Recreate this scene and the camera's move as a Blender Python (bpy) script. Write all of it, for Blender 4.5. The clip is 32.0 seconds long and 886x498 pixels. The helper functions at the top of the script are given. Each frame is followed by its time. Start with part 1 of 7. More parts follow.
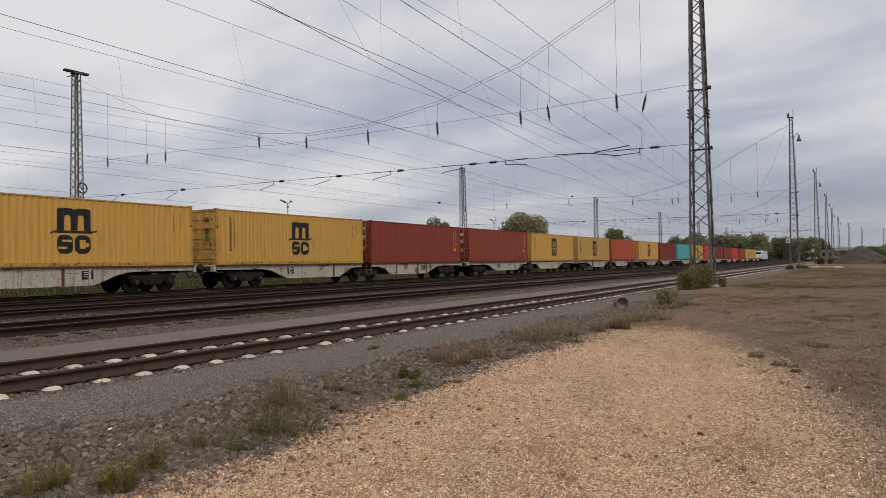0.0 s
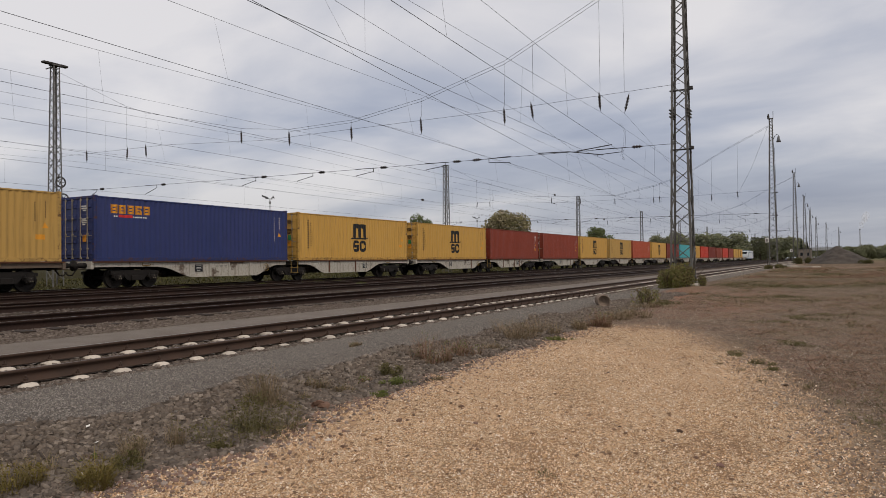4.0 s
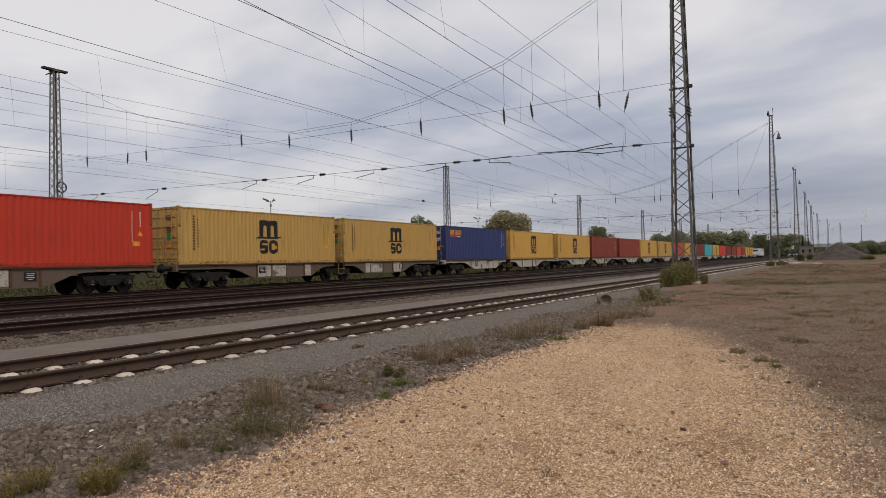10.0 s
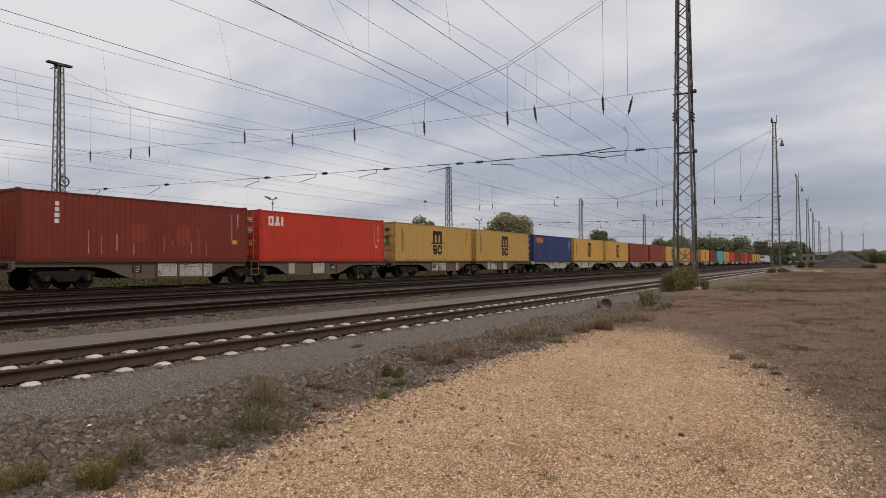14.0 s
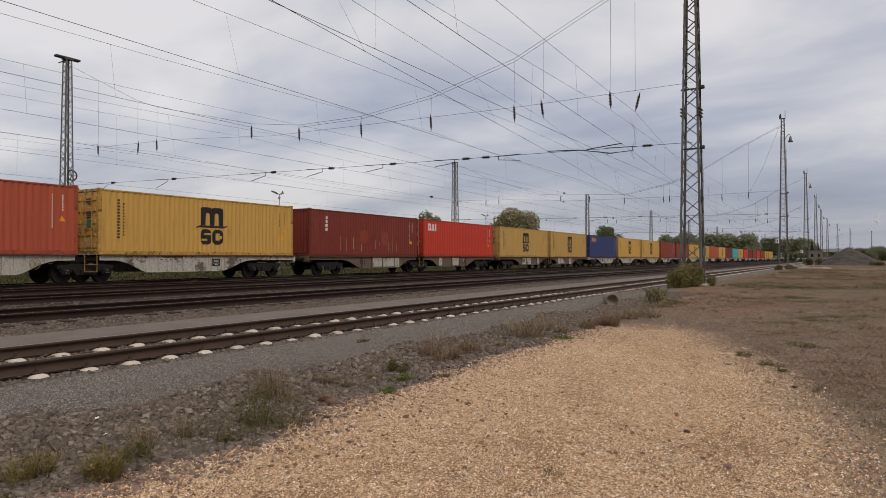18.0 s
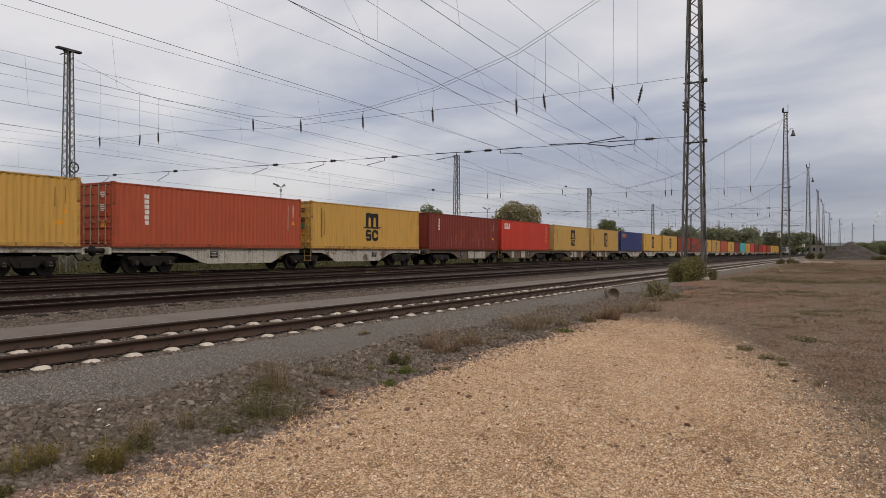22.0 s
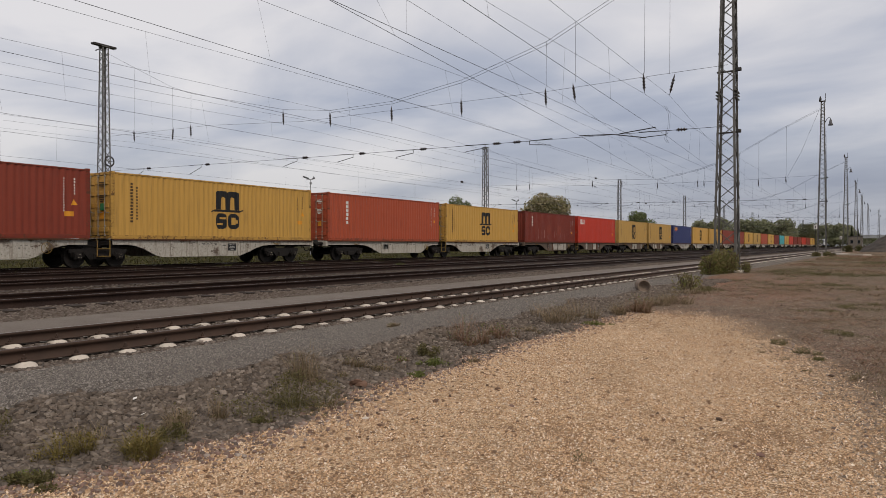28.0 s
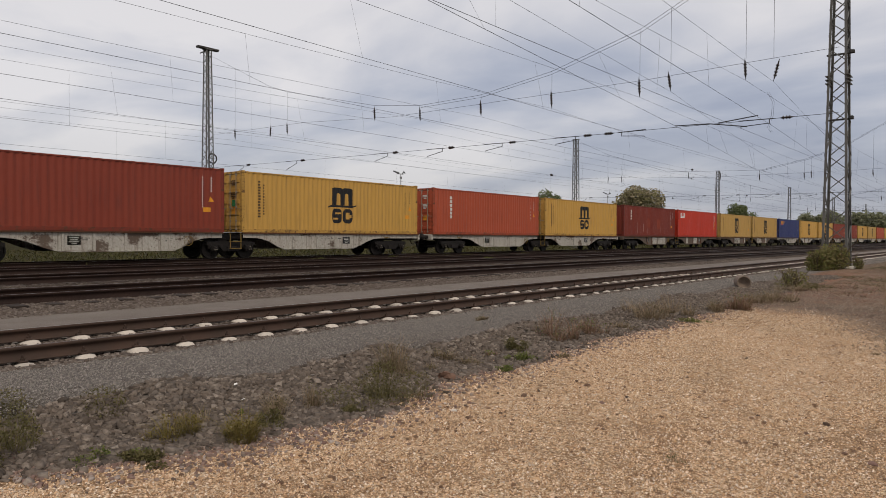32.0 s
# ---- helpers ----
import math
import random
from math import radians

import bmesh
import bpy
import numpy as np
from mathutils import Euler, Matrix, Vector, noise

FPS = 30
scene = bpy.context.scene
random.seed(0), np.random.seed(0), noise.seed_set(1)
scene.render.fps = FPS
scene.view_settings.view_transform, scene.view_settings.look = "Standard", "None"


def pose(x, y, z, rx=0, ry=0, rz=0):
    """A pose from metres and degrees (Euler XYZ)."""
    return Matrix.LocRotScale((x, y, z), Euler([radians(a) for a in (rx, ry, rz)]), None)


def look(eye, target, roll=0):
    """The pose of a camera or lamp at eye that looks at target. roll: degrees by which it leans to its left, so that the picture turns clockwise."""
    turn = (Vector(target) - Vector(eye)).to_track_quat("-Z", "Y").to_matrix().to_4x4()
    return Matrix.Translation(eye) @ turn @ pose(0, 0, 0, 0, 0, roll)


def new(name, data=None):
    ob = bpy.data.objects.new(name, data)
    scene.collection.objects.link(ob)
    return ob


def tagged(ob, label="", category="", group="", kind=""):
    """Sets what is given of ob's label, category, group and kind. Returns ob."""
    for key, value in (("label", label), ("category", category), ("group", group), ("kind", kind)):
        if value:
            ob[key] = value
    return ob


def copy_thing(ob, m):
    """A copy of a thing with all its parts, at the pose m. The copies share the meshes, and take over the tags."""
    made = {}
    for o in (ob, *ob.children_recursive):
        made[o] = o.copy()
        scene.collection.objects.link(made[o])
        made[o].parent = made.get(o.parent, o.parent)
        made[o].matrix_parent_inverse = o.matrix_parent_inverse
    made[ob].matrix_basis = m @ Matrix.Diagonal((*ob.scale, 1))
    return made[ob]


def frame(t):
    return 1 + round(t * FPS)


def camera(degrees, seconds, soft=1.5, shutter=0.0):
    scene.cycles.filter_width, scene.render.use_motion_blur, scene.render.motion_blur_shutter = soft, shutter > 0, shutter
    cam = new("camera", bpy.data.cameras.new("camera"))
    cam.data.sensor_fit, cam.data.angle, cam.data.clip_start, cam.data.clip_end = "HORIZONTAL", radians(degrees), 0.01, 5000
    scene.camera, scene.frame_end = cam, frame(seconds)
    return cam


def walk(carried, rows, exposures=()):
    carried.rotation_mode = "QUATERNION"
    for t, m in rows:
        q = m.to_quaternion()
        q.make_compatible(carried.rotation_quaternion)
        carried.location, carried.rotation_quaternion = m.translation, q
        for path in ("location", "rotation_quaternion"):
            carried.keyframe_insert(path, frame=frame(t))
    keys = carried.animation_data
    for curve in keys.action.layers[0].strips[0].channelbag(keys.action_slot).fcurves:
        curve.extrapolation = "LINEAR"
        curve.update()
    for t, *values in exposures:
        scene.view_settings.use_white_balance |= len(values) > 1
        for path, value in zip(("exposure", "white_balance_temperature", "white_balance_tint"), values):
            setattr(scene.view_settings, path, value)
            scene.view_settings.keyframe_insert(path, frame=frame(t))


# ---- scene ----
cam = camera(65.2, 32.0, soft=0.62)
EYE = 1.025                       # height of the eye over the rail heads
walk(cam, [(t, pose(0, 0, EYE, 90 + pitch, roll, yaw)) for t, yaw, pitch, roll in (
    (0, 30.63, 1.28, 1.02), (0.5, 30.35, 1.18, 0.92), (1, 29.99, 1.06, 0.71), (1.5, 29.68, 1.07, 0.55), (2, 29.25, 1, 0.34),
    (2.5, 28.81, 1.17, 0.35), (3, 28.96, 1.11, 0.46), (3.5, 29.11, 1.06, 0.52), (5.5, 29.51, 1.02, 1.18), (6, 29.66, 1.04, 1.32),
    (6.5, 30.15, 1.15, 1.56), (7, 30.36, 1.26, 1.71), (7.5, 30.23, 1.44, 1.78), (8, 29.84, 1.45, 1.92), (8.5, 29.41, 1.43, 1.66),
    (9, 29.5, 1.29, 1.56), (9.5, 29.4, 1.23, 1.42), (10, 29.32, 1.11, 1.31), (10.5, 29.61, 0.99, 1.08), (11, 29.48, 0.8, 1.08),
    (11.5, 29.37, 0.99, 1.08), (12, 29.32, 1.15, 0.79), (12.5, 29.11, 1.05, 0.59), (13, 29.03, 1.11, 0.35), (13.5, 29.18, 1.18, 0.31),
    (14, 29.39, 1.19, 0.28), (14.5, 29.61, 1.21, 0.2), (16.5, 29.51, 1.12, 0.06), (17, 29.59, 1.07, 0.08), (17.5, 29.84, 0.96, 0.02),
    (18, 29.89, 0.8, 0.01), (18.5, 30.07, 0.59, -0.08), (19, 30.07, 0.45, -0.08), (19.5, 29.97, 0.51, -0.15), (20, 29.64, 0.44, -0.04),
    (20.5, 29.61, 0.28, 0.01), (21, 29.69, 0.2, -0.11), (21.5, 29.8, 0.27, 0), (22, 30.01, 0.23, -0.16), (22.5, 30.21, 0.24, -0.15),
    (23, 30.65, 0.21, -0), (23.5, 30.85, 0.17, -0.16), (24, 30.56, 0.14, -0.12), (24.5, 29.91, 0.39, 0.03), (25, 29.86, 0.28, -0.18),
    (25.5, 30.35, 0.36, -0.11), (27.5, 32.34, -0.46, -0.22), (28, 32.38, -0.42, -0.16), (28.5, 32.46, -0.4, -0.21), (29, 32.3, -0.54, -0.18),
    (29.5, 32.49, -0.59, -0.26), (30, 32.63, -0.75, -0.26), (30.5, 32.85, -0.8, -0.32), (31, 33.72, -0.89, -0.4), (31.5, 36.12, -0.83, -0.38),
    (32, 39.7, -0.97, -0.27),
)])

# ---- sky and light ----
SUN = Vector((0.56, -0.36, 0.75)).normalized()
world = bpy.data.worlds.new("overcast_sky")
scene.world = world
world.use_nodes = True
wt = world.node_tree
wn, wl = wt.nodes, wt.links
wn.clear()


def wnode(kind, **values):
    n = wn.new(kind)
    for k, v in values.items():
        n.inputs[k].default_value = v
    return n


w_out = wn.new("ShaderNodeOutputWorld")
w_bg = wn.new("ShaderNodeBackground")
w_sky = wn.new("ShaderNodeTexSky")
w_sky.sky_type, w_sky.sun_disc = "NISHITA", False
w_sky.sun_elevation = math.asin(SUN.z)
w_sky.sun_rotation = math.atan2(SUN.x, SUN.y)
w_sky.dust_density = 3.0
w_dim = wn.new("ShaderNodeVectorMath")
w_dim.operation = "SCALE"
w_dim.inputs["Scale"].default_value = 0.11
wl.new(w_sky.outputs[0], w_dim.inputs[0])
w_co = wn.new("ShaderNodeTexCoord")
# clouds are laid on a flat layer: the direction divided by its height
w_sep = wn.new("ShaderNodeSeparateXYZ")
wl.new(w_co.outputs["Generated"], w_sep.inputs[0])
w_up = wn.new("ShaderNodeMath")
w_up.operation = "MAXIMUM"
w_up.inputs[1].default_value = 0.0
wl.new(w_sep.outputs["Z"], w_up.inputs[0])
w_add = wn.new("ShaderNodeMath")
w_add.operation = "ADD"
w_add.inputs[1].default_value = 0.16
wl.new(w_up.outputs[0], w_add.inputs[0])
w_div = wn.new("ShaderNodeVectorMath")
w_div.operation = "DIVIDE"
w_cmb = wn.new("ShaderNodeCombineXYZ")
for k in range(3):
    wl.new(w_add.outputs[0], w_cmb.inputs[k])
wl.new(w_co.outputs["Generated"], w_div.inputs[0])
wl.new(w_cmb.outputs[0], w_div.inputs[1])
w_map = wn.new("ShaderNodeMapping")
w_map.inputs["Rotation"].default_value = (0, 0, radians(62))
w_map.inputs["Scale"].default_value = (0.75, 1.05, 1.0)
w_map.inputs["Location"].default_value = (1.9, 0.6, 0.0)
wl.new(w_div.outputs[0], w_map.inputs[0])
w_n1 = wnode("ShaderNodeTexNoise", Scale=1.25, Detail=7.0, Roughness=0.52, Distortion=0.35)
w_n2 = wnode("ShaderNodeTexNoise", Scale=0.55, Detail=4.0, Roughness=0.5, Distortion=0.2)
wl.new(w_map.outputs[0], w_n1.inputs["Vector"])
wl.new(w_map.outputs[0], w_n2.inputs["Vector"])
w_mx = wn.new("ShaderNodeMath")
w_mx.operation = "MULTIPLY_ADD"
w_mx.inputs[1].default_value, w_mx.inputs[2].default_value = 0.5, 0.0
wl.new(w_n1.outputs["Fac"], w_mx.inputs[0])
w_m2 = wn.new("ShaderNodeMath")
w_m2.operation = "MULTIPLY_ADD"
w_m2.inputs[1].default_value = 0.5
wl.new(w_n2.outputs["Fac"], w_m2.inputs[0])
wl.new(w_mx.outputs[0], w_m2.inputs[2])
w_ramp = wn.new("ShaderNodeValToRGB")
w_ramp.color_ramp.elements[0].position, w_ramp.color_ramp.elements[0].color = 0.33, (0.30, 0.34, 0.47, 1)
w_ramp.color_ramp.elements[1].position, w_ramp.color_ramp.elements[1].color = 0.64, (0.90, 0.87, 0.88, 1)
e = w_ramp.color_ramp.elements.new(0.47)
e.color = (0.50, 0.53, 0.63, 1)
# the cloud is thinner towards one side
w_side = wn.new("ShaderNodeMath")
w_side.operation = "MULTIPLY_ADD"
w_side.inputs[1].default_value, w_side.inputs[2].default_value = 0.66, -0.100
w_off = wn.new("ShaderNodeMath")
w_off.operation = "ADD"
w_off.inputs[1].default_value = 0.20
wl.new(w_sep.outputs["X"], w_off.inputs[0])
w_sq = wn.new("ShaderNodeMath")
w_sq.operation = "MULTIPLY"
wl.new(w_off.outputs[0], w_sq.inputs[0])
wl.new(w_off.outputs[0], w_sq.inputs[1])
w_cap = wn.new("ShaderNodeMath")
w_cap.operation = "MINIMUM"
w_cap.inputs[1].default_value = 0.27
wl.new(w_sq.outputs[0], w_cap.inputs[0])
wl.new(w_cap.outputs[0], w_side.inputs[0])
w_sum = wn.new("ShaderNodeMath")
w_sum.operation = "ADD"
wl.new(w_m2.outputs[0], w_sum.inputs[0])
wl.new(w_side.outputs[0], w_sum.inputs[1])
w_high = wn.new("ShaderNodeMath")
w_high.operation = "MULTIPLY_ADD"
w_high.inputs[1].default_value = 0.24
wl.new(w_up.outputs[0], w_high.inputs[0])
wl.new(w_sum.outputs[0], w_high.inputs[2])
wl.new(w_high.outputs[0], w_ramp.inputs[0])
w_mix = wn.new("ShaderNodeMix")
w_mix.data_type = "RGBA"
w_mix.inputs["Factor"].default_value = 0.88
wl.new(w_dim.outputs[0], w_mix.inputs["A"])
# warm grey haze low over the horizon
w_low = wn.new("ShaderNodeMapRange")
w_low.inputs[1].default_value, w_low.inputs[2].default_value = 0.0, 0.17
w_low.inputs[3].default_value, w_low.inputs[4].default_value = 0.55, 0.0
wl.new(w_up.outputs[0], w_low.inputs[0])
w_haze = wn.new("ShaderNodeMix")
w_haze.data_type = "RGBA"
wl.new(w_low.outputs[0], w_haze.inputs["Factor"])
wl.new(w_ramp.outputs[0], w_haze.inputs["A"])
w_haze.inputs["B"].default_value = (0.52, 0.52, 0.535, 1)
wl.new(w_haze.outputs["Result"], w_mix.inputs["B"])
wl.new(w_mix.outputs["Result"], w_bg.inputs["Color"])
w_bg.inputs["Strength"].default_value = 0.90
wl.new(w_bg.outputs[0], w_out.inputs[0])

sun = new("sun", bpy.data.lights.new("sun", "SUN"))
sun.data.energy, sun.data.angle, sun.data.color = 1.55, radians(12), (1.0, 0.90, 0.79)
sun.matrix_world = look((0, 0, 60), Vector((0, 0, 60)) - SUN * 10)
scene.view_settings.exposure = 0.0

# ---- materials ----


class Shade:
    """A node material built step by step."""

    def __init__(self, name, rough=0.8, metal=0.0, spec=0.4):
        self.m = bpy.data.materials.new(name)
        self.m.use_nodes = True
        self.n, self.l = self.m.node_tree.nodes, self.m.node_tree.links
        self.b = self.n["Principled BSDF"]
        self.b.inputs["Roughness"].default_value = rough
        self.b.inputs["Metallic"].default_value = metal
        self.b.inputs["Specular IOR Level"].default_value = spec
        self.co = self.n.new("ShaderNodeTexCoord")
        self.geo = self.n.new("ShaderNodeNewGeometry")
        self.info = self.n.new("ShaderNodeObjectInfo")

    def link(self, a, b):
        self.l.new(a, b)

    def noise(self, scale, detail=4.0, rough=0.55, stretch=None, world=False, distort=0.0):
        t = self.n.new("ShaderNodeTexNoise")
        t.inputs["Scale"].default_value, t.inputs["Detail"].default_value = scale, detail
        t.inputs["Roughness"].default_value, t.inputs["Distortion"].default_value = rough, distort
        src = self.geo.outputs["Position"] if world else self.co.outputs["Object"]
        if stretch:
            mp = self.n.new("ShaderNodeMapping")
            mp.inputs["Scale"].default_value = stretch
            self.link(src, mp.inputs[0])
            src = mp.outputs[0]
        self.link(src, t.inputs["Vector"])
        return t.outputs["Fac"]

    def voronoi(self, scale, feature="F1", world=True):
        t = self.n.new("ShaderNodeTexVoronoi")
        t.feature = feature
        t.inputs["Scale"].default_value = scale
        self.link(self.geo.outputs["Position"] if world else self.co.outputs["Object"], t.inputs["Vector"])
        return t

    def math(self, op, a, b=None, c=None, clamp=False):
        t = self.n.new("ShaderNodeMath")
        t.operation, t.use_clamp = op, clamp
        for k, v in enumerate((a, b, c)):
            if v is None:
                continue
            if isinstance(v, (int, float)):
                t.inputs[k].default_value = v
            else:
                self.link(v, t.inputs[k])
        return t.outputs[0]

    def span(self, v, lo, hi, to0=0.0, to1=1.0):
        t = self.n.new("ShaderNodeMapRange")
        t.inputs[1].default_value, t.inputs[2].default_value = lo, hi
        t.inputs[3].default_value, t.inputs[4].default_value = to0, to1
        self.link(v, t.inputs[0])
        return t.outputs[0]

    def mix(self, fac, a, b, kind="MIX"):
        t = self.n.new("ShaderNodeMix")
        t.data_type, t.blend_type = "RGBA", kind
        for key, v in (("Factor", fac), ("A", a), ("B", b)):
            if isinstance(v, (int, float)):
                t.inputs[key].default_value = v
            elif isinstance(v, tuple):
                t.inputs[key].default_value = (*v, 1) if len(v) == 3 else v
            else:
                self.link(v, t.inputs[key])
        return t.outputs["Result"]

    def ramp(self, v, stops):
        t = self.n.new("ShaderNodeValToRGB")
        els = t.color_ramp.elements
        while len(els) < len(stops):
            els.new(0.5)
        for e, (p, c) in zip(els, stops):
            e.position, e.color = p, (*c, 1)
        self.link(v, t.inputs[0])
        return t.outputs[0]

    def axis(self, which, world=True):
        t = self.n.new("ShaderNodeSeparateXYZ")
        self.link(self.geo.outputs["Position"] if world else self.co.outputs["Object"], t.inputs[0])
        return t.outputs["XYZ".index(which)]

    def bump(self, v, strength=0.3, dist=0.01):
        t = self.n.new("ShaderNodeBump")
        t.inputs["Strength"].default_value, t.inputs["Distance"].default_value = strength, dist
        self.link(v, t.inputs["Height"])
        self.link(t.outputs[0], self.b.inputs["Normal"])

    def done(self, colour, rough=None):
        if isinstance(colour, tuple):
            self.b.inputs["Base Color"].default_value = (*colour, 1)
        else:
            self.link(colour, self.b.inputs["Base Color"])
        if rough is not None:
            self.link(rough, self.b.inputs["Roughness"])
        return self.m


def worn(name, c1, c2, rough=0.75, metal=0.0, fine=30.0, coarse=2.0, bump=0.25, dist=0.004, vary=0.0):
    """Two colours mixed by coarse blotches, with a fine grain."""
    s = Shade(name, rough, metal, 0.25)
    a, b = s.noise(coarse, 5), s.noise(fine, 6)
    col = s.mix(s.span(a, 0.32, 0.68), c1, c2)
    col = s.mix(s.span(b, 0.25, 0.75, 0.0, 0.5), col, tuple(v * 0.55 for v in c1))
    if vary:
        col = s.mix(s.math("MULTIPLY", s.info.outputs["Random"], vary), col, tuple(v * 0.35 for v in c1))
    s.bump(b, bump, dist)
    return s.done(col, s.span(b, 0.3, 0.7, rough - 0.1, min(1.0, rough + 0.12)))


def paint(name, c, rust=0.45, fade=0.25, rough=0.5):
    """Container paint: faded, with rain streaks, rust runs and scuffs."""
    s = Shade(name, rough, spec=0.3)
    big = s.noise(0.5, 4, stretch=(1, 1, 0.7))
    runs = s.noise(5.0, 5, 0.6, stretch=(1, 1.6, 0.10))
    scuff = s.noise(3.2, 9, 0.75)
    grain = s.noise(45, 4)
    pale = tuple(min(1.0, v * 1.05 + q) for v, q in zip(c, (0.035, 0.018, 0.010)))
    dirt = tuple(v * 0.42 + 0.012 for v in c)
    col = s.mix(s.math("MULTIPLY", s.span(big, 0.35, 0.7), fade), c, pale)
    col = s.mix(s.math("MULTIPLY", s.span(runs, 0.50, 0.70), 0.5), col, dirt)
    col = s.mix(s.math("MULTIPLY", s.span(scuff, 0.655, 0.70), rust), col, (0.10, 0.042, 0.02))
    col = s.mix(s.span(s.info.outputs["Random"], 0, 1, 0.0, 0.16), col, tuple(v * 0.55 for v in c))
    s.bump(s.math("ADD", s.math("MULTIPLY", grain, 0.2), s.math("MULTIPLY", s.noise(6, 3), 0.8)), 0.12, 0.01)
    return s.done(col, s.span(scuff, 0.3, 0.7, rough - 0.08, rough + 0.22))


def stone(name, cols, rough=0.9):
    """Loose stones, each of its own shade."""
    s = Shade(name, rough, spec=0.12)
    n = len(cols)
    col = s.ramp(s.geo.outputs["Random Per Island"], [(k / max(1, n - 1), c) for k, c in enumerate(cols)])
    g = s.noise(60, 5, world=True)
    col = s.mix(s.span(g, 0.3, 0.7, 0.0, 0.4), col, tuple(v * 0.5 for v in cols[0]))
    s.bump(g, 0.4, 0.004)
    return s.done(col)


def foliage(name, cols, rough=0.65):
    """Leaves and blades, each of its own shade; part of the light passes through them."""
    s = Shade(name, rough, spec=0.10)
    n = len(cols)
    col = s.ramp(s.geo.outputs["Random Per Island"], [(k / max(1, n - 1), c) for k, c in enumerate(cols)])
    m = s.done(col)
    through_leaf = s.n.new("ShaderNodeBsdfTranslucent")
    both = s.n.new("ShaderNodeMixShader")
    both.inputs[0].default_value = 0.25
    s.link(col, through_leaf.inputs["Color"])
    s.link(s.b.outputs[0], both.inputs[1])
    s.link(through_leaf.outputs[0], both.inputs[2])
    s.link(both.outputs[0], s.n["Material Output"].inputs["Surface"])
    return m


def edge_paint(name, c):
    """Rails and posts of a container: the same paint, chipped and rusted."""
    s = Shade(name, 0.65, spec=0.25)
    chips, runs = s.noise(4.5, 9, 0.75), s.noise(2.0, 6, 0.7, stretch=(1, 0.5, 2.0))
    col = s.mix(s.span(runs, 0.42, 0.66, 0, 0.75), tuple(v * 0.9 for v in c), tuple(v * 0.45 + 0.012 for v in c))
    col = s.mix(s.span(chips, 0.53, 0.60, 0, 0.85), col, (0.075, 0.034, 0.018))
    s.bump(chips, 0.2, 0.006)
    return s.done(col)


YELLOW = paint("yellow_container_paint", (0.50, 0.285, 0.062), 0.55, 0.3)
PALE_YELLOW = paint("faded_yellow_container_paint", (0.43, 0.26, 0.07), 0.7, 0.35)
BLUE = paint("navy_blue_container_paint", (0.022, 0.034, 0.125), 0.15, 0.2, 0.42)
RED = paint("bright_red_container_paint", (0.44, 0.032, 0.013), 0.2, 0.15, 0.42)
ORANGE = paint("orange_red_container_paint", (0.36, 0.068, 0.029), 0.4, 0.25)
MAROON = paint("maroon_container_paint", (0.155, 0.021, 0.011), 0.3, 0.4)
BROWN = paint("brown_red_container_paint", (0.205, 0.034, 0.017), 0.35, 0.3)
TEAL = paint("teal_container_paint", (0.06, 0.33, 0.36), 0.3, 0.3)
EDGES = {}
for mat, c in ((YELLOW, (0.50, 0.285, 0.062)), (PALE_YELLOW, (0.46, 0.285, 0.082)), (BLUE, (0.022, 0.034, 0.125)), (RED, (0.44, 0.032, 0.013)), (ORANGE, (0.36, 0.068, 0.029)), (MAROON, (0.155, 0.021, 0.011)), (BROWN, (0.205, 0.034, 0.017)), (TEAL, (0.06, 0.33, 0.36))):
    EDGES[mat.name] = edge_paint(mat.name + "_on_edges", c)
BLACK_PAINT = worn("black_sign_paint", (0.012, 0.012, 0.014), (0.022, 0.021, 0.02), 0.6, fine=50, bump=0.05)
WHITE_PAINT = worn("white_sign_paint", (0.72, 0.70, 0.66), (0.60, 0.57, 0.52), 0.6, bump=0.05)
AMBER_PAINT = worn("amber_sign_paint", (0.75, 0.32, 0.02), (0.66, 0.28, 0.03), 0.55, bump=0.05)
SCRAPE_PAINT = worn("scraped_pale_paint", (0.42, 0.30, 0.26), (0.25, 0.10, 0.07), 0.7, fine=30, coarse=3, bump=0.05)
SIGN_GREEN = worn("green_sign_paint", (0.03, 0.22, 0.07), (0.04, 0.17, 0.06), 0.55, bump=0.05)
SIGN_RED = worn("red_sign_paint", (0.6, 0.03, 0.03), (0.5, 0.03, 0.03), 0.55, bump=0.05)
SIGN_BROWN = worn("dark_brown_lettering_paint", (0.06, 0.035, 0.015), (0.09, 0.05, 0.02), 0.6, bump=0.05)
STEEL_ROD = worn("galvanised_rod", (0.38, 0.34, 0.26), (0.24, 0.20, 0.15), 0.5, 0.4)
DARK_IRON = worn("greasy_black_iron", (0.0100, 0.0088, 0.0080), (0.022, 0.0176, 0.0148), 0.7, 0.2, fine=24, coarse=5)
TREAD = worn("bright_wheel_tread", (0.22, 0.20, 0.18), (0.12, 0.09, 0.07), 0.4, 0.9)
RUST_PART = worn("rusty_iron", (0.13, 0.055, 0.028), (0.075, 0.035, 0.022), 0.85, 0.1, fine=40)
YELLOW_IRON = worn("chipped_yellow_iron", (0.27, 0.17, 0.035), (0.09, 0.055, 0.025), 0.7, fine=30, coarse=9)


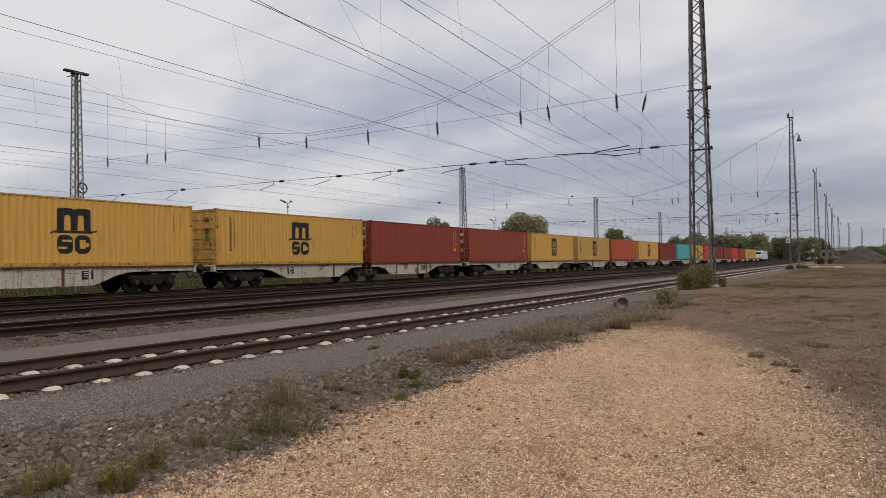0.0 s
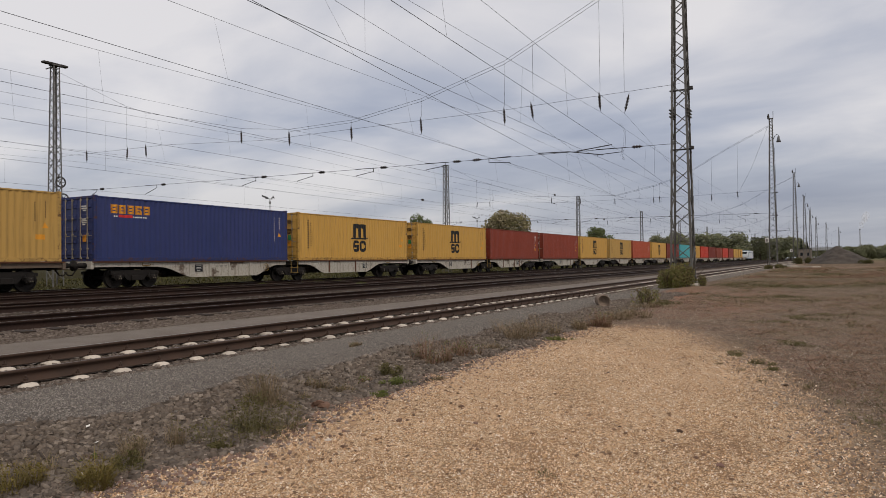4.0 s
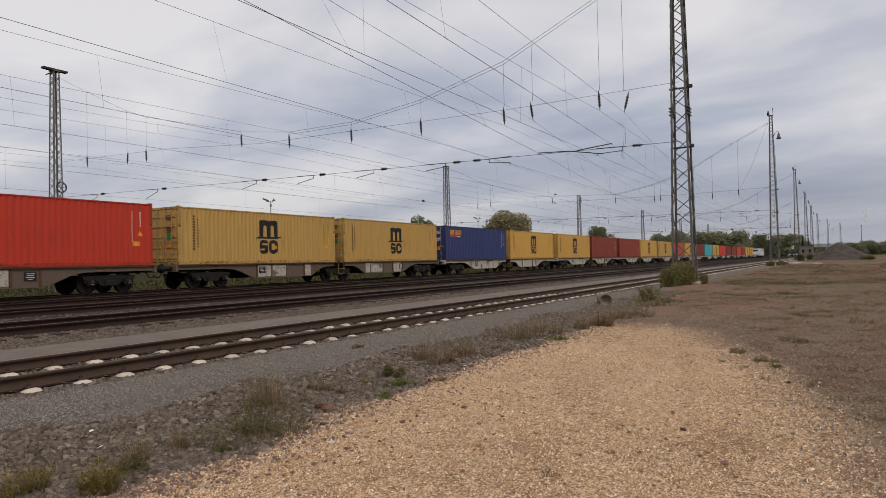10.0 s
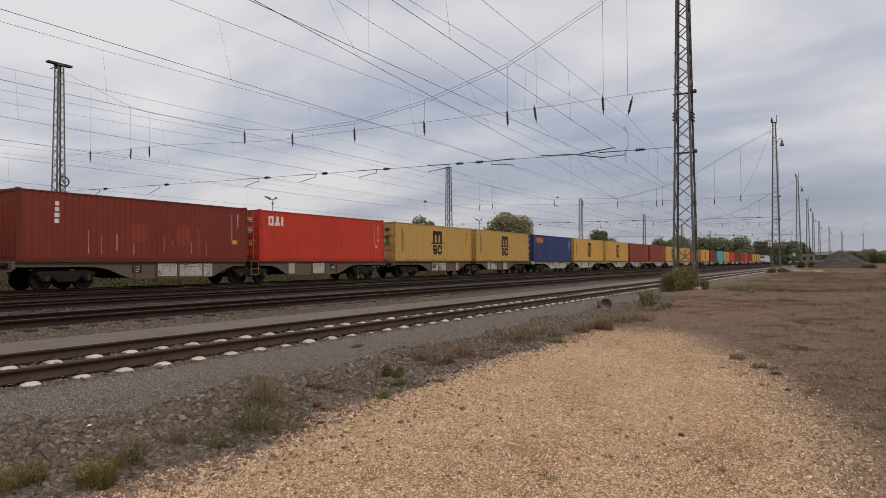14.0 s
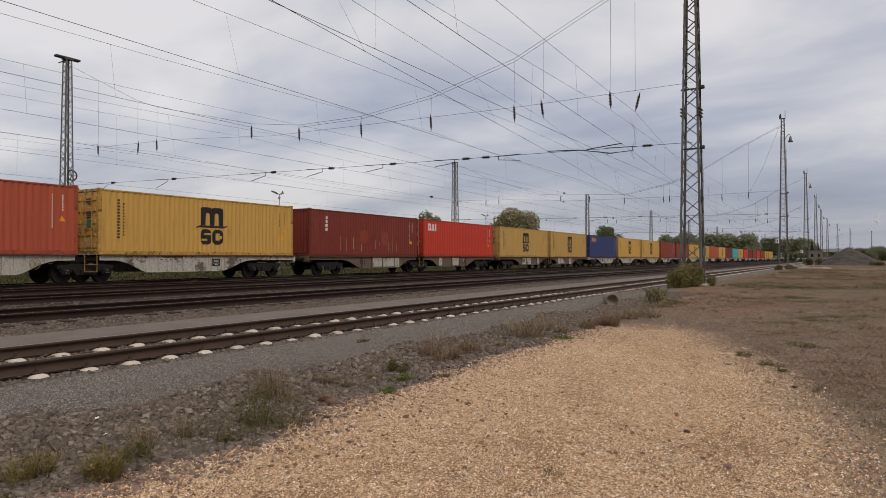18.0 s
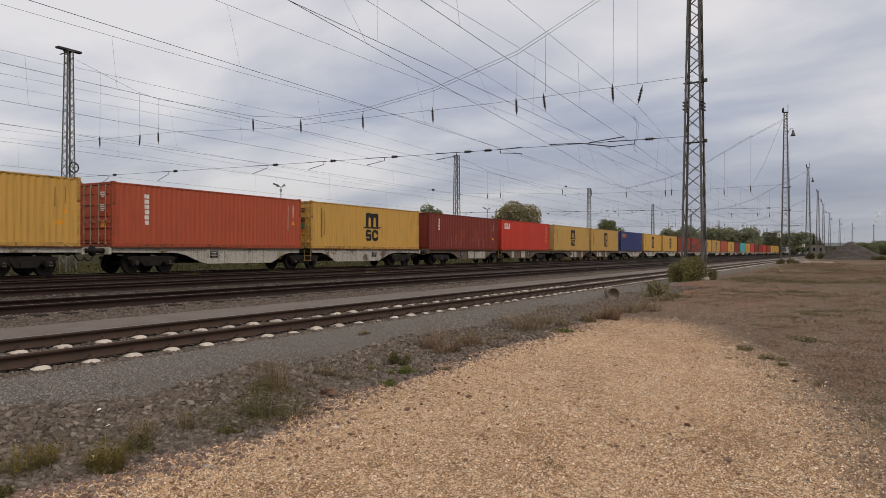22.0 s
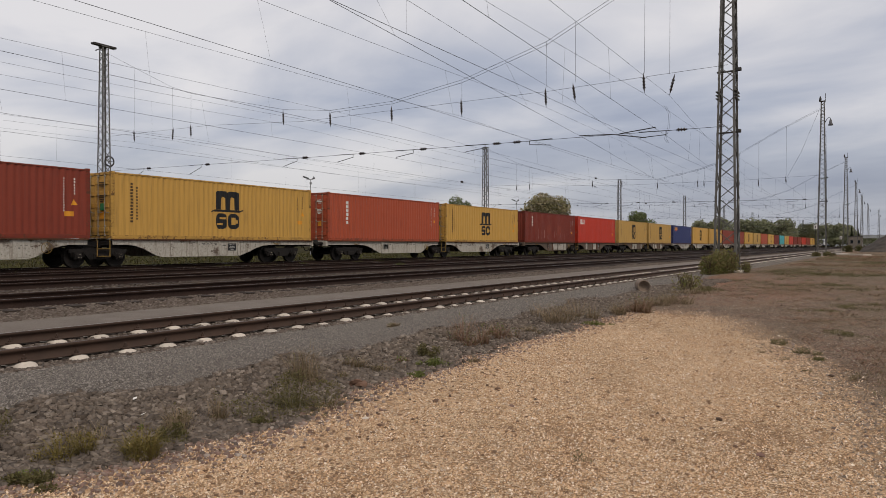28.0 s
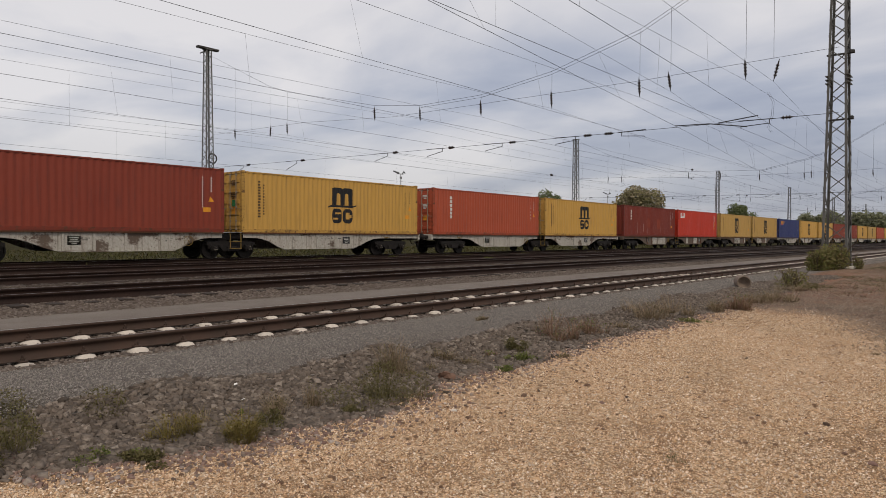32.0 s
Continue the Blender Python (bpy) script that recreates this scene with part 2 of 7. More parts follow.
def sill_paint(name, clean, brown):
    """Pale wagon paint gone brown in ragged patches; clean and brown shift how much is left."""
    s = Shade(name, 0.75, spec=0.2)
    big = s.noise(0.8, 7, 0.68, stretch=(1, 1, 1.5))
    runs = s.noise(6.0, 6, 0.62, stretch=(1, 1.5, 0.12))
    spots = s.noise(9.0, 8, 0.7)
    worn_by = s.math("ADD", big, s.math("MULTIPLY", s.math("SUBTRACT", s.info.outputs["Random"], 0.5), brown))
    col = s.mix(s.span(spots, 0.35, 0.65), (0.42, 0.395, 0.345), (0.30, 0.275, 0.235))
    col = s.mix(s.span(worn_by, clean, clean + 0.05, 0, 0.92), col, (0.085, 0.058, 0.042))
    col = s.mix(s.span(runs, 0.52, 0.70, 0, 0.7), col, (0.11, 0.072, 0.05))
    col = s.mix(s.span(spots, 0.60, 0.66, 0, 0.8), col, (0.06, 0.038, 0.026))
    s.bump(spots, 0.2, 0.006)
    return s.done(col)


SILL = sill_paint("dirty_grey_white_wagon_paint", 0.56, 0.14)
SILL_BROWN = sill_paint("brown_rusty_wagon_paint", 0.26, 0.06)
PATCH_GREY = sill_paint("light_grey_repaint", 0.60, 0.12)
SIGN_GREY = worn("worn_grey_lettering_paint", (0.07, 0.065, 0.06), (0.13, 0.12, 0.105), 0.7, fine=20, coarse=9, bump=0.05)
BLACK_PANEL = worn("black_data_panel", (0.012, 0.013, 0.016), (0.02, 0.02, 0.02), 0.6)


def rail_steel():
    s = Shade("rust_brown_rail", 0.75, 0.25)
    a, b = s.noise(3.0, 5, world=True), s.noise(40, 5, world=True)
    col = s.mix(s.span(a, 0.3, 0.7), (0.040, 0.024, 0.016), (0.066, 0.036, 0.023))
    col = s.mix(s.span(b, 0.35, 0.75, 0, 0.6), col, (0.045, 0.028, 0.02))
    s.bump(b, 0.3, 0.003)
    return s.done(col)


RAIL = rail_steel()
RAIL_DARK = worn("dark_brown_rail", (0.022, 0.012, 0.009), (0.034, 0.018, 0.012), 0.75, 0.2, fine=30, coarse=1.5)
RAIL_WORN = worn("brown_worn_rail_head", (0.15, 0.115, 0.095), (0.10, 0.07, 0.055), 0.5, 0.6, fine=60, coarse=3)
RAIL_TOP = worn("bright_rail_head", (0.30, 0.285, 0.27), (0.20, 0.17, 0.15), 0.38, 0.85, fine=60, coarse=3)
CONCRETE = worn("pale_weathered_concrete", (0.60, 0.53, 0.45), (0.48, 0.41, 0.34), 0.9, fine=35, coarse=4, bump=0.5, vary=0.5)
OLD_SLEEPER = worn("dark_oily_timber", (0.042, 0.030, 0.023), (0.026, 0.019, 0.015), 0.9, fine=20, coarse=3, vary=0.4)
PIPE_MAT = worn("mossy_concrete_pipe", (0.25, 0.19, 0.145), (0.15, 0.112, 0.085), 0.9, fine=25, coarse=4)
MAST_STEEL = worn("grey_weathered_steel", (0.165, 0.160, 0.148), (0.105, 0.098, 0.09), 0.7, 0.2, fine=14, coarse=1.5)
MAST_DARK = worn("dark_weathered_steel", (0.06, 0.057, 0.053), (0.045, 0.04, 0.037), 0.75, 0.2, fine=14, coarse=1.5)
WIRE = worn("dull_copper_wire", (0.075, 0.078, 0.085), (0.055, 0.055, 0.06), 0.55, 0.4)
INSUL = worn("dark_porcelain", (0.020, 0.014, 0.013), (0.03, 0.02, 0.018), 0.3, fine=60, bump=0.03)
BALLAST_STONE = stone("grey_brown_ballast", [(0.070, 0.054, 0.044), (0.14, 0.112, 0.092), (0.19, 0.156, 0.131), (0.098, 0.074, 0.059), (0.25, 0.208, 0.175)])
GREY_STONE = stone("grey_broken_stone", [(0.058, 0.046, 0.037), (0.155, 0.127, 0.104), (0.100, 0.081, 0.066), (0.19, 0.152, 0.123), (0.122, 0.094, 0.074), (0.24, 0.198, 0.162), (0.066, 0.051, 0.040), (0.135, 0.107, 0.085), (0.30, 0.25, 0.205)])
DARK_BALLAST = stone("dark_oily_ballast", [(0.040, 0.031, 0.025), (0.085, 0.067, 0.054), (0.13, 0.106, 0.088), (0.055, 0.042, 0.034), (0.19, 0.158, 0.132)])
SOIL_STONE = stone("soil_grit", [(0.09, 0.066, 0.050), (0.19, 0.145, 0.112), (0.13, 0.095, 0.072), (0.30, 0.235, 0.185), (0.23, 0.175, 0.135), (0.14, 0.10, 0.076), (0.50, 0.42, 0.34)])
BROWN_STONE = stone("reddish_brown_stones", [(0.15, 0.088, 0.054), (0.22, 0.135, 0.085), (0.12, 0.07, 0.045), (0.28, 0.185, 0.12)])
BORDER_STONE = stone("pinkish_grey_stones", [(0.16, 0.10, 0.082), (0.27, 0.18, 0.145), (0.11, 0.085, 0.07), (0.33, 0.25, 0.20), (0.20, 0.125, 0.10), (0.42, 0.36, 0.31)])
GRIT = stone("fine_grey_grit", [(0.083, 0.074, 0.066), (0.128, 0.114, 0.102), (0.163, 0.146, 0.130), (0.32, 0.285, 0.253), (0.098, 0.086, 0.075)])
PEBBLE = stone("tan_quartz_pebbles", [(0.42, 0.25, 0.13), (0.68, 0.455, 0.27), (0.20, 0.108, 0.056), (0.80, 0.59, 0.395), (0.52, 0.322, 0.175), (0.11, 0.06, 0.033), (0.90, 0.79, 0.65), (0.64, 0.42, 0.245), (0.25, 0.138, 0.076), (0.86, 0.66, 0.46)])
DRY_GRASS = foliage("dry_grass", [(0.22, 0.16, 0.101), (0.297, 0.22, 0.143), (0.16, 0.119, 0.0726), (0.138, 0.112, 0.055)])
RED_GRASS = foliage("reddish_dry_grass", [(0.24, 0.138, 0.095), (0.28, 0.175, 0.12), (0.18, 0.11, 0.07), (0.11, 0.085, 0.042)])
WEED = foliage("olive_weeds", [(0.095, 0.088, 0.034), (0.135, 0.118, 0.052), (0.075, 0.07, 0.025), (0.17, 0.132, 0.07)])
YELLOW_WEED = foliage("yellowish_weeds", [(0.15, 0.12, 0.036), (0.20, 0.155, 0.05), (0.12, 0.10, 0.03), (0.17, 0.12, 0.055)])
GREEN_WEED = foliage("green_weeds", [(0.085, 0.105, 0.028), (0.12, 0.14, 0.038), (0.15, 0.155, 0.05), (0.065, 0.078, 0.022)])
SIDE_GRASS = foliage("dull_trackside_grass", [(0.045, 0.050, 0.014), (0.075, 0.075, 0.021), (0.085, 0.066, 0.028), (0.026, 0.027, 0.010), (0.11, 0.10, 0.035)])
BUSH_LEAF = foliage("bramble_leaves", [(0.085, 0.095, 0.028), (0.13, 0.14, 0.040), (0.19, 0.175, 0.055), (0.18, 0.13, 0.06), (0.09, 0.080, 0.034), (0.23, 0.19, 0.085)])
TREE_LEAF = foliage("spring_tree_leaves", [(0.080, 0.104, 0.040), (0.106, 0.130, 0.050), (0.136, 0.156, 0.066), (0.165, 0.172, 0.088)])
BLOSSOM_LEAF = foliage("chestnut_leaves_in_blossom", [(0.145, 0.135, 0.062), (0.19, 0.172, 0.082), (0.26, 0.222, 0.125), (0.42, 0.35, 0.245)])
# far leaves are coloured paler and greyer, with the haze of distance painted in
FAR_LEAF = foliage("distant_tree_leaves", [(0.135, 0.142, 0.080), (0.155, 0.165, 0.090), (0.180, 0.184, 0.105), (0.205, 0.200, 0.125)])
BARK = worn("grey_brown_bark", (0.095, 0.075, 0.055), (0.06, 0.048, 0.036), 0.9, fine=12, coarse=2)
TWIG = worn("brown_twigs", (0.085, 0.06, 0.042), (0.12, 0.09, 0.06), 0.9)
CLAY = worn("reddish_clay", (0.17, 0.10, 0.07), (0.12, 0.07, 0.046), 0.95, fine=25, coarse=6, bump=0.6)
LOCO_WHITE = worn("white_grey_locomotive_paint", (0.66, 0.68, 0.70), (0.56, 0.58, 0.60), 0.4, fine=20, coarse=1)
LOCO_BLUE = worn("blue_grey_locomotive_paint", (0.16, 0.22, 0.30), (0.12, 0.17, 0.24), 0.4)
GLASS_DARK = worn("dark_window_glass", (0.015, 0.018, 0.022), (0.02, 0.024, 0.028), 0.08, 0.0, bump=0.0)
FAR_CONCRETE = worn("far_grey_concrete", (0.36, 0.37, 0.38), (0.28, 0.29, 0.30), 0.9, fine=2, coarse=0.2)
SHED_WALL = worn("dull_brown_render", (0.20, 0.17, 0.14), (0.14, 0.115, 0.095), 0.9, fine=4, coarse=0.6)
LAMP_POST = worn("pale_galvanised_post", (0.30, 0.30, 0.30), (0.22, 0.22, 0.22), 0.5, 0.3)
LAMP_CASE = worn("grey_lamp_case", (0.14, 0.14, 0.145), (0.10, 0.10, 0.105), 0.5, 0.3)


def ground_material():
    s = Shade("yard_ground", 1.0, spec=0.02)
    x, y = s.axis("X"), s.axis("Y")
    wob = s.math("MULTIPLY", s.math("SUBTRACT", s.noise(0.8, 5, 0.6, world=True), 0.5), 1.5)
    wob2 = s.math("MULTIPLY", s.math("SUBTRACT", s.noise(3.5, 4, 0.6, world=True), 0.5), 0.8)
    xw = s.math("ADD", x, s.math("ADD", s.math("MULTIPLY", wob, 0.4), s.math("MULTIPLY", wob2, 0.5)))
    big, mid = s.noise(0.25, 5, world=True), s.noise(1.6, 6, 0.6, world=True)
    grain, fine = s.noise(28, 5, 0.7, world=True), s.noise(90, 4, 0.7, world=True)
    cell = s.voronoi(42)
    chip, pebble = s.voronoi(105), s.voronoi(52)
    # tan gravel
    tans = lambda v: s.ramp(v, [(0.24, (0.135, 0.075, 0.039)), (0.40, (0.355, 0.215, 0.114)), (0.5, (0.485, 0.315, 0.175)), (0.60, (0.62, 0.425, 0.254)), (0.76, (0.91, 0.74, 0.54))])
    sand = s.mix(0.5, tans(chip.outputs["Color"]), tans(pebble.outputs["Color"]))
    patch = s.noise(0.9, 4, 0.6, stretch=(1, 0.7, 1), world=True)
    sand = s.mix(s.span(patch, 0.50, 0.62, 0, 0.6), sand, (0.235, 0.138, 0.078))
    sand = s.mix(s.span(mid, 0.50, 0.68, 0, 0.35), sand, (0.20, 0.118, 0.07))
    clump = s.noise(11, 4, 0.6, world=True)
    sand = s.mix(s.span(clump, 0.50, 0.66, 0, 0.6), sand, (0.18, 0.106, 0.06))
    sand = s.mix(s.span(clump, 0.46, 0.34, 0, 0.35), sand, (0.72, 0.55, 0.37))
    # chip edges go dark: the shade between pebbles is put into the colour
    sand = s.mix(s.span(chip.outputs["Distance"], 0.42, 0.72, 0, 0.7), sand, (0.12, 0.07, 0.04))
    # brown worn soil with dry growth
    soil = s.mix(s.span(big, 0.42, 0.58), (0.17, 0.11, 0.072), (0.12, 0.088, 0.048))
    soil = s.mix(s.span(mid, 0.45, 0.7, 0, 0.8), soil, (0.25, 0.178, 0.128))
    bare = s.noise(0.11, 4, 0.6, stretch=(1, 0.45, 1), world=True)
    soil = s.mix(s.span(bare, 0.52, 0.62, 0, 0.75), soil, (0.20, 0.15, 0.108))
    reds = s.noise(0.35, 4, 0.6, stretch=(1, 0.5, 1), world=True)
    soil = s.mix(s.span(reds, 0.46, 0.57, 0, 0.85), soil, (0.180, 0.085, 0.055))
    olive = s.noise(0.55, 6, 0.7, stretch=(1, 0.6, 1), world=True)
    soil = s.mix(s.span(olive, 0.55, 0.62, 0, 0.75), soil, (0.085, 0.070, 0.034))
    mottle = s.noise(2.3, 9, 0.78, world=True)
    soil = s.mix(s.span(mottle, 0.49, 0.57, 0, 0.72), soil, (0.060, 0.046, 0.028))
    soil = s.mix(s.span(mottle, 0.45, 0.40, 0, 0.5), soil, (0.27, 0.195, 0.14))
    soil = s.mix(s.span(grain, 0.47, 0.58, 0, 0.75), soil, (0.055, 0.040, 0.027))
    soil = s.mix(s.span(fine, 0.55, 0.63, 0, 0.7), soil, (0.42, 0.33, 0.245))
    ragged = s.math("MULTIPLY", s.math("SUBTRACT", s.noise(0.9, 7, 0.72, world=True), 0.5), 5.0)
    by_mast = s.math("MULTIPLY", s.span(s.math("ADD", y, ragged), 15.5, 19.5), s.span(s.math("ADD", y, ragged), 34, 27))
    by_mast = s.math("MULTIPLY", by_mast, s.span(s.math("ADD", x, s.math("MULTIPLY", ragged, 0.6)), -0.6, -2.2))
    soil = s.mix(s.math("MULTIPLY", by_mast, 0.9), soil, (0.25, 0.112, 0.072))
    beyond = s.math("MULTIPLY", s.span(s.math("ADD", y, ragged), 26, 31), s.span(y, 80, 60))
    soil = s.mix(s.math("MULTIPLY", beyond, s.span(s.noise(0.3, 6, 0.7, stretch=(1, 0.5, 1), world=True), 0.42, 0.58, 0.1, 0.7)), soil, (0.080, 0.066, 0.034))
    earths = lambda v: s.ramp(v, [(0.22, (0.045, 0.031, 0.022)), (0.4, (0.11, 0.077, 0.055)), (0.55, (0.17, 0.125, 0.092)), (0.68, (0.27, 0.205, 0.152)), (0.82, (0.50, 0.41, 0.325))])
    soil = s.mix(0.38, soil, earths(chip.outputs["Color"]))
    dark = s.noise(1.2, 9, 0.78, stretch=(1, 0.6, 1), world=True)
    soil = s.mix(s.span(dark, 0.54, 0.62, 0, 0.45), soil, (0.080, 0.064, 0.053))
    soil = s.mix(s.span(dark, 0.44, 0.36, 0, 0.55), soil, (0.27, 0.195, 0.138))
    soil = s.mix(s.math("MULTIPLY", s.span(s.noise(1.3, 6, 0.7, world=True), 0.45, 0.6), 0.3), soil, earths(pebble.outputs["Color"]))
    # fine grey grit
    grit = s.mix(s.span(mid, 0.35, 0.7), (0.165, 0.143, 0.124), (0.12, 0.10, 0.087))
    greys = s.ramp(chip.outputs["Color"], [(0.25, (0.047, 0.041, 0.036)), (0.42, (0.105, 0.092, 0.081)), (0.58, (0.158, 0.140, 0.123)), (0.78, (0.34, 0.30, 0.265))])
    grit = s.mix(0.55, grit, greys)
    # dark track bed
    bed = s.mix(s.span(mid, 0.35, 0.7), (0.078, 0.060, 0.049), (0.115, 0.09, 0.072))
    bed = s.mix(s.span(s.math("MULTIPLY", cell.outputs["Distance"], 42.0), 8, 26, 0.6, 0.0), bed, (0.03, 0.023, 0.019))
    # grass beyond the tracks
    green = s.mix(s.span(mid, 0.35, 0.7), (0.028, 0.027, 0.012), (0.045, 0.037, 0.019))
    # where each lies
    edge = s.math("SUBTRACT", s.math("MULTIPLY_ADD", s.math("MULTIPLY", y, y), -0.0156, 0.62), xw)
    is_sand = s.math("MULTIPLY", s.span(edge, -0.5, 0.35), s.span(y, -30, -20))
    aside = s.math("ADD", x, 3.2)
    reach = s.math("ADD", y, s.math("ADD", s.math("MULTIPLY", s.math("MULTIPLY", aside, aside), 0.3), s.math("MULTIPLY", wob, 1.6)))
    is_sand = s.math("MULTIPLY", is_sand, s.span(reach, 15.1, 13.9))
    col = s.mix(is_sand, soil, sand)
    d = s.math("MULTIPLY", s.math("SUBTRACT", y, 3.6), 0.77)
    swell = s.math("MULTIPLY", s.math("POWER", 2.718, s.math("MULTIPLY", s.math("MULTIPLY", d, d), -1.0)), -0.36)
    xs = s.math("ADD", xw, s.math("ADD", swell, s.span(y, 2.4, 1.7, 0.0, 0.40)))
    # ground under the broken stones is painted near black as shade in their gaps
    col = s.mix(s.math("MULTIPLY", s.span(xs, -4.55, -4.85), s.span(y, 27, 21)), col, s.mix(s.span(fine, 0.45, 0.6), (0.055, 0.045, 0.037), (0.028, 0.023, 0.019)))
    col = s.mix(s.span(xs, -5.45, -5.75), col, grit)
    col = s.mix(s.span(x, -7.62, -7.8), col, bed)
    # beds of the further tracks are darker brown, with shade under the train painted in
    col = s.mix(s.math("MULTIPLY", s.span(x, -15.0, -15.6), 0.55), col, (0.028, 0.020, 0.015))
    dust = s.mix(s.span(mid, 0.35, 0.7), (0.215, 0.187, 0.163), (0.175, 0.150, 0.130))
    dust = s.mix(s.span(fine, 0.5, 0.62, 0, 0.4), dust, (0.08, 0.07, 0.06))
    path = s.math("MULTIPLY", s.span(xw, -10.0, -10.2), s.span(xw, -11.95, -11.75))
    col = s.mix(path, col, dust)
    far = s.span(xw, -31.3, -31.8)
    col = s.mix(far, col, green)
    # the open land far off is dull green
    col = s.mix(s.math("MULTIPLY", s.span(y, 170, 330), s.span(x, -12, 0)), col, (0.12, 0.115, 0.06))
    col = s.mix(s.math("MULTIPLY", s.span(s.noise(0.06, 3, world=True), 0.45, 0.6), s.math("MULTIPLY", s.span(y, 24, 40), s.math("MULTIPLY", s.span(x, -4.8, -4.0), 0.55))), col, (0.085, 0.062, 0.036))
    lump = s.noise(7, 5, 0.65, world=True)
    dome = s.math("ADD", s.math("MULTIPLY", chip.outputs["Distance"], -0.35), s.math("MULTIPLY", pebble.outputs["Distance"], -0.4))
    s.bump(s.math("ADD", dome, s.math("ADD", s.math("MULTIPLY", grain, 0.2), lump)), 0.9, 0.028)
    return s.done(col)


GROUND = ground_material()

# ---- mesh building ----


class Build:
    """Collects verts and faces of one part."""

    def __init__(self):
        self.v, self.f = [], []

    def add(self, verts, faces):
        k = len(self.v)
        self.v += [tuple(p) for p in verts]
        self.f += [tuple(i + k for i in face) for face in faces]
        return self

    def box(self, c, size, m=None, bevel=0.0):
        x, y, z = (s / 2 for s in size)
        if bevel:
            b = min(bevel, x * 0.8, y * 0.8, z * 0.8)
            ring = lambda X, Y, Z: [(-X + b, -Y, Z), (X - b, -Y, Z), (X, -Y + b, Z), (X, Y - b, Z), (X - b, Y, Z), (-X + b, Y, Z), (-X, Y - b, Z), (-X, -Y + b, Z)]
            v = ring(x - b, y - b, -z) + ring(x, y, -z + b) + ring(x, y, z - b) + ring(x - b, y - b, z)
            f = [tuple(range(7, -1, -1)), tuple(range(24, 32))]
            for r in range(3):
                f += [(r * 8 + i, r * 8 + (i + 1) % 8, r * 8 + 8 + (i + 1) % 8, r * 8 + 8 + i) for i in range(8)]
        else:
            v = [(-x, -y, -z), (x, -y, -z), (x, y, -z), (-x, y, -z), (-x, -y, z), (x, -y, z), (x, y, z), (-x, y, z)]
            f = [(3, 2, 1, 0), (4, 5, 6, 7), (0, 1, 5, 4), (1, 2, 6, 5), (2, 3, 7, 6), (3, 0, 4, 7)]
        t = Matrix.Translation(c) @ (m or Matrix())
        return self.add([t @ Vector(p) for p in v], f)

    def beam(self, p0, p1, w, h=None):
        """A square bar from p0 to p1."""
        p0, p1 = Vector(p0), Vector(p1)
        d = p1 - p0
        m = d.to_track_quat("Y", "Z").to_matrix().to_4x4()
        return self.box((p0 + p1) / 2, (w, d.length, h or w), m)

    def angle(self, p0, p1, w, t, sx, sy):
        """An upright angle section from p0 to p1 whose flanges run towards sx along x and sy along y."""
        out = [(0, 0), (sx * w, 0), (sx * w, sy * t), (sx * t, sy * t), (sx * t, sy * w), (0, sy * w)]
        if sx * sy < 0:
            out.reverse()
        v = [(p0[0] + a, p0[1] + b, p0[2]) for a, b in out] + [(p1[0] + a, p1[1] + b, p1[2]) for a, b in out]
        f = [(i, (i + 1) % 6, (i + 1) % 6 + 6, i + 6) for i in range(6)] + [(5, 4, 3, 2, 1, 0), (6, 7, 8, 9, 10, 11)]
        return self.add(v, f)

    def tube(self, pts, r, n=6):
        pts = [Vector(p) for p in pts]
        rings = []
        for i, p in enumerate(pts):
            d = (pts[min(i + 1, len(pts) - 1)] - pts[max(i - 1, 0)]).normalized()
            side = d.cross(Vector((0, 0, 1)) if abs(d.z) < 0.95 else Vector((1, 0, 0))).normalized()
            up = side.cross(d)
            rr = r[i] if isinstance(r, (list, tuple)) else r
            rings += [p + (side * math.cos(a) + up * math.sin(a)) * rr for a in (2 * math.pi * k / n for k in range(n))]
        f = [(i * n + k, i * n + (k + 1) % n, (i + 1) * n + (k + 1) % n, (i + 1) * n + k) for i in range(len(pts) - 1) for k in range(n)]
        f += [tuple(range(n - 1, -1, -1)), tuple(range((len(pts) - 1) * n, len(pts) * n))]
        return self.add(rings, f)

    def lathe(self, prof, n, m=None, caps=True):
        """Turns a profile of (radius, height) round z."""
        m = m or Matrix()
        v = [m @ Vector((r * math.cos(2 * math.pi * k / n), r * math.sin(2 * math.pi * k / n), z)) for r, z in prof for k in range(n)]
        f = [(i * n + k, i * n + (k + 1) % n, (i + 1) * n + (k + 1) % n, (i + 1) * n + k) for i in range(len(prof) - 1) for k in range(n)]
        if caps:
            f += [tuple(range(n - 1, -1, -1)), tuple(range((len(prof) - 1) * n, len(prof) * n))]
        return self.add(v, f)

    def prism(self, poly, a, b, axis="x"):
        """A flat outline of (y, z) pushed from a to b along x; axis y takes (x, z)."""
        put = {"x": lambda k, p: (k, p[0], p[1]), "y": lambda k, p: (p[0], k, p[1]), "z": lambda k, p: (p[0], p[1], k)}[axis]
        n = len(poly)
        v = [put(a, p) for p in poly] + [put(b, p) for p in poly]
        f = [tuple(range(n - 1, -1, -1)), tuple(range(n, 2 * n))] + [(i, (i + 1) % n, (i + 1) % n + n, i + n) for i in range(n)]
        return self.add(v, f)

    def mesh(self, name, smooth=False):
        me = bpy.data.meshes.new(name)
        me.from_pydata(self.v, [], self.f)
        bm = bmesh.new()
        bm.from_mesh(me)
        bmesh.ops.recalc_face_normals(bm, faces=bm.faces)
        bm.to_mesh(me)
        bm.free()
        if smooth:
            me.polygons.foreach_set("use_smooth", [True] * len(me.polygons))
        return me


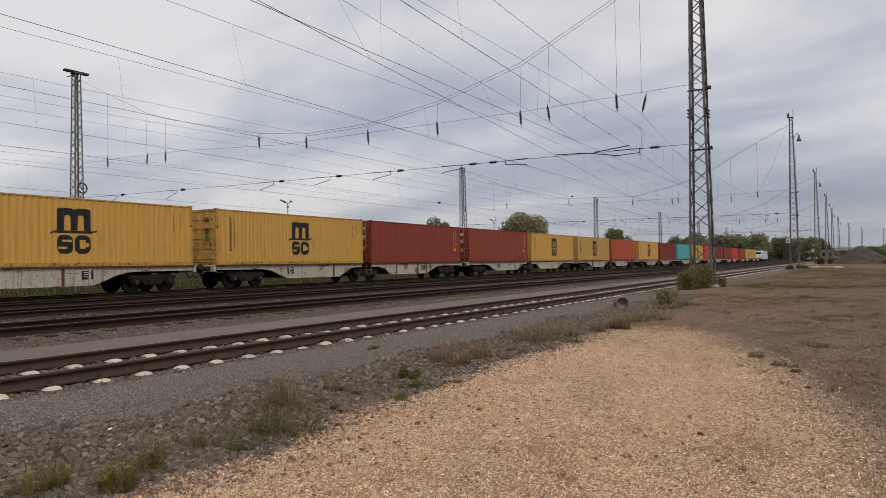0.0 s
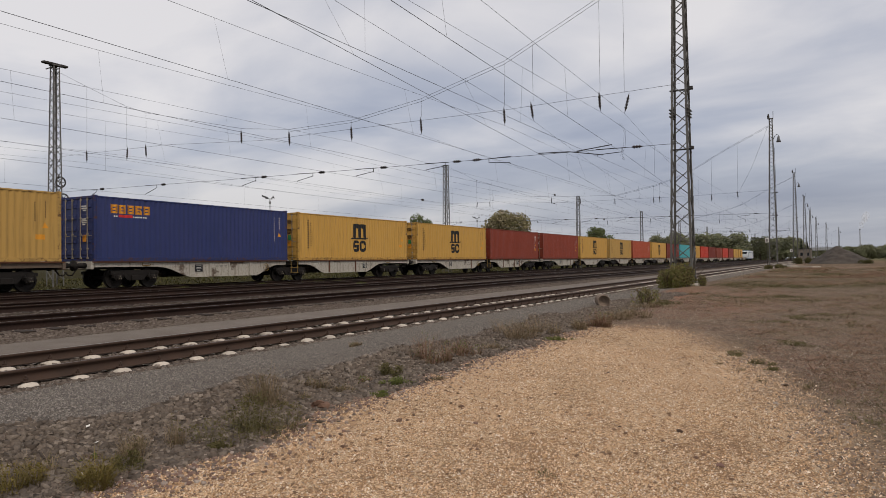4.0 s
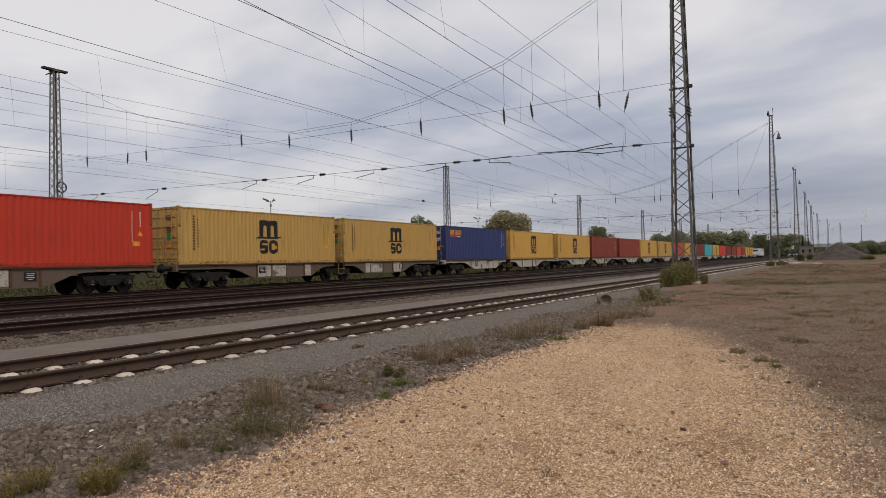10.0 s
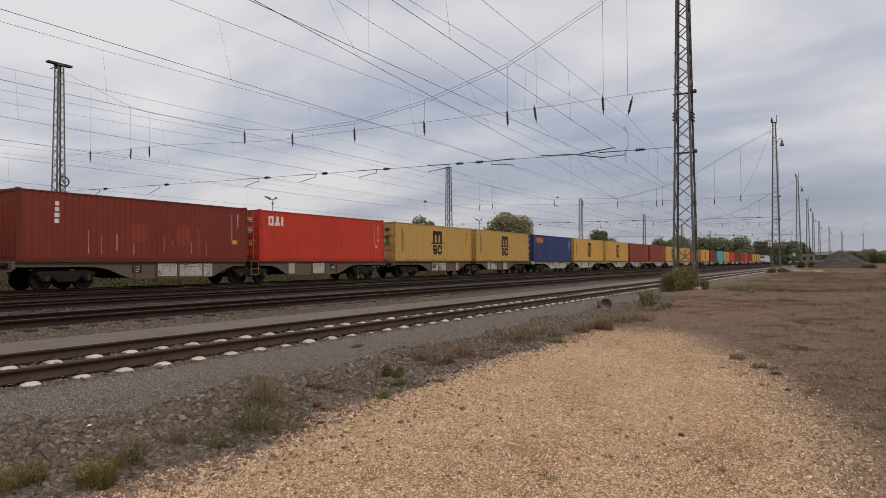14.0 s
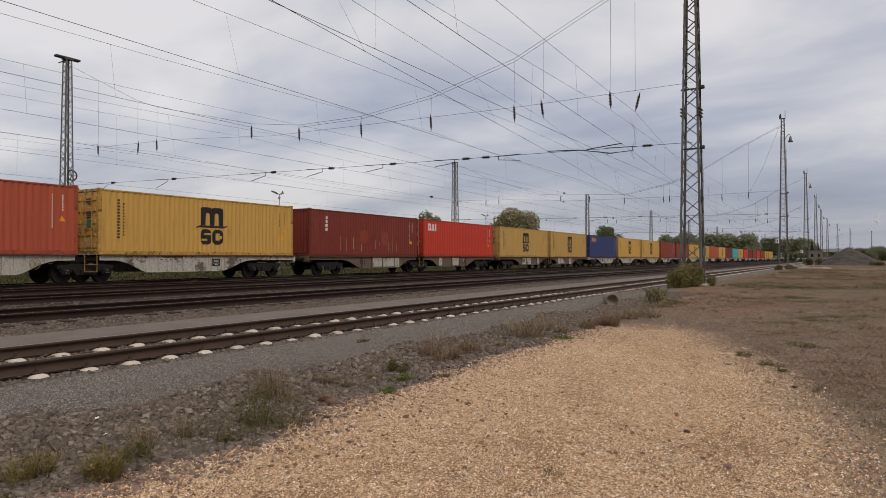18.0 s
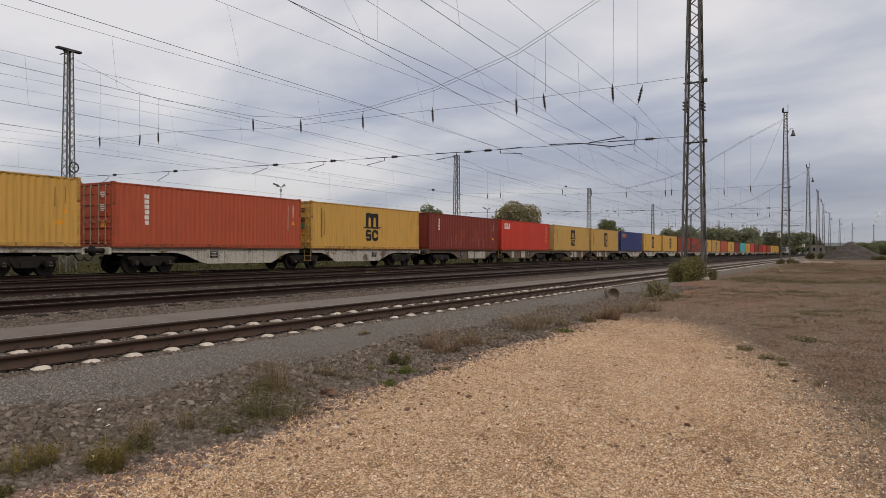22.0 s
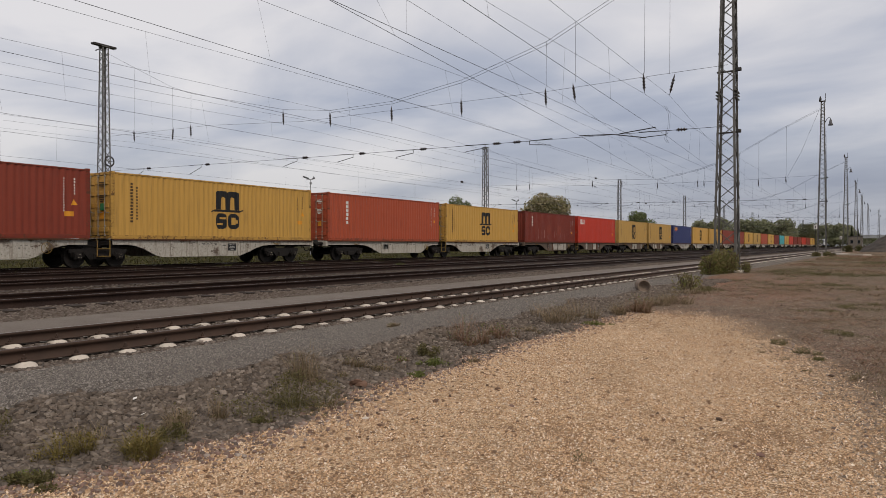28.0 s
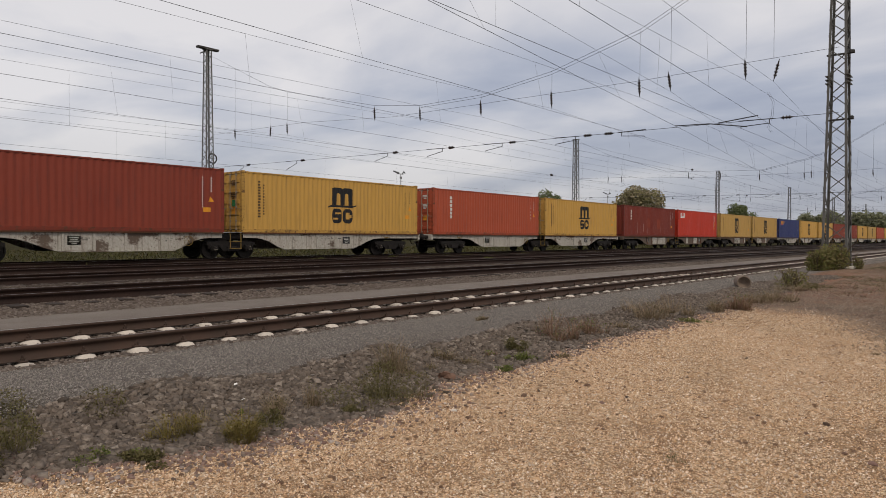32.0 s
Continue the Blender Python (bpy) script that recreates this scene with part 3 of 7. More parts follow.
def part(name, b, material, parent=None, label="", smooth=False):
    """Links what was built, or a finished mesh, as one object under a thing or part."""
    me = b.mesh(name, smooth) if isinstance(b, Build) else b
    if material is not None and not me.materials:
        me.materials.append(material)
    ob = new(name, me)
    if material is not None and me.materials[0] != material:
        ob.material_slots[0].link = "OBJECT"
        ob.material_slots[0].material = material
    if parent is not None:
        ob.parent = parent
    return tagged(ob, label)


def thing(name, label, category, group="", m=None):
    ob = new(name)
    ob.empty_display_size = 0.2
    if m is not None:
        ob.matrix_world = m
    return tagged(ob, label, category, group)


def raw_mesh(name, verts, faces, material, smooth=False):
    """A mesh straight from arrays; all faces have the same number of corners."""
    verts, faces = np.asarray(verts, np.float32), np.asarray(faces, np.int32)
    me = bpy.data.meshes.new(name)
    me.vertices.add(len(verts))
    me.vertices.foreach_set("co", verts.ravel())
    k = faces.shape[1]
    me.loops.add(faces.size)
    me.loops.foreach_set("vertex_index", faces.ravel())
    me.polygons.add(len(faces))
    me.polygons.foreach_set("loop_start", np.arange(0, faces.size, k, dtype=np.int32))
    me.polygons.foreach_set("loop_total", np.full(len(faces), k, np.int32))
    if smooth:
        me.polygons.foreach_set("use_smooth", np.ones(len(faces), bool))
    me.update(calc_edges=True)
    me.materials.append(material)
    return me


# ---- the plan ----
TRACKS = (-8.75, -14.1, -19.3, -24.1, -28.9)      # centres of the tracks; the train stands on the last
TRAIN_X = TRACKS[4]
NEAR_DROP = -0.135                 # the first track lies this much lower than the others
ROWS_Y = (-25.0, 32.3, 88.8, 148.0, 207.0, 266.0, 325.0, 384.0, 443.0)   # rows of catenary masts
MAST_X = -5.75


def bend(y):
    """How far the tracks have swung to the right at y."""
    return 3.6e-4 * max(0.0, y - 275.0) ** 2


def field(y):
    """Height of the open ground beside the tracks."""
    k = min(1.0, max(0.0, (y - 5.0) / 25.0))
    return -0.50 + 0.34 * k


def ground_z(x, y):
    b = bend(y)
    u = x - b
    bed = -0.235
    if u > -5.0:
        z = field(y)
    elif u > -6.1:
        k = (u + 6.1) / 1.1
        k = k * k * (3 - 2 * k)
        z = bed + (field(y) - bed) * k
    elif u > -31.0:
        z = bed
        if -10.3 < u < -7.3:
            z = -0.315
        elif u > -7.3:
            z = bed - 0.08 * min(1.0, (-6.1 - u) / 1.0)
        elif u < -12.2:
            k = min(1.0, (-12.2 - u) / 1.0)
            z = bed + 0.063 * k * k * (3 - 2 * k)
    else:
        z = bed - min(0.35, (-31.0 - u) * 0.12)
    if -16 < x < 14 and -6 < y < 70:
        z += 0.022 * noise.noise((x * 0.9, y * 0.9, 3.0)) * (1.0 if u > -6.5 else 0.3)
        if u > -5.2:
            z += 0.014 * noise.noise((x * 2.6, y * 2.6, 8.0)) + 0.007 * noise.noise((x * 5.5, y * 5.5, 1.0))
    return z


def steps(*spans):
    out = []
    for a, b, d in spans:
        out += list(np.arange(a, b - d * 0.4, d))
    return out + [spans[-1][1]]


gx = steps((-2600, -600, 400), (-600, -100, 50), (-100, -36, 8), (-36, -30, 0.75), (-30, -14, 2.0), (-14, -9, 0.25), (-9, -5, 0.16), (-5, 2, 0.10), (2, 4, 0.25), (4, 44, 2.0), (44, 120, 19), (120, 600, 80), (600, 2600, 400))
gy = steps((-400, -40, 60), (-40, -4, 4), (-4, 2, 0.5), (2, 17, 0.10), (17, 30, 0.25), (30, 70, 1.0), (70, 180, 3.0), (180, 700, 26), (700, 3900, 400))
verts = [(x, y, ground_z(x, y)) for y in gy for x in gx]
nx = len(gx)
faces = [(j * nx + i, j * nx + i + 1, (j + 1) * nx + i + 1, (j + 1) * nx + i) for j in range(len(gy) - 1) for i in range(nx - 1)]
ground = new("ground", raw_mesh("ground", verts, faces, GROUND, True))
tagged(ground, "railway yard ground of tan gravel, grey grit and brown soil", "ground", kind="structure")


# ---- tracks ----
RAIL_OUT = ((-0.075, -0.172), (0.075, -0.172), (0.072, -0.158), (0.012, -0.142), (0.009, -0.048), (0.036, -0.036), (0.036, -0.006),
            (0.028, 0.0), (-0.028, 0.0), (-0.036, -0.006), (-0.036, -0.036), (-0.009, -0.048), (-0.012, -0.142), (-0.072, -0.158))


def rail_mesh(name, x, ys, material, tall=1.0):
    n = len(RAIL_OUT)
    v = [(x + bend(y) + a * (0.5 + 0.5 * tall), y, z * tall) for y in ys for a, z in RAIL_OUT]
    f = [(j * n + i, j * n + (i + 1) % n, (j + 1) * n + (i + 1) % n, (j + 1) * n + i) for j in range(len(ys) - 1) for i in range(n)]
    return raw_mesh(name, v, f, material)


def head_mesh(name, x, ys, material):
    v = [(x + bend(y) + a, y, 0.0015) for y in ys for a in (-0.017, 0.017)]
    f = [(2 * j, 2 * j + 1, 2 * j + 3, 2 * j + 2) for j in range(len(ys) - 1)]
    return raw_mesh(name, v, f, material)


rail_ys = steps((-60, 260, 20), (260, 640, 12))


def concrete_sleeper():
    """A concrete sleeper: rounded humps on both sides of each rail, and a sunk middle."""
    hump = lambda u, c, w: max(0.0, 1 - ((u - c) / w) ** 2) ** 0.5
    v, f = [], []
    us = [-1.30 + 2.60 * k / 64 for k in range(65)]
    for u in us:
        d = abs(abs(u) - 0.75)
        top = -0.215 + 0.078 * hump(d, 0.155, 0.098) ** 0.8 if d > 0.06 else -0.152
        w = 0.115 - 0.035 * max(0.0, (d - 0.16) / 0.12) if d < 0.3 else 0.09
        v += [(u, -w - 0.02, -0.33), (u, -w, top - 0.045), (u, -w * 0.78, top - 0.014), (u, -w * 0.35, top), (u, w * 0.35, top), (u, w * 0.78, top - 0.014), (u, w, top - 0.045), (u, w + 0.02, -0.33)]
    for i in range(len(us) - 1):
        f += [(i * 8 + k, i * 8 + k + 1, i * 8 + 9 + k, i * 8 + 8 + k) for k in range(7)]
    f += [tuple(range(8)), tuple(range(len(us) * 8 - 1, len(us) * 8 - 9, -1))]
    return Build().add(v, f).mesh("sleeper", True)


def clip_mesh():
    """The fastenings of one sleeper: a plate and a bolt with its nut on each side of both rails."""
    b = Build()
    for sx in (-0.75, 0.75):
        for d in (-0.105, 0.105):
            b.box((sx + d, 0, -0.128), (0.09, 0.09, 0.024), bevel=0.008)
            b.lathe([(0.012, -0.12), (0.012, -0.062), (0.006, -0.058)], 6, Matrix.Translation((sx + d, 0, 0)))
            b.lathe([(0.024, -0.116), (0.024, -0.092)], 6, Matrix.Translation((sx + d, 0, 0)))
    return b.mesh("rail_clip")


SLEEPER_STEP, SLEEPER_Y = 0.595, 4.508 - 17 * 0.595
SLEEPER_ME, CLIP_ME = concrete_sleeper(), clip_mesh()
wood = Build().box((0, 0, -0.235), (2.6, 0.26, 0.15), bevel=0.012).mesh("sleeper")
for k, tx in enumerate(TRACKS):
    near = k == 0
    track = thing("railway_track", ("railway track of rusty rails on pale concrete sleepers" if near else "railway track of dark rusty rails bedded in brown ballast"), "railway track", "tracks of the yard", Matrix.Translation((0, 0, NEAR_DROP if near else 0.0)))
    tagged(track, kind="structure")
    for sx in (-0.75, 0.75):
        rail = part("rail", rail_mesh("rail", tx + sx, rail_ys, RAIL if near else RAIL_DARK, 0.866 if near else 1.0), RAIL if near else RAIL_DARK, track)
        top = RAIL_WORN if near and sx > 0 else RAIL_TOP
        part("rail_head", head_mesh("rail_head", tx + sx, rail_ys, top), top, rail, "bright running surface")
    count = 250 if near else 110
    y = SLEEPER_Y if near else 2.0
    for i in range(count):
        sl = part("sleeper", SLEEPER_ME if near else wood, CONCRETE if near else OLD_SLEEPER, track)
        wob = random.uniform(-0.012, 0.012)
        sl.location = (tx + bend(y) + wob, y, random.uniform(-0.022, 0.006) if near else random.uniform(-0.006, 0.004))
        sl.rotation_euler = (random.uniform(-0.05, 0.05) if near else 0, random.uniform(-0.006, 0.006), random.uniform(-0.02, 0.02))
        if near and y < 26:
            part("rail_clip", CLIP_ME, RAIL, sl)
        y += SLEEPER_STEP if near else 0.6
    # the far sleepers, joined
    vs, fs = [], []
    while y < (420 if near else 300):
        o = len(vs)
        c = tx + bend(y)
        zt = -0.135 if near else -0.165
        for x0, x1 in (((-1.08, -0.42), (0.42, 1.08)) if near else ((-1.3, 1.3),)):
            o = len(vs)
            vs += [(c + x0, y - 0.12, -0.3), (c + x1, y - 0.12, -0.3), (c + x1, y + 0.12, -0.3), (c + x0, y + 0.12, -0.3), (c + x0, y - 0.09, zt), (c + x1, y - 0.09, zt), (c + x1, y + 0.09, zt), (c + x0, y + 0.09, zt)]
            fs += [tuple(o + i for i in q) for q in ((4, 5, 6, 7), (0, 1, 5, 4), (1, 2, 6, 5), (2, 3, 7, 6), (3, 0, 4, 7))]
        y += SLEEPER_STEP if near else 0.6
    far_sl = part("sleeper_row", raw_mesh("sleeper_row", vs, fs, CONCRETE if near else OLD_SLEEPER), CONCRETE if near else OLD_SLEEPER, track)
    tagged(far_sl, kind="stuff")

# ---- the train ----
BOX_L, BOX_W, BOX_H, BOX_Z = 12.192, 2.438, 2.896, 1.20
GAP_IN, GAP_OUT = 0.915, 1.444           # between boxes on one wagon, and between wagons
PERIOD, DEEP = 0.278, 0.036


def slot_y(i):
    """Near end of box i along the train; box 0 ends at 0."""
    return -BOX_L + i * BOX_L + ((i + 1) // 2) * GAP_IN + (i // 2) * GAP_OUT


def wave(half):
    """Break points (y, depth) of the corrugation along a wall."""
    n = int(2 * half / PERIOD)
    y, out = -n * PERIOD / 2, [(-half, 0.0)]
    for _ in range(n):
        out += [(y + 0.036, 0.0), (y + 0.104, DEEP), (y + 0.174, DEEP), (y + 0.242, 0.0)]
        y += PERIOD
    return out + [(half, 0.0)]


SIDE_WAVE = wave(5.93)
SIDE_X = BOX_W / 2 - 0.012


def depth_at(y):
    for (a, da), (b, db) in zip(SIDE_WAVE, SIDE_WAVE[1:]):
        if a <= y <= b:
            return da + (db - da) * (y - a) / max(1e-6, b - a)
    return 0.0


def on_side(b, y0, y1, z0, z1, lift=0.004):
    """A patch of paint that follows the corrugated wall."""
    ys = [y0] + [y for y, _ in SIDE_WAVE if y0 < y < y1] + [y1]
    n = len(ys)
    v = [(SIDE_X - depth_at(y) + lift, y, z) for z in (z0, z1) for y in ys]
    return b.add(v, [(i, i + 1, n + i + 1, n + i) for i in range(n - 1)])


def side_mesh(s):
    v = [(s * (SIDE_X - d), y, z) for z in (0.165, 2.79) for y, d in SIDE_WAVE]
    n = len(SIDE_WAVE)
    return raw_mesh("side_panel", v, [(i, i + 1, n + i + 1, n + i) for i in range(n - 1)], YELLOW)


def container_meshes():
    h, w, l = BOX_H, BOX_W / 2, BOX_L / 2
    out = {}
    out["side_panel"] = side_mesh(1)
    out["far_panel"] = side_mesh(-1)
    out["bottom_rail"] = Build().box((0, 0, 0.09), (0.05, l * 2 - 0.3, 0.16), bevel=0.008).mesh("bottom_rail")
    out["top_rail"] = Build().box((0, 0, h - 0.075), (0.06, l * 2 - 0.3, 0.07), bevel=0.01).mesh("top_rail")
    out["corner_post"] = Build().box((0, 0, h / 2), (0.15, 0.16, h - 0.24), bevel=0.012).mesh("corner_post")
    cast = Build().box((0, 0, 0), (0.162, 0.178, 0.118), bevel=0.012)
    cast.lathe([(0.034, 0), (0.034, 0.006), (0.02, 0.007)], 10, Matrix.Translation((0.079, 0, 0)) @ pose(0, 0, 0, 0, 90, 0))
    out["corner_casting"] = cast.mesh("corner_casting")
    # the roof bows in shallow cross ribs
    ys = np.linspace(-5.95, 5.95, 69)
    v = [(x, y, h - 0.045 + (0.018 if i % 2 else 0.0)) for i, y in enumerate(ys) for x in (-w + 0.06, w - 0.06)]
    out["roof"] = raw_mesh("roof", v, [(2 * i, 2 * i + 1, 2 * i + 3, 2 * i + 2) for i in range(len(ys) - 1)], YELLOW)
    out["floor"] = Build().box((0, 0, 0.12), (w * 2 - 0.1, l * 2 - 0.2, 0.08)).mesh("floor")
    out["end_rail"] = Build().box((0, 0, 0), (w * 2 - 0.3, 0.12, 0.12), bevel=0.01).mesh("end_rail")
    # plain end wall with upright ribs
    xs, k = [-1.07], 0
    v = []
    n = 0
    x = -1.07
    while x < 1.07:
        for a, d in ((0.03, 0.0), (0.075, 0.04), (0.155, 0.04), (0.20, 0.0)):
            if x + a < 1.07:
                xs.append(x + a)
                v.append((x + a, d))
        x += 0.232
    pts = [(-1.07, 0.0)] + v + [(1.07, 0.0)]
    vv = [(a, -l + 0.03 + d, z) for z in (0.16, h - 0.15) for a, d in pts]
    out["end_panel"] = raw_mesh("end_panel", vv, [(i, i + 1, len(pts) + i + 1, len(pts) + i) for i in range(len(pts) - 1)], YELLOW)
    # a door leaf with level ribs
    d = Build().box((0, 0, h / 2), (1.06, 0.035, h - 0.34), bevel=0.006)
    out["door"] = d.mesh("door")
    out["door_rib"] = Build().box((0, -0.034, 0), (0.92, 0.034, 0.20), bevel=0.014).mesh("door_rib")
    r = Build().tube([(0, 0, 0.12), (0, 0, h - 0.12)], 0.020, 8)
    for z in (0.16, 0.55, 1.2, 1.9, h - 0.2):
        r.box((0, 0.015, z), (0.11, 0.045, 0.07), bevel=0.01)
    r.beam((0, -0.02, 1.15), (0.34, -0.02, 1.12), 0.03)
    out["lock_rod"] = r.mesh("lock_rod")
    out["hinge"] = Build().box((0, 0, 0), (0.12, 0.05, 0.10), bevel=0.01).mesh("hinge")
    return out


CM = container_meshes()
b = Build()
for k, (w, z) in enumerate(((0.34, 2.42), (0.40, 2.33), (0.22, 2.24), (0.30, 1.86), (0.36, 1.78), (0.34, 1.70), (0.20, 1.62))):
    b.box((0.02 * (k % 3) - 0.02, -0.056, z), (w, 0.006, 0.05))
CM["door_mark"] = b.mesh("door_mark")
CM["door_plate"] = Build().box((0.02, -0.056, 1.02), (0.26, 0.008, 0.30), bevel=0.003).mesh("door_plate")


def mark_mesh(rects, name):
    b = Build()
    for r in rects:
        on_side(b, *r)
    return b.mesh(name)


MARK_Y = 0.12                          # the emblem sits this much off the middle


def arch_mesh():
    """The dark emblem's upper half: a broad arched shape on three legs, one sheet."""
    cols = []
    for i in range(61):
        u = i / 60
        q = ((u % 0.5) - 0.25) / 0.25
        top = 2.42 - 0.20 * max(0.0, abs(q) - 0.55) ** 1.5
        leg = u <= 0.20 or 0.40 <= u <= 0.60 or u >= 0.80
        v = min(abs(u - 0.30), abs(u - 0.70)) / 0.10
        cols.append((MARK_Y - 0.72 + 1.44 * u, 1.50 if leg else 2.14 - 0.10 * v * v, top))
    fine = sorted(cols + [(y, *next((lo, hi) for a, lo, hi in reversed(cols) if a <= y)) for y, _ in SIDE_WAVE if MARK_Y - 0.72 < y < MARK_Y + 0.72])
    n = len(fine)
    v = [(SIDE_X - depth_at(y) + 0.004, y, z) for y, lo, hi in fine for z in (lo, hi)]
    return raw_mesh("emblem_arch", v, [(2 * i, 2 * i + 2, 2 * i + 3, 2 * i + 1) for i in range(n - 1)], BLACK_PAINT)


def block_mesh(y0, y1, z0, z1, slots, name):
    """A plain rounded block with slots cut out, one sheet on the wall; each slot is (u0, u1, v0, v1) of its width and height."""
    n = 32
    ys = sorted({round(y0 + (y1 - y0) * i / n, 4) for i in range(n + 1)} | {round(y, 4) for y, _ in SIDE_WAVE if y0 < y < y1})
    zs = [z0 + (z1 - z0) * j / n for j in range(n + 1)]
    index, v, f = {}, [], []
    for i in range(len(ys) - 1):
        u = ((ys[i] + ys[i + 1]) / 2 - y0) / (y1 - y0)
        half = 0.5 * (1 - abs(2 * u - 1) ** 3.2) ** (1 / 3.2)
        for j in range(n):
            q = (j + 0.5) / n
            if abs(q - 0.5) > half or any(u0 < u < u1 and v0 < q < v1 for u0, u1, v0, v1 in slots):
                continue
            for key in ((i, j), (i + 1, j), (i + 1, j + 1), (i, j + 1)):
                if key not in index:
                    index[key] = len(v)
                    v.append((SIDE_X - depth_at(ys[key[0]]) + 0.004, ys[key[0]], zs[key[1]]))
            f.append((index[i, j], index[i + 1, j], index[i + 1, j + 1], index[i, j + 1]))
    return raw_mesh(name, v, f, BLACK_PAINT)


def emblem_bar():
    """The long stroke under the arch, curling up at one end and down at the other."""
    b = Build()
    for i in range(40):
        u = (i + 0.5) / 40
        z = 1.44 + 0.07 * max(0.0, (u - 0.86) / 0.14) ** 2 - 0.07 * max(0.0, (0.14 - u) / 0.14) ** 2
        h = 0.055 if 0.1 < u < 0.9 else 0.035
        on_side(b, MARK_Y - 1.0 + 2.0 * i / 40, MARK_Y - 1.0 + 2.0 * (i + 1) / 40, z - h, z + h)
    return b.mesh("emblem_bar")


def column(y, z0, z1, n, w=0.13, fill=0.62):
    """A column of small bars that stand for upright writing."""
    rnd = random.Random(n * 31 + int(y * 100))
    step = (z1 - z0) / n
    return [(y - w / 2 * rnd.uniform(0.7, 1), y + w / 2 * rnd.uniform(0.7, 1), z1 - (k + fill) * step, z1 - k * step) for k in range(n)]


def rowbars(y0, y1, z, h, n, seed=1):
    rnd = random.Random(seed)
    step = (y1 - y0) / n
    return [(y0 + k * step, y0 + (k + rnd.uniform(0.6, 0.85)) * step, z, z + h) for k in range(n)]


def tri_rects(y, z, s):
    return [(y - s * (1 - k / 6) / 2, y + s * (1 - k / 6) / 2, z + s * 0.85 * k / 6, z + s * 0.85 * (k + 1) / 6) for k in range(6)]


LOGO_PARTS = [arch_mesh(), emblem_bar(), block_mesh(MARK_Y - 0.72, MARK_Y - 0.04, 0.54, 1.31, ((0.34, 0.93, 0.62, 0.76), (0.07, 0.66, 0.25, 0.39)), "emblem_block"),
              block_mesh(MARK_Y + 0.04, MARK_Y + 0.72, 0.54, 1.31, ((0.30, 0.72, 0.27, 0.74), (0.72, 0.92, 0.38, 0.60)), "emblem_block")]
SIDE_TEXT = mark_mesh(column(-5.12, 0.68, 2.46, 13, 0.13, 0.66) + column(-4.86, 0.80, 2.30, 11, 0.085, 0.6), "lettering")
SERIAL_DARK = mark_mesh(column(5.0, 1.6, 2.4, 11, 0.05) + column(5.45, 1.75, 2.45, 7, 0.05), "serial_mark")
SERIAL_LIGHT = mark_mesh(column(5.0, 1.05, 2.45, 13, 0.055, 0.55) + column(5.45, 1.75, 2.45, 6, 0.06, 0.6), "serial_mark")
WARN = mark_mesh(tri_rects(5.42, 1.36, 0.26), "warning_sign")
PLACARD = mark_mesh([(5.02, 5.42, 0.90, 1.10)], "placard")
BRAND_TALL = mark_mesh(column(-4.35, 0.98, 2.42, 6, 0.27, 0.78), "lettering")
BRAND_SMALL = mark_mesh(column(-4.45, 1.50, 2.45, 4, 0.22, 0.72), "lettering")
BRAND_BLOCK = mark_mesh([(-5.35, -4.97, 2.42, 2.55), (-5.35, -5.22, 2.15, 2.42), (-5.35, -4.97, 2.02, 2.15), (-5.09, -4.97, 2.15, 2.42), (-4.84, -4.44, 2.02, 2.20), (-4.76, -4.52, 2.20, 2.55), (-4.30, -4.17, 2.02, 2.55)], "lettering")
BRAND_AMBER = mark_mesh([q for k in range(5) for y in (-5.30 + k * 0.42,) for q in (
    (y, y + 0.34, 2.43, 2.53), (y, y + 0.34, 2.14, 2.24), (y, y + 0.10, 2.18, 2.48), (y + 0.25, y + 0.34, 2.2, 2.46 if k != 3 else 2.3), (y, y + 0.30, 2.29, 2.37))], "lettering")
STRIP_RED = mark_mesh([(-4.88, -4.20, 1.97, 2.09)], "strip")
STRIP_WHITE = mark_mesh(rowbars(-5.12, -4.94, 1.98, 0.06, 2) + rowbars(-4.16, -3.40, 1.98, 0.06, 6), "small_lettering")
PATCHES = [block_mesh(*q, (), "repair_patch") for q in ((-1.0, -0.1, 0.85, 1.75), (1.45, 2.3, 0.75, 1.7))]
SCRAPES = mark_mesh([(-3.1, -3.06, 0.3, 1.3), (-2.5, -2.47, 0.3, 1.1), (-1.75, -1.71, 0.45, 1.2), (-0.9, -0.86, 0.3, 0.8), (0.75, 0.78, 0.5, 1.1), (1.25, 1.28, 0.75, 1.0), (2.35, 2.4, 0.35, 0.95), (2.8, 2.85, 0.3, 1.6), (3.3, 3.33, 0.3, 0.9)], "scrape")


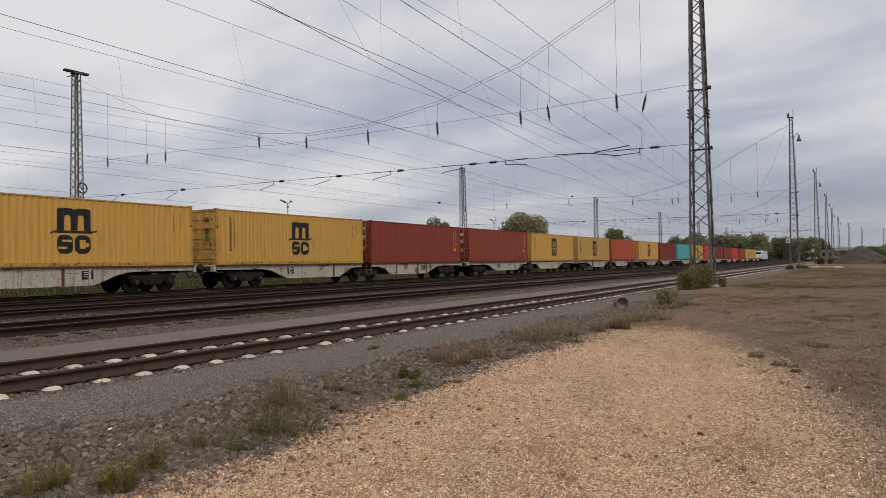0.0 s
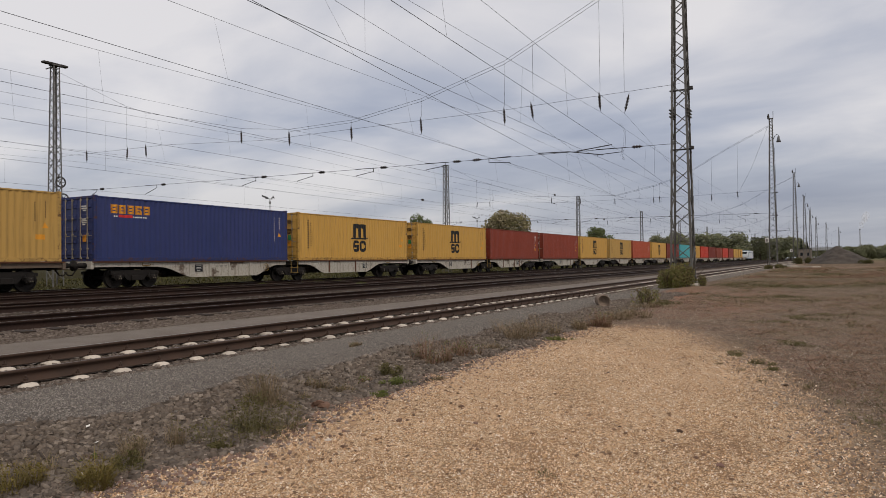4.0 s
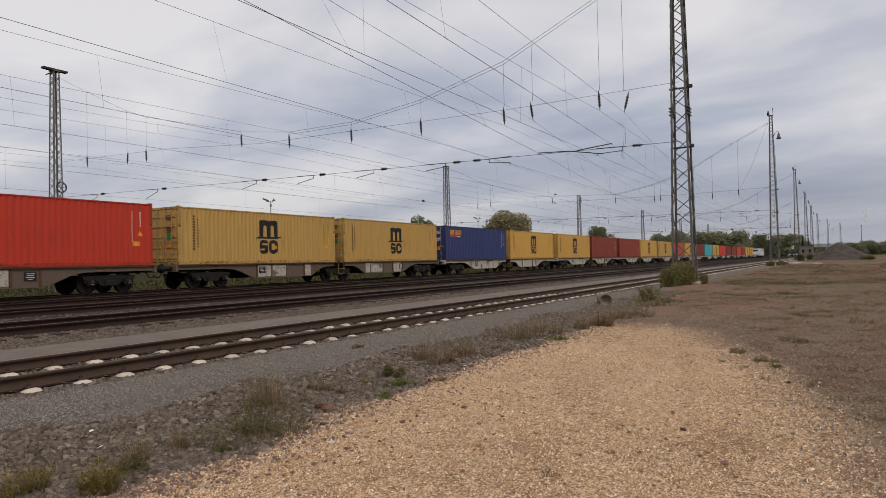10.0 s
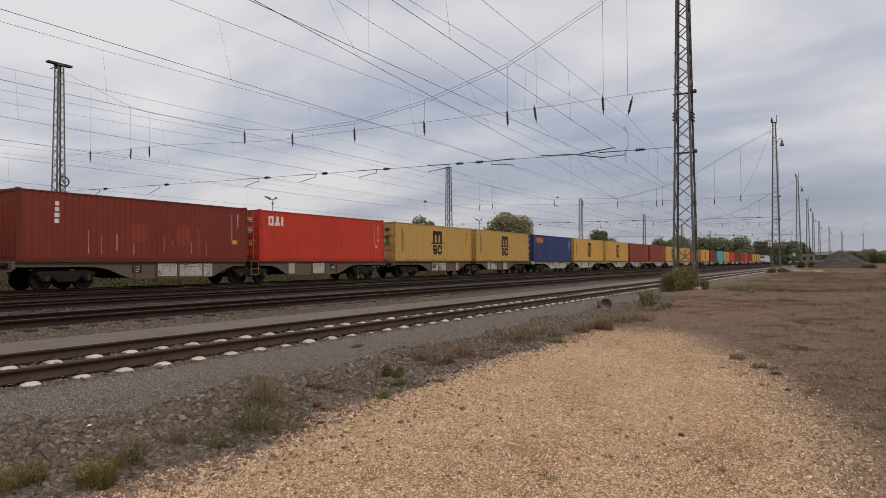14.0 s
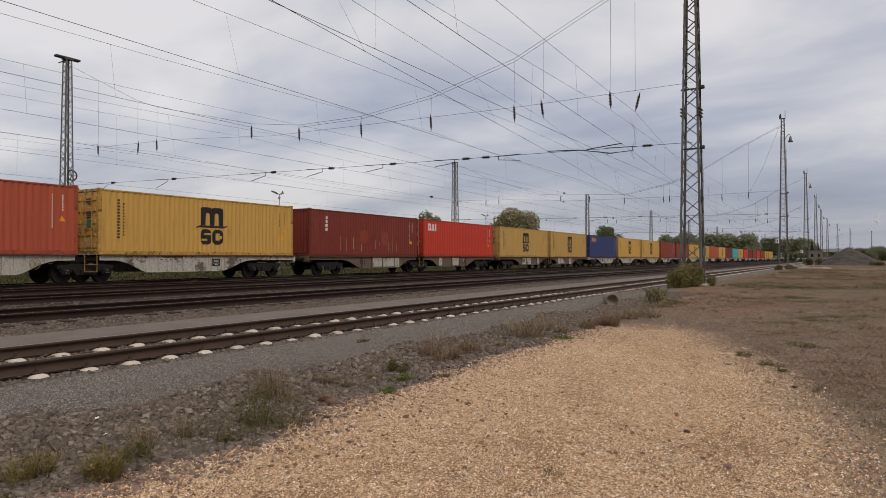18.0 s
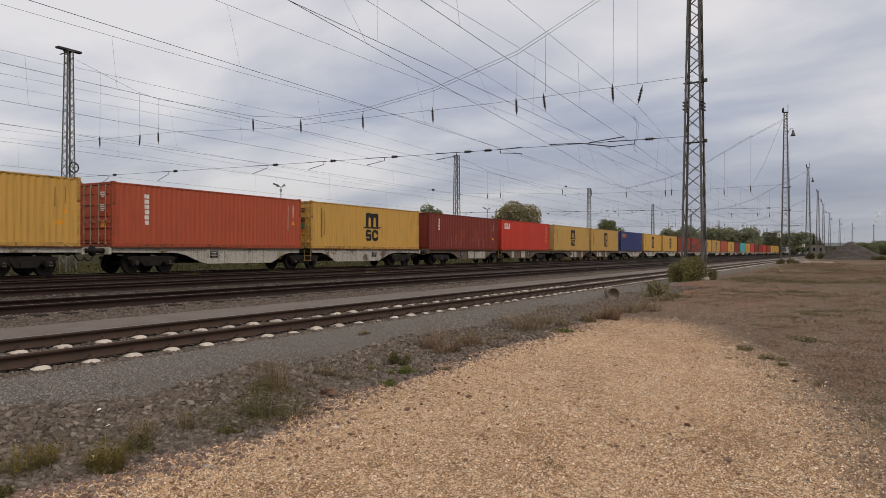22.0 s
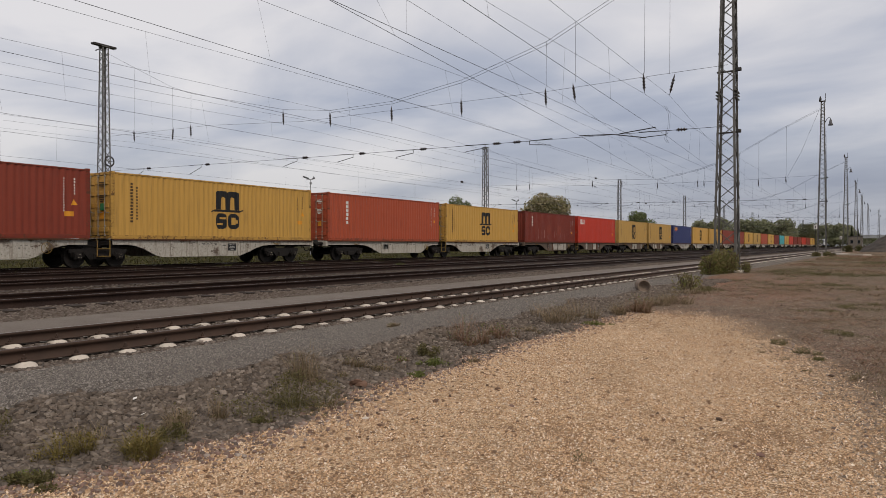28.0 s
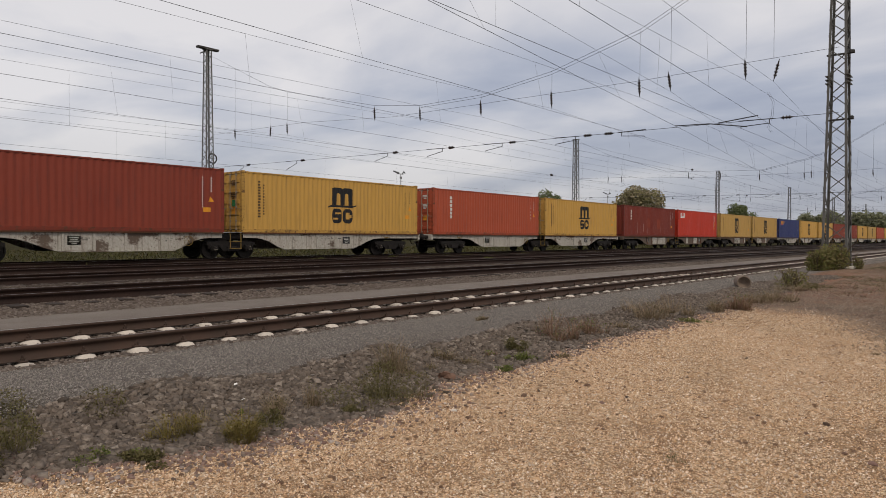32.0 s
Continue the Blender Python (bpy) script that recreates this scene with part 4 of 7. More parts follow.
def container(colour, marks, end="door", label=""):
    c = thing("shipping_container", label, "container", "containers of the train")
    l, w, h = BOX_L / 2, BOX_W / 2, BOX_H
    edge = EDGES[colour.name]
    part("side_panel", CM["side_panel"], colour, c)
    part("side_panel", CM["far_panel"], colour, c)
    part("roof", CM["roof"], colour, c)
    part("floor", CM["floor"], DARK_IRON, c)
    for s in (-1, 1):
        part("bottom_rail", CM["bottom_rail"], edge, c).location = (s * (w - 0.03), 0, 0)
        part("top_rail", CM["top_rail"], edge, c).location = (s * (w - 0.035), 0, 0)
        for e in (-1, 1):
            part("corner_post", CM["corner_post"], edge, c).location = (s * (w - 0.079), e * (l - 0.085), 0)
            for z in (0.059, h - 0.059):
                q = part("corner_casting", CM["corner_casting"], edge, c)
                q.location = (s * (w - 0.079), e * (l - 0.089), z)
                q.rotation_euler = (0, 0, 0 if s > 0 else math.pi)
    for e in (-1, 1):
        for z in (0.075, h - 0.09):
            part("end_rail", CM["end_rail"], edge, c).location = (0, e * (l - 0.07), z)
    back = part("end_panel", CM["end_panel"], colour, c)
    back.rotation_euler = (0, 0, math.pi if end == "door" else 0)
    turn = 0 if end == "door" else math.pi
    for s in (-1, 1):
        y = -(l - 0.05) if end == "door" else l - 0.05
        door = part("door", CM["door"], colour, c)
        door.location, door.rotation_euler = (s * 0.535, y, 0), (0, 0, turn)
        for dx in (-0.24, 0.24):
            rod = part("lock_rod", CM["lock_rod"], STEEL_ROD, door, "galvanised locking rod")
            rod.location = (dx, -0.075, 0)
        if end != "door":
            continue
        for z in (0.40, 0.92, 1.44, 1.96, 2.44):
            part("door_rib", CM["door_rib"], colour, door).location = (0, 0, z)
        if s > 0:
            tagged(part("door_mark", CM["door_mark"], SIGN_BROWN if colour in (YELLOW, PALE_YELLOW) else WHITE_PAINT, door, "small lines of marks"), "small lines of marks", kind="stuff")
            part("door_plate", CM["door_plate"], AMBER_PAINT, door, "amber warning plate")
            if colour in (YELLOW, PALE_YELLOW):
                part("door_plate", CM["door_plate"], SIGN_GREEN, door, "green approval plate").location = (0, 0, 0.36)
        for z in (0.35, 1.0, 1.75, 2.5):
            part("hinge", CM["hinge"], colour, door).location = (s * 0.5, -0.02, z)
    for name, me, mat, lab in marks:
        mk = part(name, me, mat, c, lab)
        if name in ("serial_mark", "lettering", "small_lettering"):
            tagged(mk, lab, kind="stuff")
    return c


EMBLEM = [(me.name.split(".")[0], me, BLACK_PAINT, "black painted emblem") for me in LOGO_PARTS] + [("lettering", SIDE_TEXT, SIGN_BROWN, "two dark columns of lettering"),
          ("serial_mark", SERIAL_DARK, SIGN_BROWN, ""), ("warning_sign", WARN, AMBER_PAINT, ""), ("placard", PLACARD, AMBER_PAINT, "")]
PLAIN = [("serial_mark", SERIAL_LIGHT, WHITE_PAINT, "white serial marks"), ("warning_sign", WARN, AMBER_PAINT, ""), ("placard", PLACARD, AMBER_PAINT, "")]
KINDS = {
    "Y": (YELLOW, EMBLEM, "door", "yellow corrugated steel container with a black emblem"),
    "P": (PALE_YELLOW, EMBLEM, "door", "faded yellow corrugated container with a black emblem"),
    "R": (BROWN, PLAIN, "door", "brown-red corrugated container with white serial marks"),
    "T": (ORANGE, [("lettering", BRAND_TALL, WHITE_PAINT, "white upright lettering")] + PLAIN[:2], "door", "orange-red container with a white upright column of lettering"),
    "X": (MAROON, [("lettering", BRAND_SMALL, WHITE_PAINT, "white upright lettering"), *[("repair_patch", q, BROWN, "paler repainted patch") for q in PATCHES], ("scrape", SCRAPES, SCRAPE_PAINT, "pale upright scrapes")] + [PLAIN[0], PLAIN[2]], "plain", "faded maroon container with pale patches and streaks"),
    "C": (RED, [("lettering", BRAND_BLOCK, WHITE_PAINT, "white block lettering")] + PLAIN, "door", "bright red container with white block lettering"),
    "S": (BLUE, [("lettering", BRAND_AMBER, AMBER_PAINT, "amber lettering"), ("strip", STRIP_RED, SIGN_RED, ""), ("small_lettering", STRIP_WHITE, WHITE_PAINT, "")] + PLAIN[:2], "door", "navy blue container with amber lettering"),
    "M": (MAROON, PLAIN[:1], "door", "maroon corrugated container with white serial marks"),
    "O": (ORANGE, PLAIN[:1], "door", "orange-red corrugated container with white serial marks"),
    "L": (TEAL, PLAIN[:1], "door", "pale teal corrugated container with white serial marks"),
    "D": (RED, PLAIN[:1], "door", "red corrugated container with white serial marks"),
}
ORDER = "RYTYXCPPSYYRRYPOYMLYDMRDRYY"
MOVERS = []                               # things of the train and their place along it
for i, k in enumerate(ORDER):
    colour, marks, end, label = KINDS[k]
    c = container(colour, marks, end, label)
    MOVERS.append((c, slot_y(i) + BOX_L / 2, BOX_Z))

# wagons: two decks joined over a shared bogie; origin over that bogie
SPAN = GAP_IN / 2 + BOX_L + GAP_OUT / 2
DECK_END = SPAN - 0.62
OUTER_BOGIE = 10.5


def wagon_meshes():
    out = {}
    # deep side sill of one deck, from the joint outwards
    a0, a1 = 0.55, DECK_END
    poly = [(a0, 1.165), (a0, 0.955), (1.30, 0.945), (1.62, 0.90), (1.95, 0.80), (2.45, 0.56), (2.70, 0.45), (2.95, 0.41), (7.35, 0.40), (7.6, 0.44), (8.0, 0.56), (8.6, 0.80), (9.0, 0.90), (9.4, 0.945), (a1, 0.955), (a1, 1.165)]
    b = Build().prism(poly, 0.0, 0.02)
    top = Build().box((0.05, (a0 + a1) / 2, 1.172), (0.14, a1 - a0, 0.052))
    foot = Build().box((0.05, 5.15, 0.405), (0.12, 4.6, 0.022))
    out["side_sill"] = b.mesh("side_sill")
    out["sill_flange"] = top.mesh("sill_flange")
    out["belly_flange"] = foot.mesh("belly_flange")
    out["rib"] = Build().box((0, 0, 0.78), (0.06, 0.10, 0.70), bevel=0.01).mesh("rib")
    beam = Build()
    for y in (0.62, 2.0, 3.3, 4.8, 6.4, 7.9, 9.4, 11.0, 12.5):
        beam.box((0, y, 1.02), (2.1, 0.16, 0.20))
    beam.box((0, 6.55, 0.98), (0.5, 12.0, 0.26))
    out["cross_beams"] = beam.mesh("deck_frame")
    out["end_beam"] = Build().box((0, 0, 1.03), (2.5, 0.14, 0.34), bevel=0.02).mesh("end_beam")
    buf = Build().lathe([(0.11, 0), (0.11, 0.30), (0.085, 0.31), (0.085, 0.50), (0.23, 0.51), (0.225, 0.55), (0.1, 0.575)], 16, pose(0, 0, 0, -90, 0, 0))
    out["buffer"] = buf.mesh("buffer", True)
    hook = Build().beam((0, 0, 1.03), (0, 0.40, 1.03), 0.10).tube([(0, 0.35, 1.03), (0.05, 0.55, 0.95), (-0.05, 0.72, 0.9)], 0.035, 8)
    out["coupling"] = hook.mesh("coupling")
    hose = Build().tube([(0, 0, 1.0), (0.02, 0.15, 0.85), (0.02, 0.32, 0.62), (0, 0.5, 0.6), (0, 0.66, 0.75)], 0.028, 6)
    out["brake_hose"] = hose.mesh("brake_hose", True)
    # bogie side frame
    fr = Build()
    fr.prism([(-1.25, 0.62), (-1.25, 0.76), (-0.55, 0.80), (0.55, 0.80), (1.25, 0.76), (1.25, 0.62), (0.62, 0.56), (0.42, 0.34), (-0.42, 0.34), (-0.62, 0.56)], -0.06, 0.06)
    fr.box((0.09, 0, 0.45), (0.1, 0.5, 0.24), bevel=0.02)
    out["side_frame"] = fr.mesh("side_frame")
    bx = Build().box((0, 0, 0.46), (0.20, 0.30, 0.28), bevel=0.03)
    bx.lathe([(0.12, 0), (0.12, 0.07), (0.07, 0.09)], 12, Matrix.Translation((0.09, 0, 0.46)) @ pose(0, 0, 0, 0, 90, 0))
    out["axle_box"] = bx.mesh("axle_box")
    dots = Build()
    for dy, dz in ((0.0, 0.08), (-0.05, -0.03), (0.05, -0.03)):
        dots.lathe([(0.022, 0), (0.018, 0.015)], 6, Matrix.Translation((1.225, dy, 0.46 + dz)) @ pose(0, 0, 0, 0, 90, 0))
    out["cover_bolt"] = dots.mesh("cover_bolt")
    turns = [(0.078 * math.cos(a), 0.078 * math.sin(a), 0.44 + 0.042 * a / 6.283) for a in (6.283 * k / 7 for k in range(40))]
    out["spring"] = Build().tube(turns, 0.015, 4).mesh("spring")
    out["bolster"] = Build().box((0, 0, 0.66), (1.9, 0.42, 0.24), bevel=0.03).box((0, 0, 0.84), (0.6, 0.5, 0.16), bevel=0.02).mesh("bolster")
    # wheelset turning about x
    ws = Build()
    prof = [(0.08, -0.10), (0.16, -0.10), (0.17, -0.055), (0.38, -0.045), (0.39, -0.065), (0.455, -0.065), (0.46, 0.045), (0.488, 0.05), (0.488, 0.072), (0.39, 0.075), (0.38, 0.0), (0.17, 0.0), (0.16, 0.06), (0.08, 0.06)]
    for s in (-1, 1):
        ws.lathe(prof, 28, Matrix.Translation((s * 0.75, 0, 0)) @ pose(0, 0, 0, 0, -90 * s, 0))
    ws.tube([(-1.08, 0, 0), (1.08, 0, 0)], 0.078, 12)
    for s in (-1, 1):                     # brake disc bolts let the turning show
        for k in range(5):
            a = 2 * math.pi * k / 5
            ws.box((s * 0.80, 0.27 * math.cos(a), 0.27 * math.sin(a)), (0.03, 0.05, 0.05))
    out["wheelset"] = ws.mesh("wheelset")
    lad = Build()
    for y in (-0.28, 0.28):
        lad.tube([(0, y, 0.45), (0, y, 1.10), (-0.05, y, 1.18)], 0.022, 6)
    for z in (0.47, 0.78):
        lad.box((0, 0, z), (0.12, 0.58, 0.03))
    out["step_ladder"] = lad.mesh("step_ladder")
    sp = Build().box((0, 0, 1.18), (0.18, 0.22, 0.04), bevel=0.01).lathe([(0.05, 1.19), (0.05, 1.215), (0.02, 1.24)], 8)
    out["spigot"] = sp.mesh("spigot")
    out["tank"] = Build().lathe([(0.02, -0.62), (0.17, -0.58), (0.20, -0.5), (0.20, 0.5), (0.17, 0.58), (0.02, 0.62)], 14, Matrix.Translation((0, 0, 0.66)) @ pose(0, 0, 0, 90, 0, 0)).mesh("air_tank", True)
    rim = Build().tube([(0.0, 0.21 * math.cos(a), 0.21 * math.sin(a)) for a in (2 * math.pi * k / 20 for k in range(21))], 0.012, 6)
    for k in range(3):
        a = math.pi * k / 3
        rim.beam((0, -0.2 * math.cos(a), -0.2 * math.sin(a)), (0, 0.2 * math.cos(a), 0.2 * math.sin(a)), 0.013)
    out["brake_wheel"] = rim.mesh("brake_wheel")
    out["lever"] = Build().tube([(0, -0.2, 1.05), (0.05, -0.2, 0.98), (0.05, 0.22, 0.98), (0.02, 0.22, 1.1)], 0.018, 6).box((0.05, 0, 0.97), (0.03, 0.18, 0.07)).mesh("brake_lever")
    return out


WM = wagon_meshes()
NEAR_WHEELS = []


def bogie(wagon, y, turning):
    g = part("bogie", WM["bolster"], DARK_IRON, wagon)
    g.location = (0, y, 0)
    for s in (-1, 1):
        part("side_frame", WM["side_frame"], DARK_IRON, g).location = (s * 1.02, 0, 0)
        for a in (-0.9, 0.9):
            q = part("axle_box", WM["axle_box"], DARK_IRON, g)
            q.location = (s * 1.04, a, 0)
            q.rotation_euler = (0, 0, 0 if s > 0 else math.pi)
            for dy in (-0.21, 0.21):
                part("spring", WM["spring"], DARK_IRON, g).location = (s * 1.03, a + dy, 0)
    if turning:
        for a in (-0.9, 0.9):
            tagged(part("cover_bolt", WM["cover_bolt"], STEEL_ROD, g, "bright bolt heads"), "bright bolt heads", kind="stuff").location = (0, a, 0)
    for a in (-0.9, 0.9):
        wset = part("wheelset", WM["wheelset"], DARK_IRON, g)
        wset.location = (0, a, 0.46)
        if turning:
            NEAR_WHEELS.append((wset, a))
    return g


def wagon(i, rnd):
    """Wagon i carries boxes 2i and 2i + 1."""
    old = i in (2, 3)
    sill_mat = SILL_BROWN if old else SILL
    w = thing("container_wagon", "articulated flat wagon with rusty brown side sills and pale panels" if old else "articulated flat wagon with dirty grey-white side sills and black bogies", "freight wagon", "wagons of the train")
    for e in (-1, 1):
        q = pose(0, 0, 0, 0, 0, 0 if e > 0 else 180)
        frame_ob = part("deck_frame", WM["cross_beams"], DARK_IRON, w)
        frame_ob.matrix_local = q
        for s in (-1, 1):
            # sills are handed: the plate faces outwards on both sides
            sill = part("side_sill", WM["side_sill"], sill_mat, w)
            sill.matrix_local = q @ Matrix.Translation((s * 1.16, 0, 0))
            fl = part("sill_flange", WM["sill_flange"], RUST_PART, sill)
            fl.location = (-0.05 + 0.03 * s, 0, 0.004)
            part("belly_flange", WM["belly_flange"], sill_mat, sill).location = (-0.05 + 0.03 * s, 0, 0)
            for y in (3.42, 4.95, 6.2, 7.35):
                if rnd.random() < 0.8:
                    part("rib", WM["rib"], RUST_PART if rnd.random() < (0.55 if old else 0.2) else sill_mat, sill).location = (0.03 * s + 0.01, y, 0)
            for y in (0.65, 6.5, 12.4):
                part("spigot", WM["spigot"], RUST_PART, sill).location = (0.0, y, 0)
            if e * s > 0:                  # the side that faces the open ground
                for y, ww in ((2.85, 0.55), (3.50, 1.37), (5.03, 1.09), (6.28, 0.99)):
                    if rnd.random() < (0.3 if old else 0.5):
                        continue
                    low = rnd.uniform(0.44, 0.5)
                    pt = Build().box((0.034, y + ww / 2, (low + 1.10) / 2), (0.006, ww, 1.10 - low), bevel=0.002)
                    part("repaint_panel", pt, PATCH_GREY, sill, "lighter repainted panel").location = (0, 0, 0) if s > 0 else (-0.05, 0, 0)
                    tx = Build()
                    yy, zz = y + 0.08, rnd.choice((0.93, 0.98, 1.02))
                    for _ in range(rnd.randint(3, 11)):
                        wide = rnd.uniform(0.05, 0.22)
                        if yy + wide > y + ww - 0.08:
                            yy, zz = y + 0.08 + rnd.uniform(0, 0.2), zz - rnd.choice((0.07, 0.11, 0.18))
                        tx.box((0.039, yy + wide / 2, max(0.52, zz)), (0.004, wide, rnd.choice((0.022, 0.03, 0.045))))
                        yy += wide + rnd.uniform(0.04, 0.16)
                    mk = part("lettering", tx, SIGN_GREY, sill, "small worn dark lettering")
                    mk.location = (0, 0, 0) if s > 0 else (-0.058, 0, 0)
                    tagged(mk, "small worn dark lettering", kind="stuff")
                if rnd.random() < 0.8:
                    y = rnd.choice((6.6, 6.9))
                    pb = Build().box((0.040, y + 0.35, 0.84), (0.008, 0.5, 0.36), bevel=0.002)
                    plate = part("data_panel", pb, BLACK_PANEL, sill, "black data panel")
                    plate.location = (0, 0, 0) if s > 0 else (-0.055, 0, 0)
                    tx = Build()
                    for n, wide in enumerate((0.34, 0.28, 0.36, 0.2)):
                        tx.box((0.046 if s > 0 else 0.034, y + 0.35, 0.95 - 0.075 * n), (0.004, wide, 0.018))
                    tagged(part("lettering", tx, WHITE_PAINT, sill, "pale lines of small writing"), "pale lines of small writing", kind="stuff").location = (0, 0, 0) if s > 0 else (-0.055, 0, 0)
                if e < 0:
                    part("brake_wheel", WM["brake_wheel"], YELLOW_IRON, sill, "worn hand wheel of the brake").location = (0.09 if s > 0 else -0.09, 2.25, 0.82)
                lv = part("brake_lever", WM["lever"], YELLOW_IRON, sill, "chipped yellow lever")
                lv.location = ((0.03, 10.0, 0.03) if s > 0 else (-0.06, 10.0, 0.03))
        for y in (3.9, 7.2):
            part("air_tank", WM["tank"], DARK_IRON, w).location = (0.35 * e, e * y, 0)
        beam = part("end_beam", WM["end_beam"], sill_mat, w)
        beam.location = (0, e * DECK_END, 0)
        for sx in (-0.875, 0.875):
            bf = part("buffer", WM["buffer"], DARK_IRON, beam)
            bf.location = (sx, e * 0.07, 1.03)
            bf.rotation_euler = (0, 0, 0 if e > 0 else math.pi)
        cp = part("coupling", WM["coupling"], DARK_IRON, beam)
        cp.rotation_euler = (0, 0, 0 if e > 0 else math.pi)
        hs = part("brake_hose", WM["brake_hose"], DARK_IRON, beam)
        hs.location, hs.rotation_euler = (0.35, 0, 0), (0, 0, 0 if e > 0 else math.pi)
        bogie(w, e * OUTER_BOGIE, i < 6)
    bogie(w, 0.0, i < 6)
    for e in (-1, 1):
        ld = part("step_ladder", WM["step_ladder"], YELLOW_IRON, w, "chipped yellow step ladder")
        ld.location = (1.22 * e, 0.12 if e > 0 else -0.12, 0)
    return w


wag_rnd = random.Random(5)
for i in range(14):
    w = wagon(i, wag_rnd)
    MOVERS.append((w, slot_y(2 * i + 1) - GAP_IN / 2, 0.0))


def locomotive():
    c = thing("locomotive", "white and grey electric locomotive at the head of the train", "locomotive")
    poly = [(-9.3, 1.0), (9.3, 1.0), (9.45, 1.6), (9.3, 2.5), (8.7, 3.75), (-8.7, 3.75), (-9.3, 2.5), (-9.45, 1.6)]
    part("body", Build().prism(poly, -1.45, 1.45), LOCO_WHITE, c)
    part("skirt", Build().box((0, 0, 0.95), (2.8, 15.5, 0.35), bevel=0.05), LOCO_BLUE, c)
    part("roof", Build().box((0, 0, 3.85), (2.2, 15.8, 0.22), bevel=0.08), LOCO_BLUE, c)
    for e in (-1, 1):
        win = Build().prism([(e * 9.24, 2.62), (e * 8.86, 3.42), (e * 8.90, 3.44), (e * 9.28, 2.64)], -1.15, 1.15)
        part("windscreen", win, GLASS_DARK, c)
        for s in (-1, 1):
            part("cab_window", Build().box((s * 1.455, e * 7.9, 2.95), (0.02, 0.75, 0.7), bevel=0.005), GLASS_DARK, c)
            part("door", Build().box((s * 1.458, e * 6.9, 2.25), (0.02, 0.7, 2.1), bevel=0.005), LOCO_BLUE, c)
            part("headlight", Build().lathe([(0.12, 0), (0.12, 0.05), (0.05, 0.07)], 12, Matrix.Translation((s * 0.9, e * 9.38, 1.75)) @ pose(0, 0, 0, -90 * e, 0, 0)), WHITE_PAINT, c)
            part("buffer", WM["buffer"], DARK_IRON, c).matrix_local = Matrix.Translation((s * 0.875, e * 9.35, 1.03)) @ pose(0, 0, 0, 0, 0, 0 if e > 0 else 180)
        part("pantograph", Build().tube([(-0.5, e * 6.0, 4.0), (-0.4, e * 4.8, 4.7), (-0.6, e * 6.0, 5.7), (0.6, e * 6.0, 5.7), (0.4, e * 4.8, 4.7), (0.5, e * 6.0, 4.0)] if e > 0 else [(-0.5, -6.0, 4.0), (-0.4, -4.6, 4.12), (0.4, -4.6, 4.12), (0.5, -6.0, 4.0)], 0.035, 6), DARK_IRON, c)
        bogie(c, e * 5.2, False)
    for s in (-1, 1):
        for k in range(4):
            part("vent", Build().box((s * 1.456, -4.2 + k * 2.8, 3.2), (0.02, 1.6, 0.5), bevel=0.005), LOCO_BLUE, c)
    return c


MOVERS.append((locomotive(), slot_y(28) + 10.2, 0.0))

# ---- catenary ----


def mast_meshes(top, w0, w1, leg, pitch=0.82):
    """Lists of (name, Build) for a square lattice mast of four angle legs."""
    out = []
    half = lambda z: (w0 + (w1 - w0) * z / top) / 2
    for sx in (-1, 1):
        for sy in (-1, 1):
            a, b = half(0), half(top)
            out.append(("leg", Build().angle((sx * a, sy * a, -0.3), (sx * b, sy * b, top), leg, leg * 0.16, -sx, -sy)))
    zs = [0.25]
    while zs[-1] < top - 0.7:
        zs.append(zs[-1] + 2 * half(zs[-1]) * pitch)
    zs.append(top - 0.15)
    n = len(zs) - 1
    for face in range(4):
        for k in range(n):
            z0, z1 = zs[k], zs[k + 1]
            a, b = half(z0) - leg * 0.12, half(z1) - leg * 0.12
            s = 1 if (k + face // 2) % 2 else -1
            p0, p1 = {0: ((-s * a, -a, z0), (s * b, -b, z1)), 1: ((s * a, a, z0), (-s * b, b, z1)), 2: ((-a, -s * a, z0), (-b, s * b, z1)), 3: ((a, s * a, z0), (b, -s * b, z1))}[face]
            out.append(("brace", Build().beam(p0, p1, leg * 0.52, leg * 0.40)))
    return out


def lattice_mast(x, y, top, w0, w1, leg, fine, label, z0=-0.2, foot_z=-0.12):
    m = thing("lattice_mast", label, "catenary mast", "catenary masts", Matrix.Translation((x, y, z0)))
    mat = MAST_STEEL
    if fine:
        for name, b in mast_meshes(top, w0, w1, leg):
            part(name, b, mat, m)
    else:
        faces_b = Build()
        for name, b in mast_meshes(top, w0, w1, leg):
            if name == "leg":
                part(name, b, mat, m)
            else:
                faces_b.add(b.v, b.f)
        part("lattice", faces_b, mat, m)
    cap = Build().box((0, 0, top + 0.02), (w1 + 0.12, w1 + 0.12, 0.07), bevel=0.01)
    part("cap_plate", cap, mat, m)
    foot = Build().box((0, 0, foot_z), (w0 + 0.5, w0 + 0.5, 0.5), bevel=0.05)
    part("footing", foot, CONCRETE, m, "concrete footing")
    return m


def insulator_mesh(length, r=0.075, ribs=4):
    """A rod insulator: thin iron ends and a body of sheds in the middle."""
    end = length * 0.2
    prof = [(0.012, 0.0), (0.016, end * 0.5), (0.032, end * 0.6), (0.034, end)]
    step = (length - 2 * end) / ribs
    for k in range(ribs):
        z = end + k * step
        prof += [(0.034, z), (r, z + step * 0.35), (r * 0.96, z + step * 0.5), (0.034, z + step * 0.8)]
    prof += [(0.034, length - end), (0.032, length - end * 0.6), (0.016, length - end * 0.5), (0.012, length)]
    return Build().lathe(prof, 10).mesh("insulator", True)


INS = insulator_mesh(0.95)
INS_LONG = insulator_mesh(0.62, 0.085, 3)


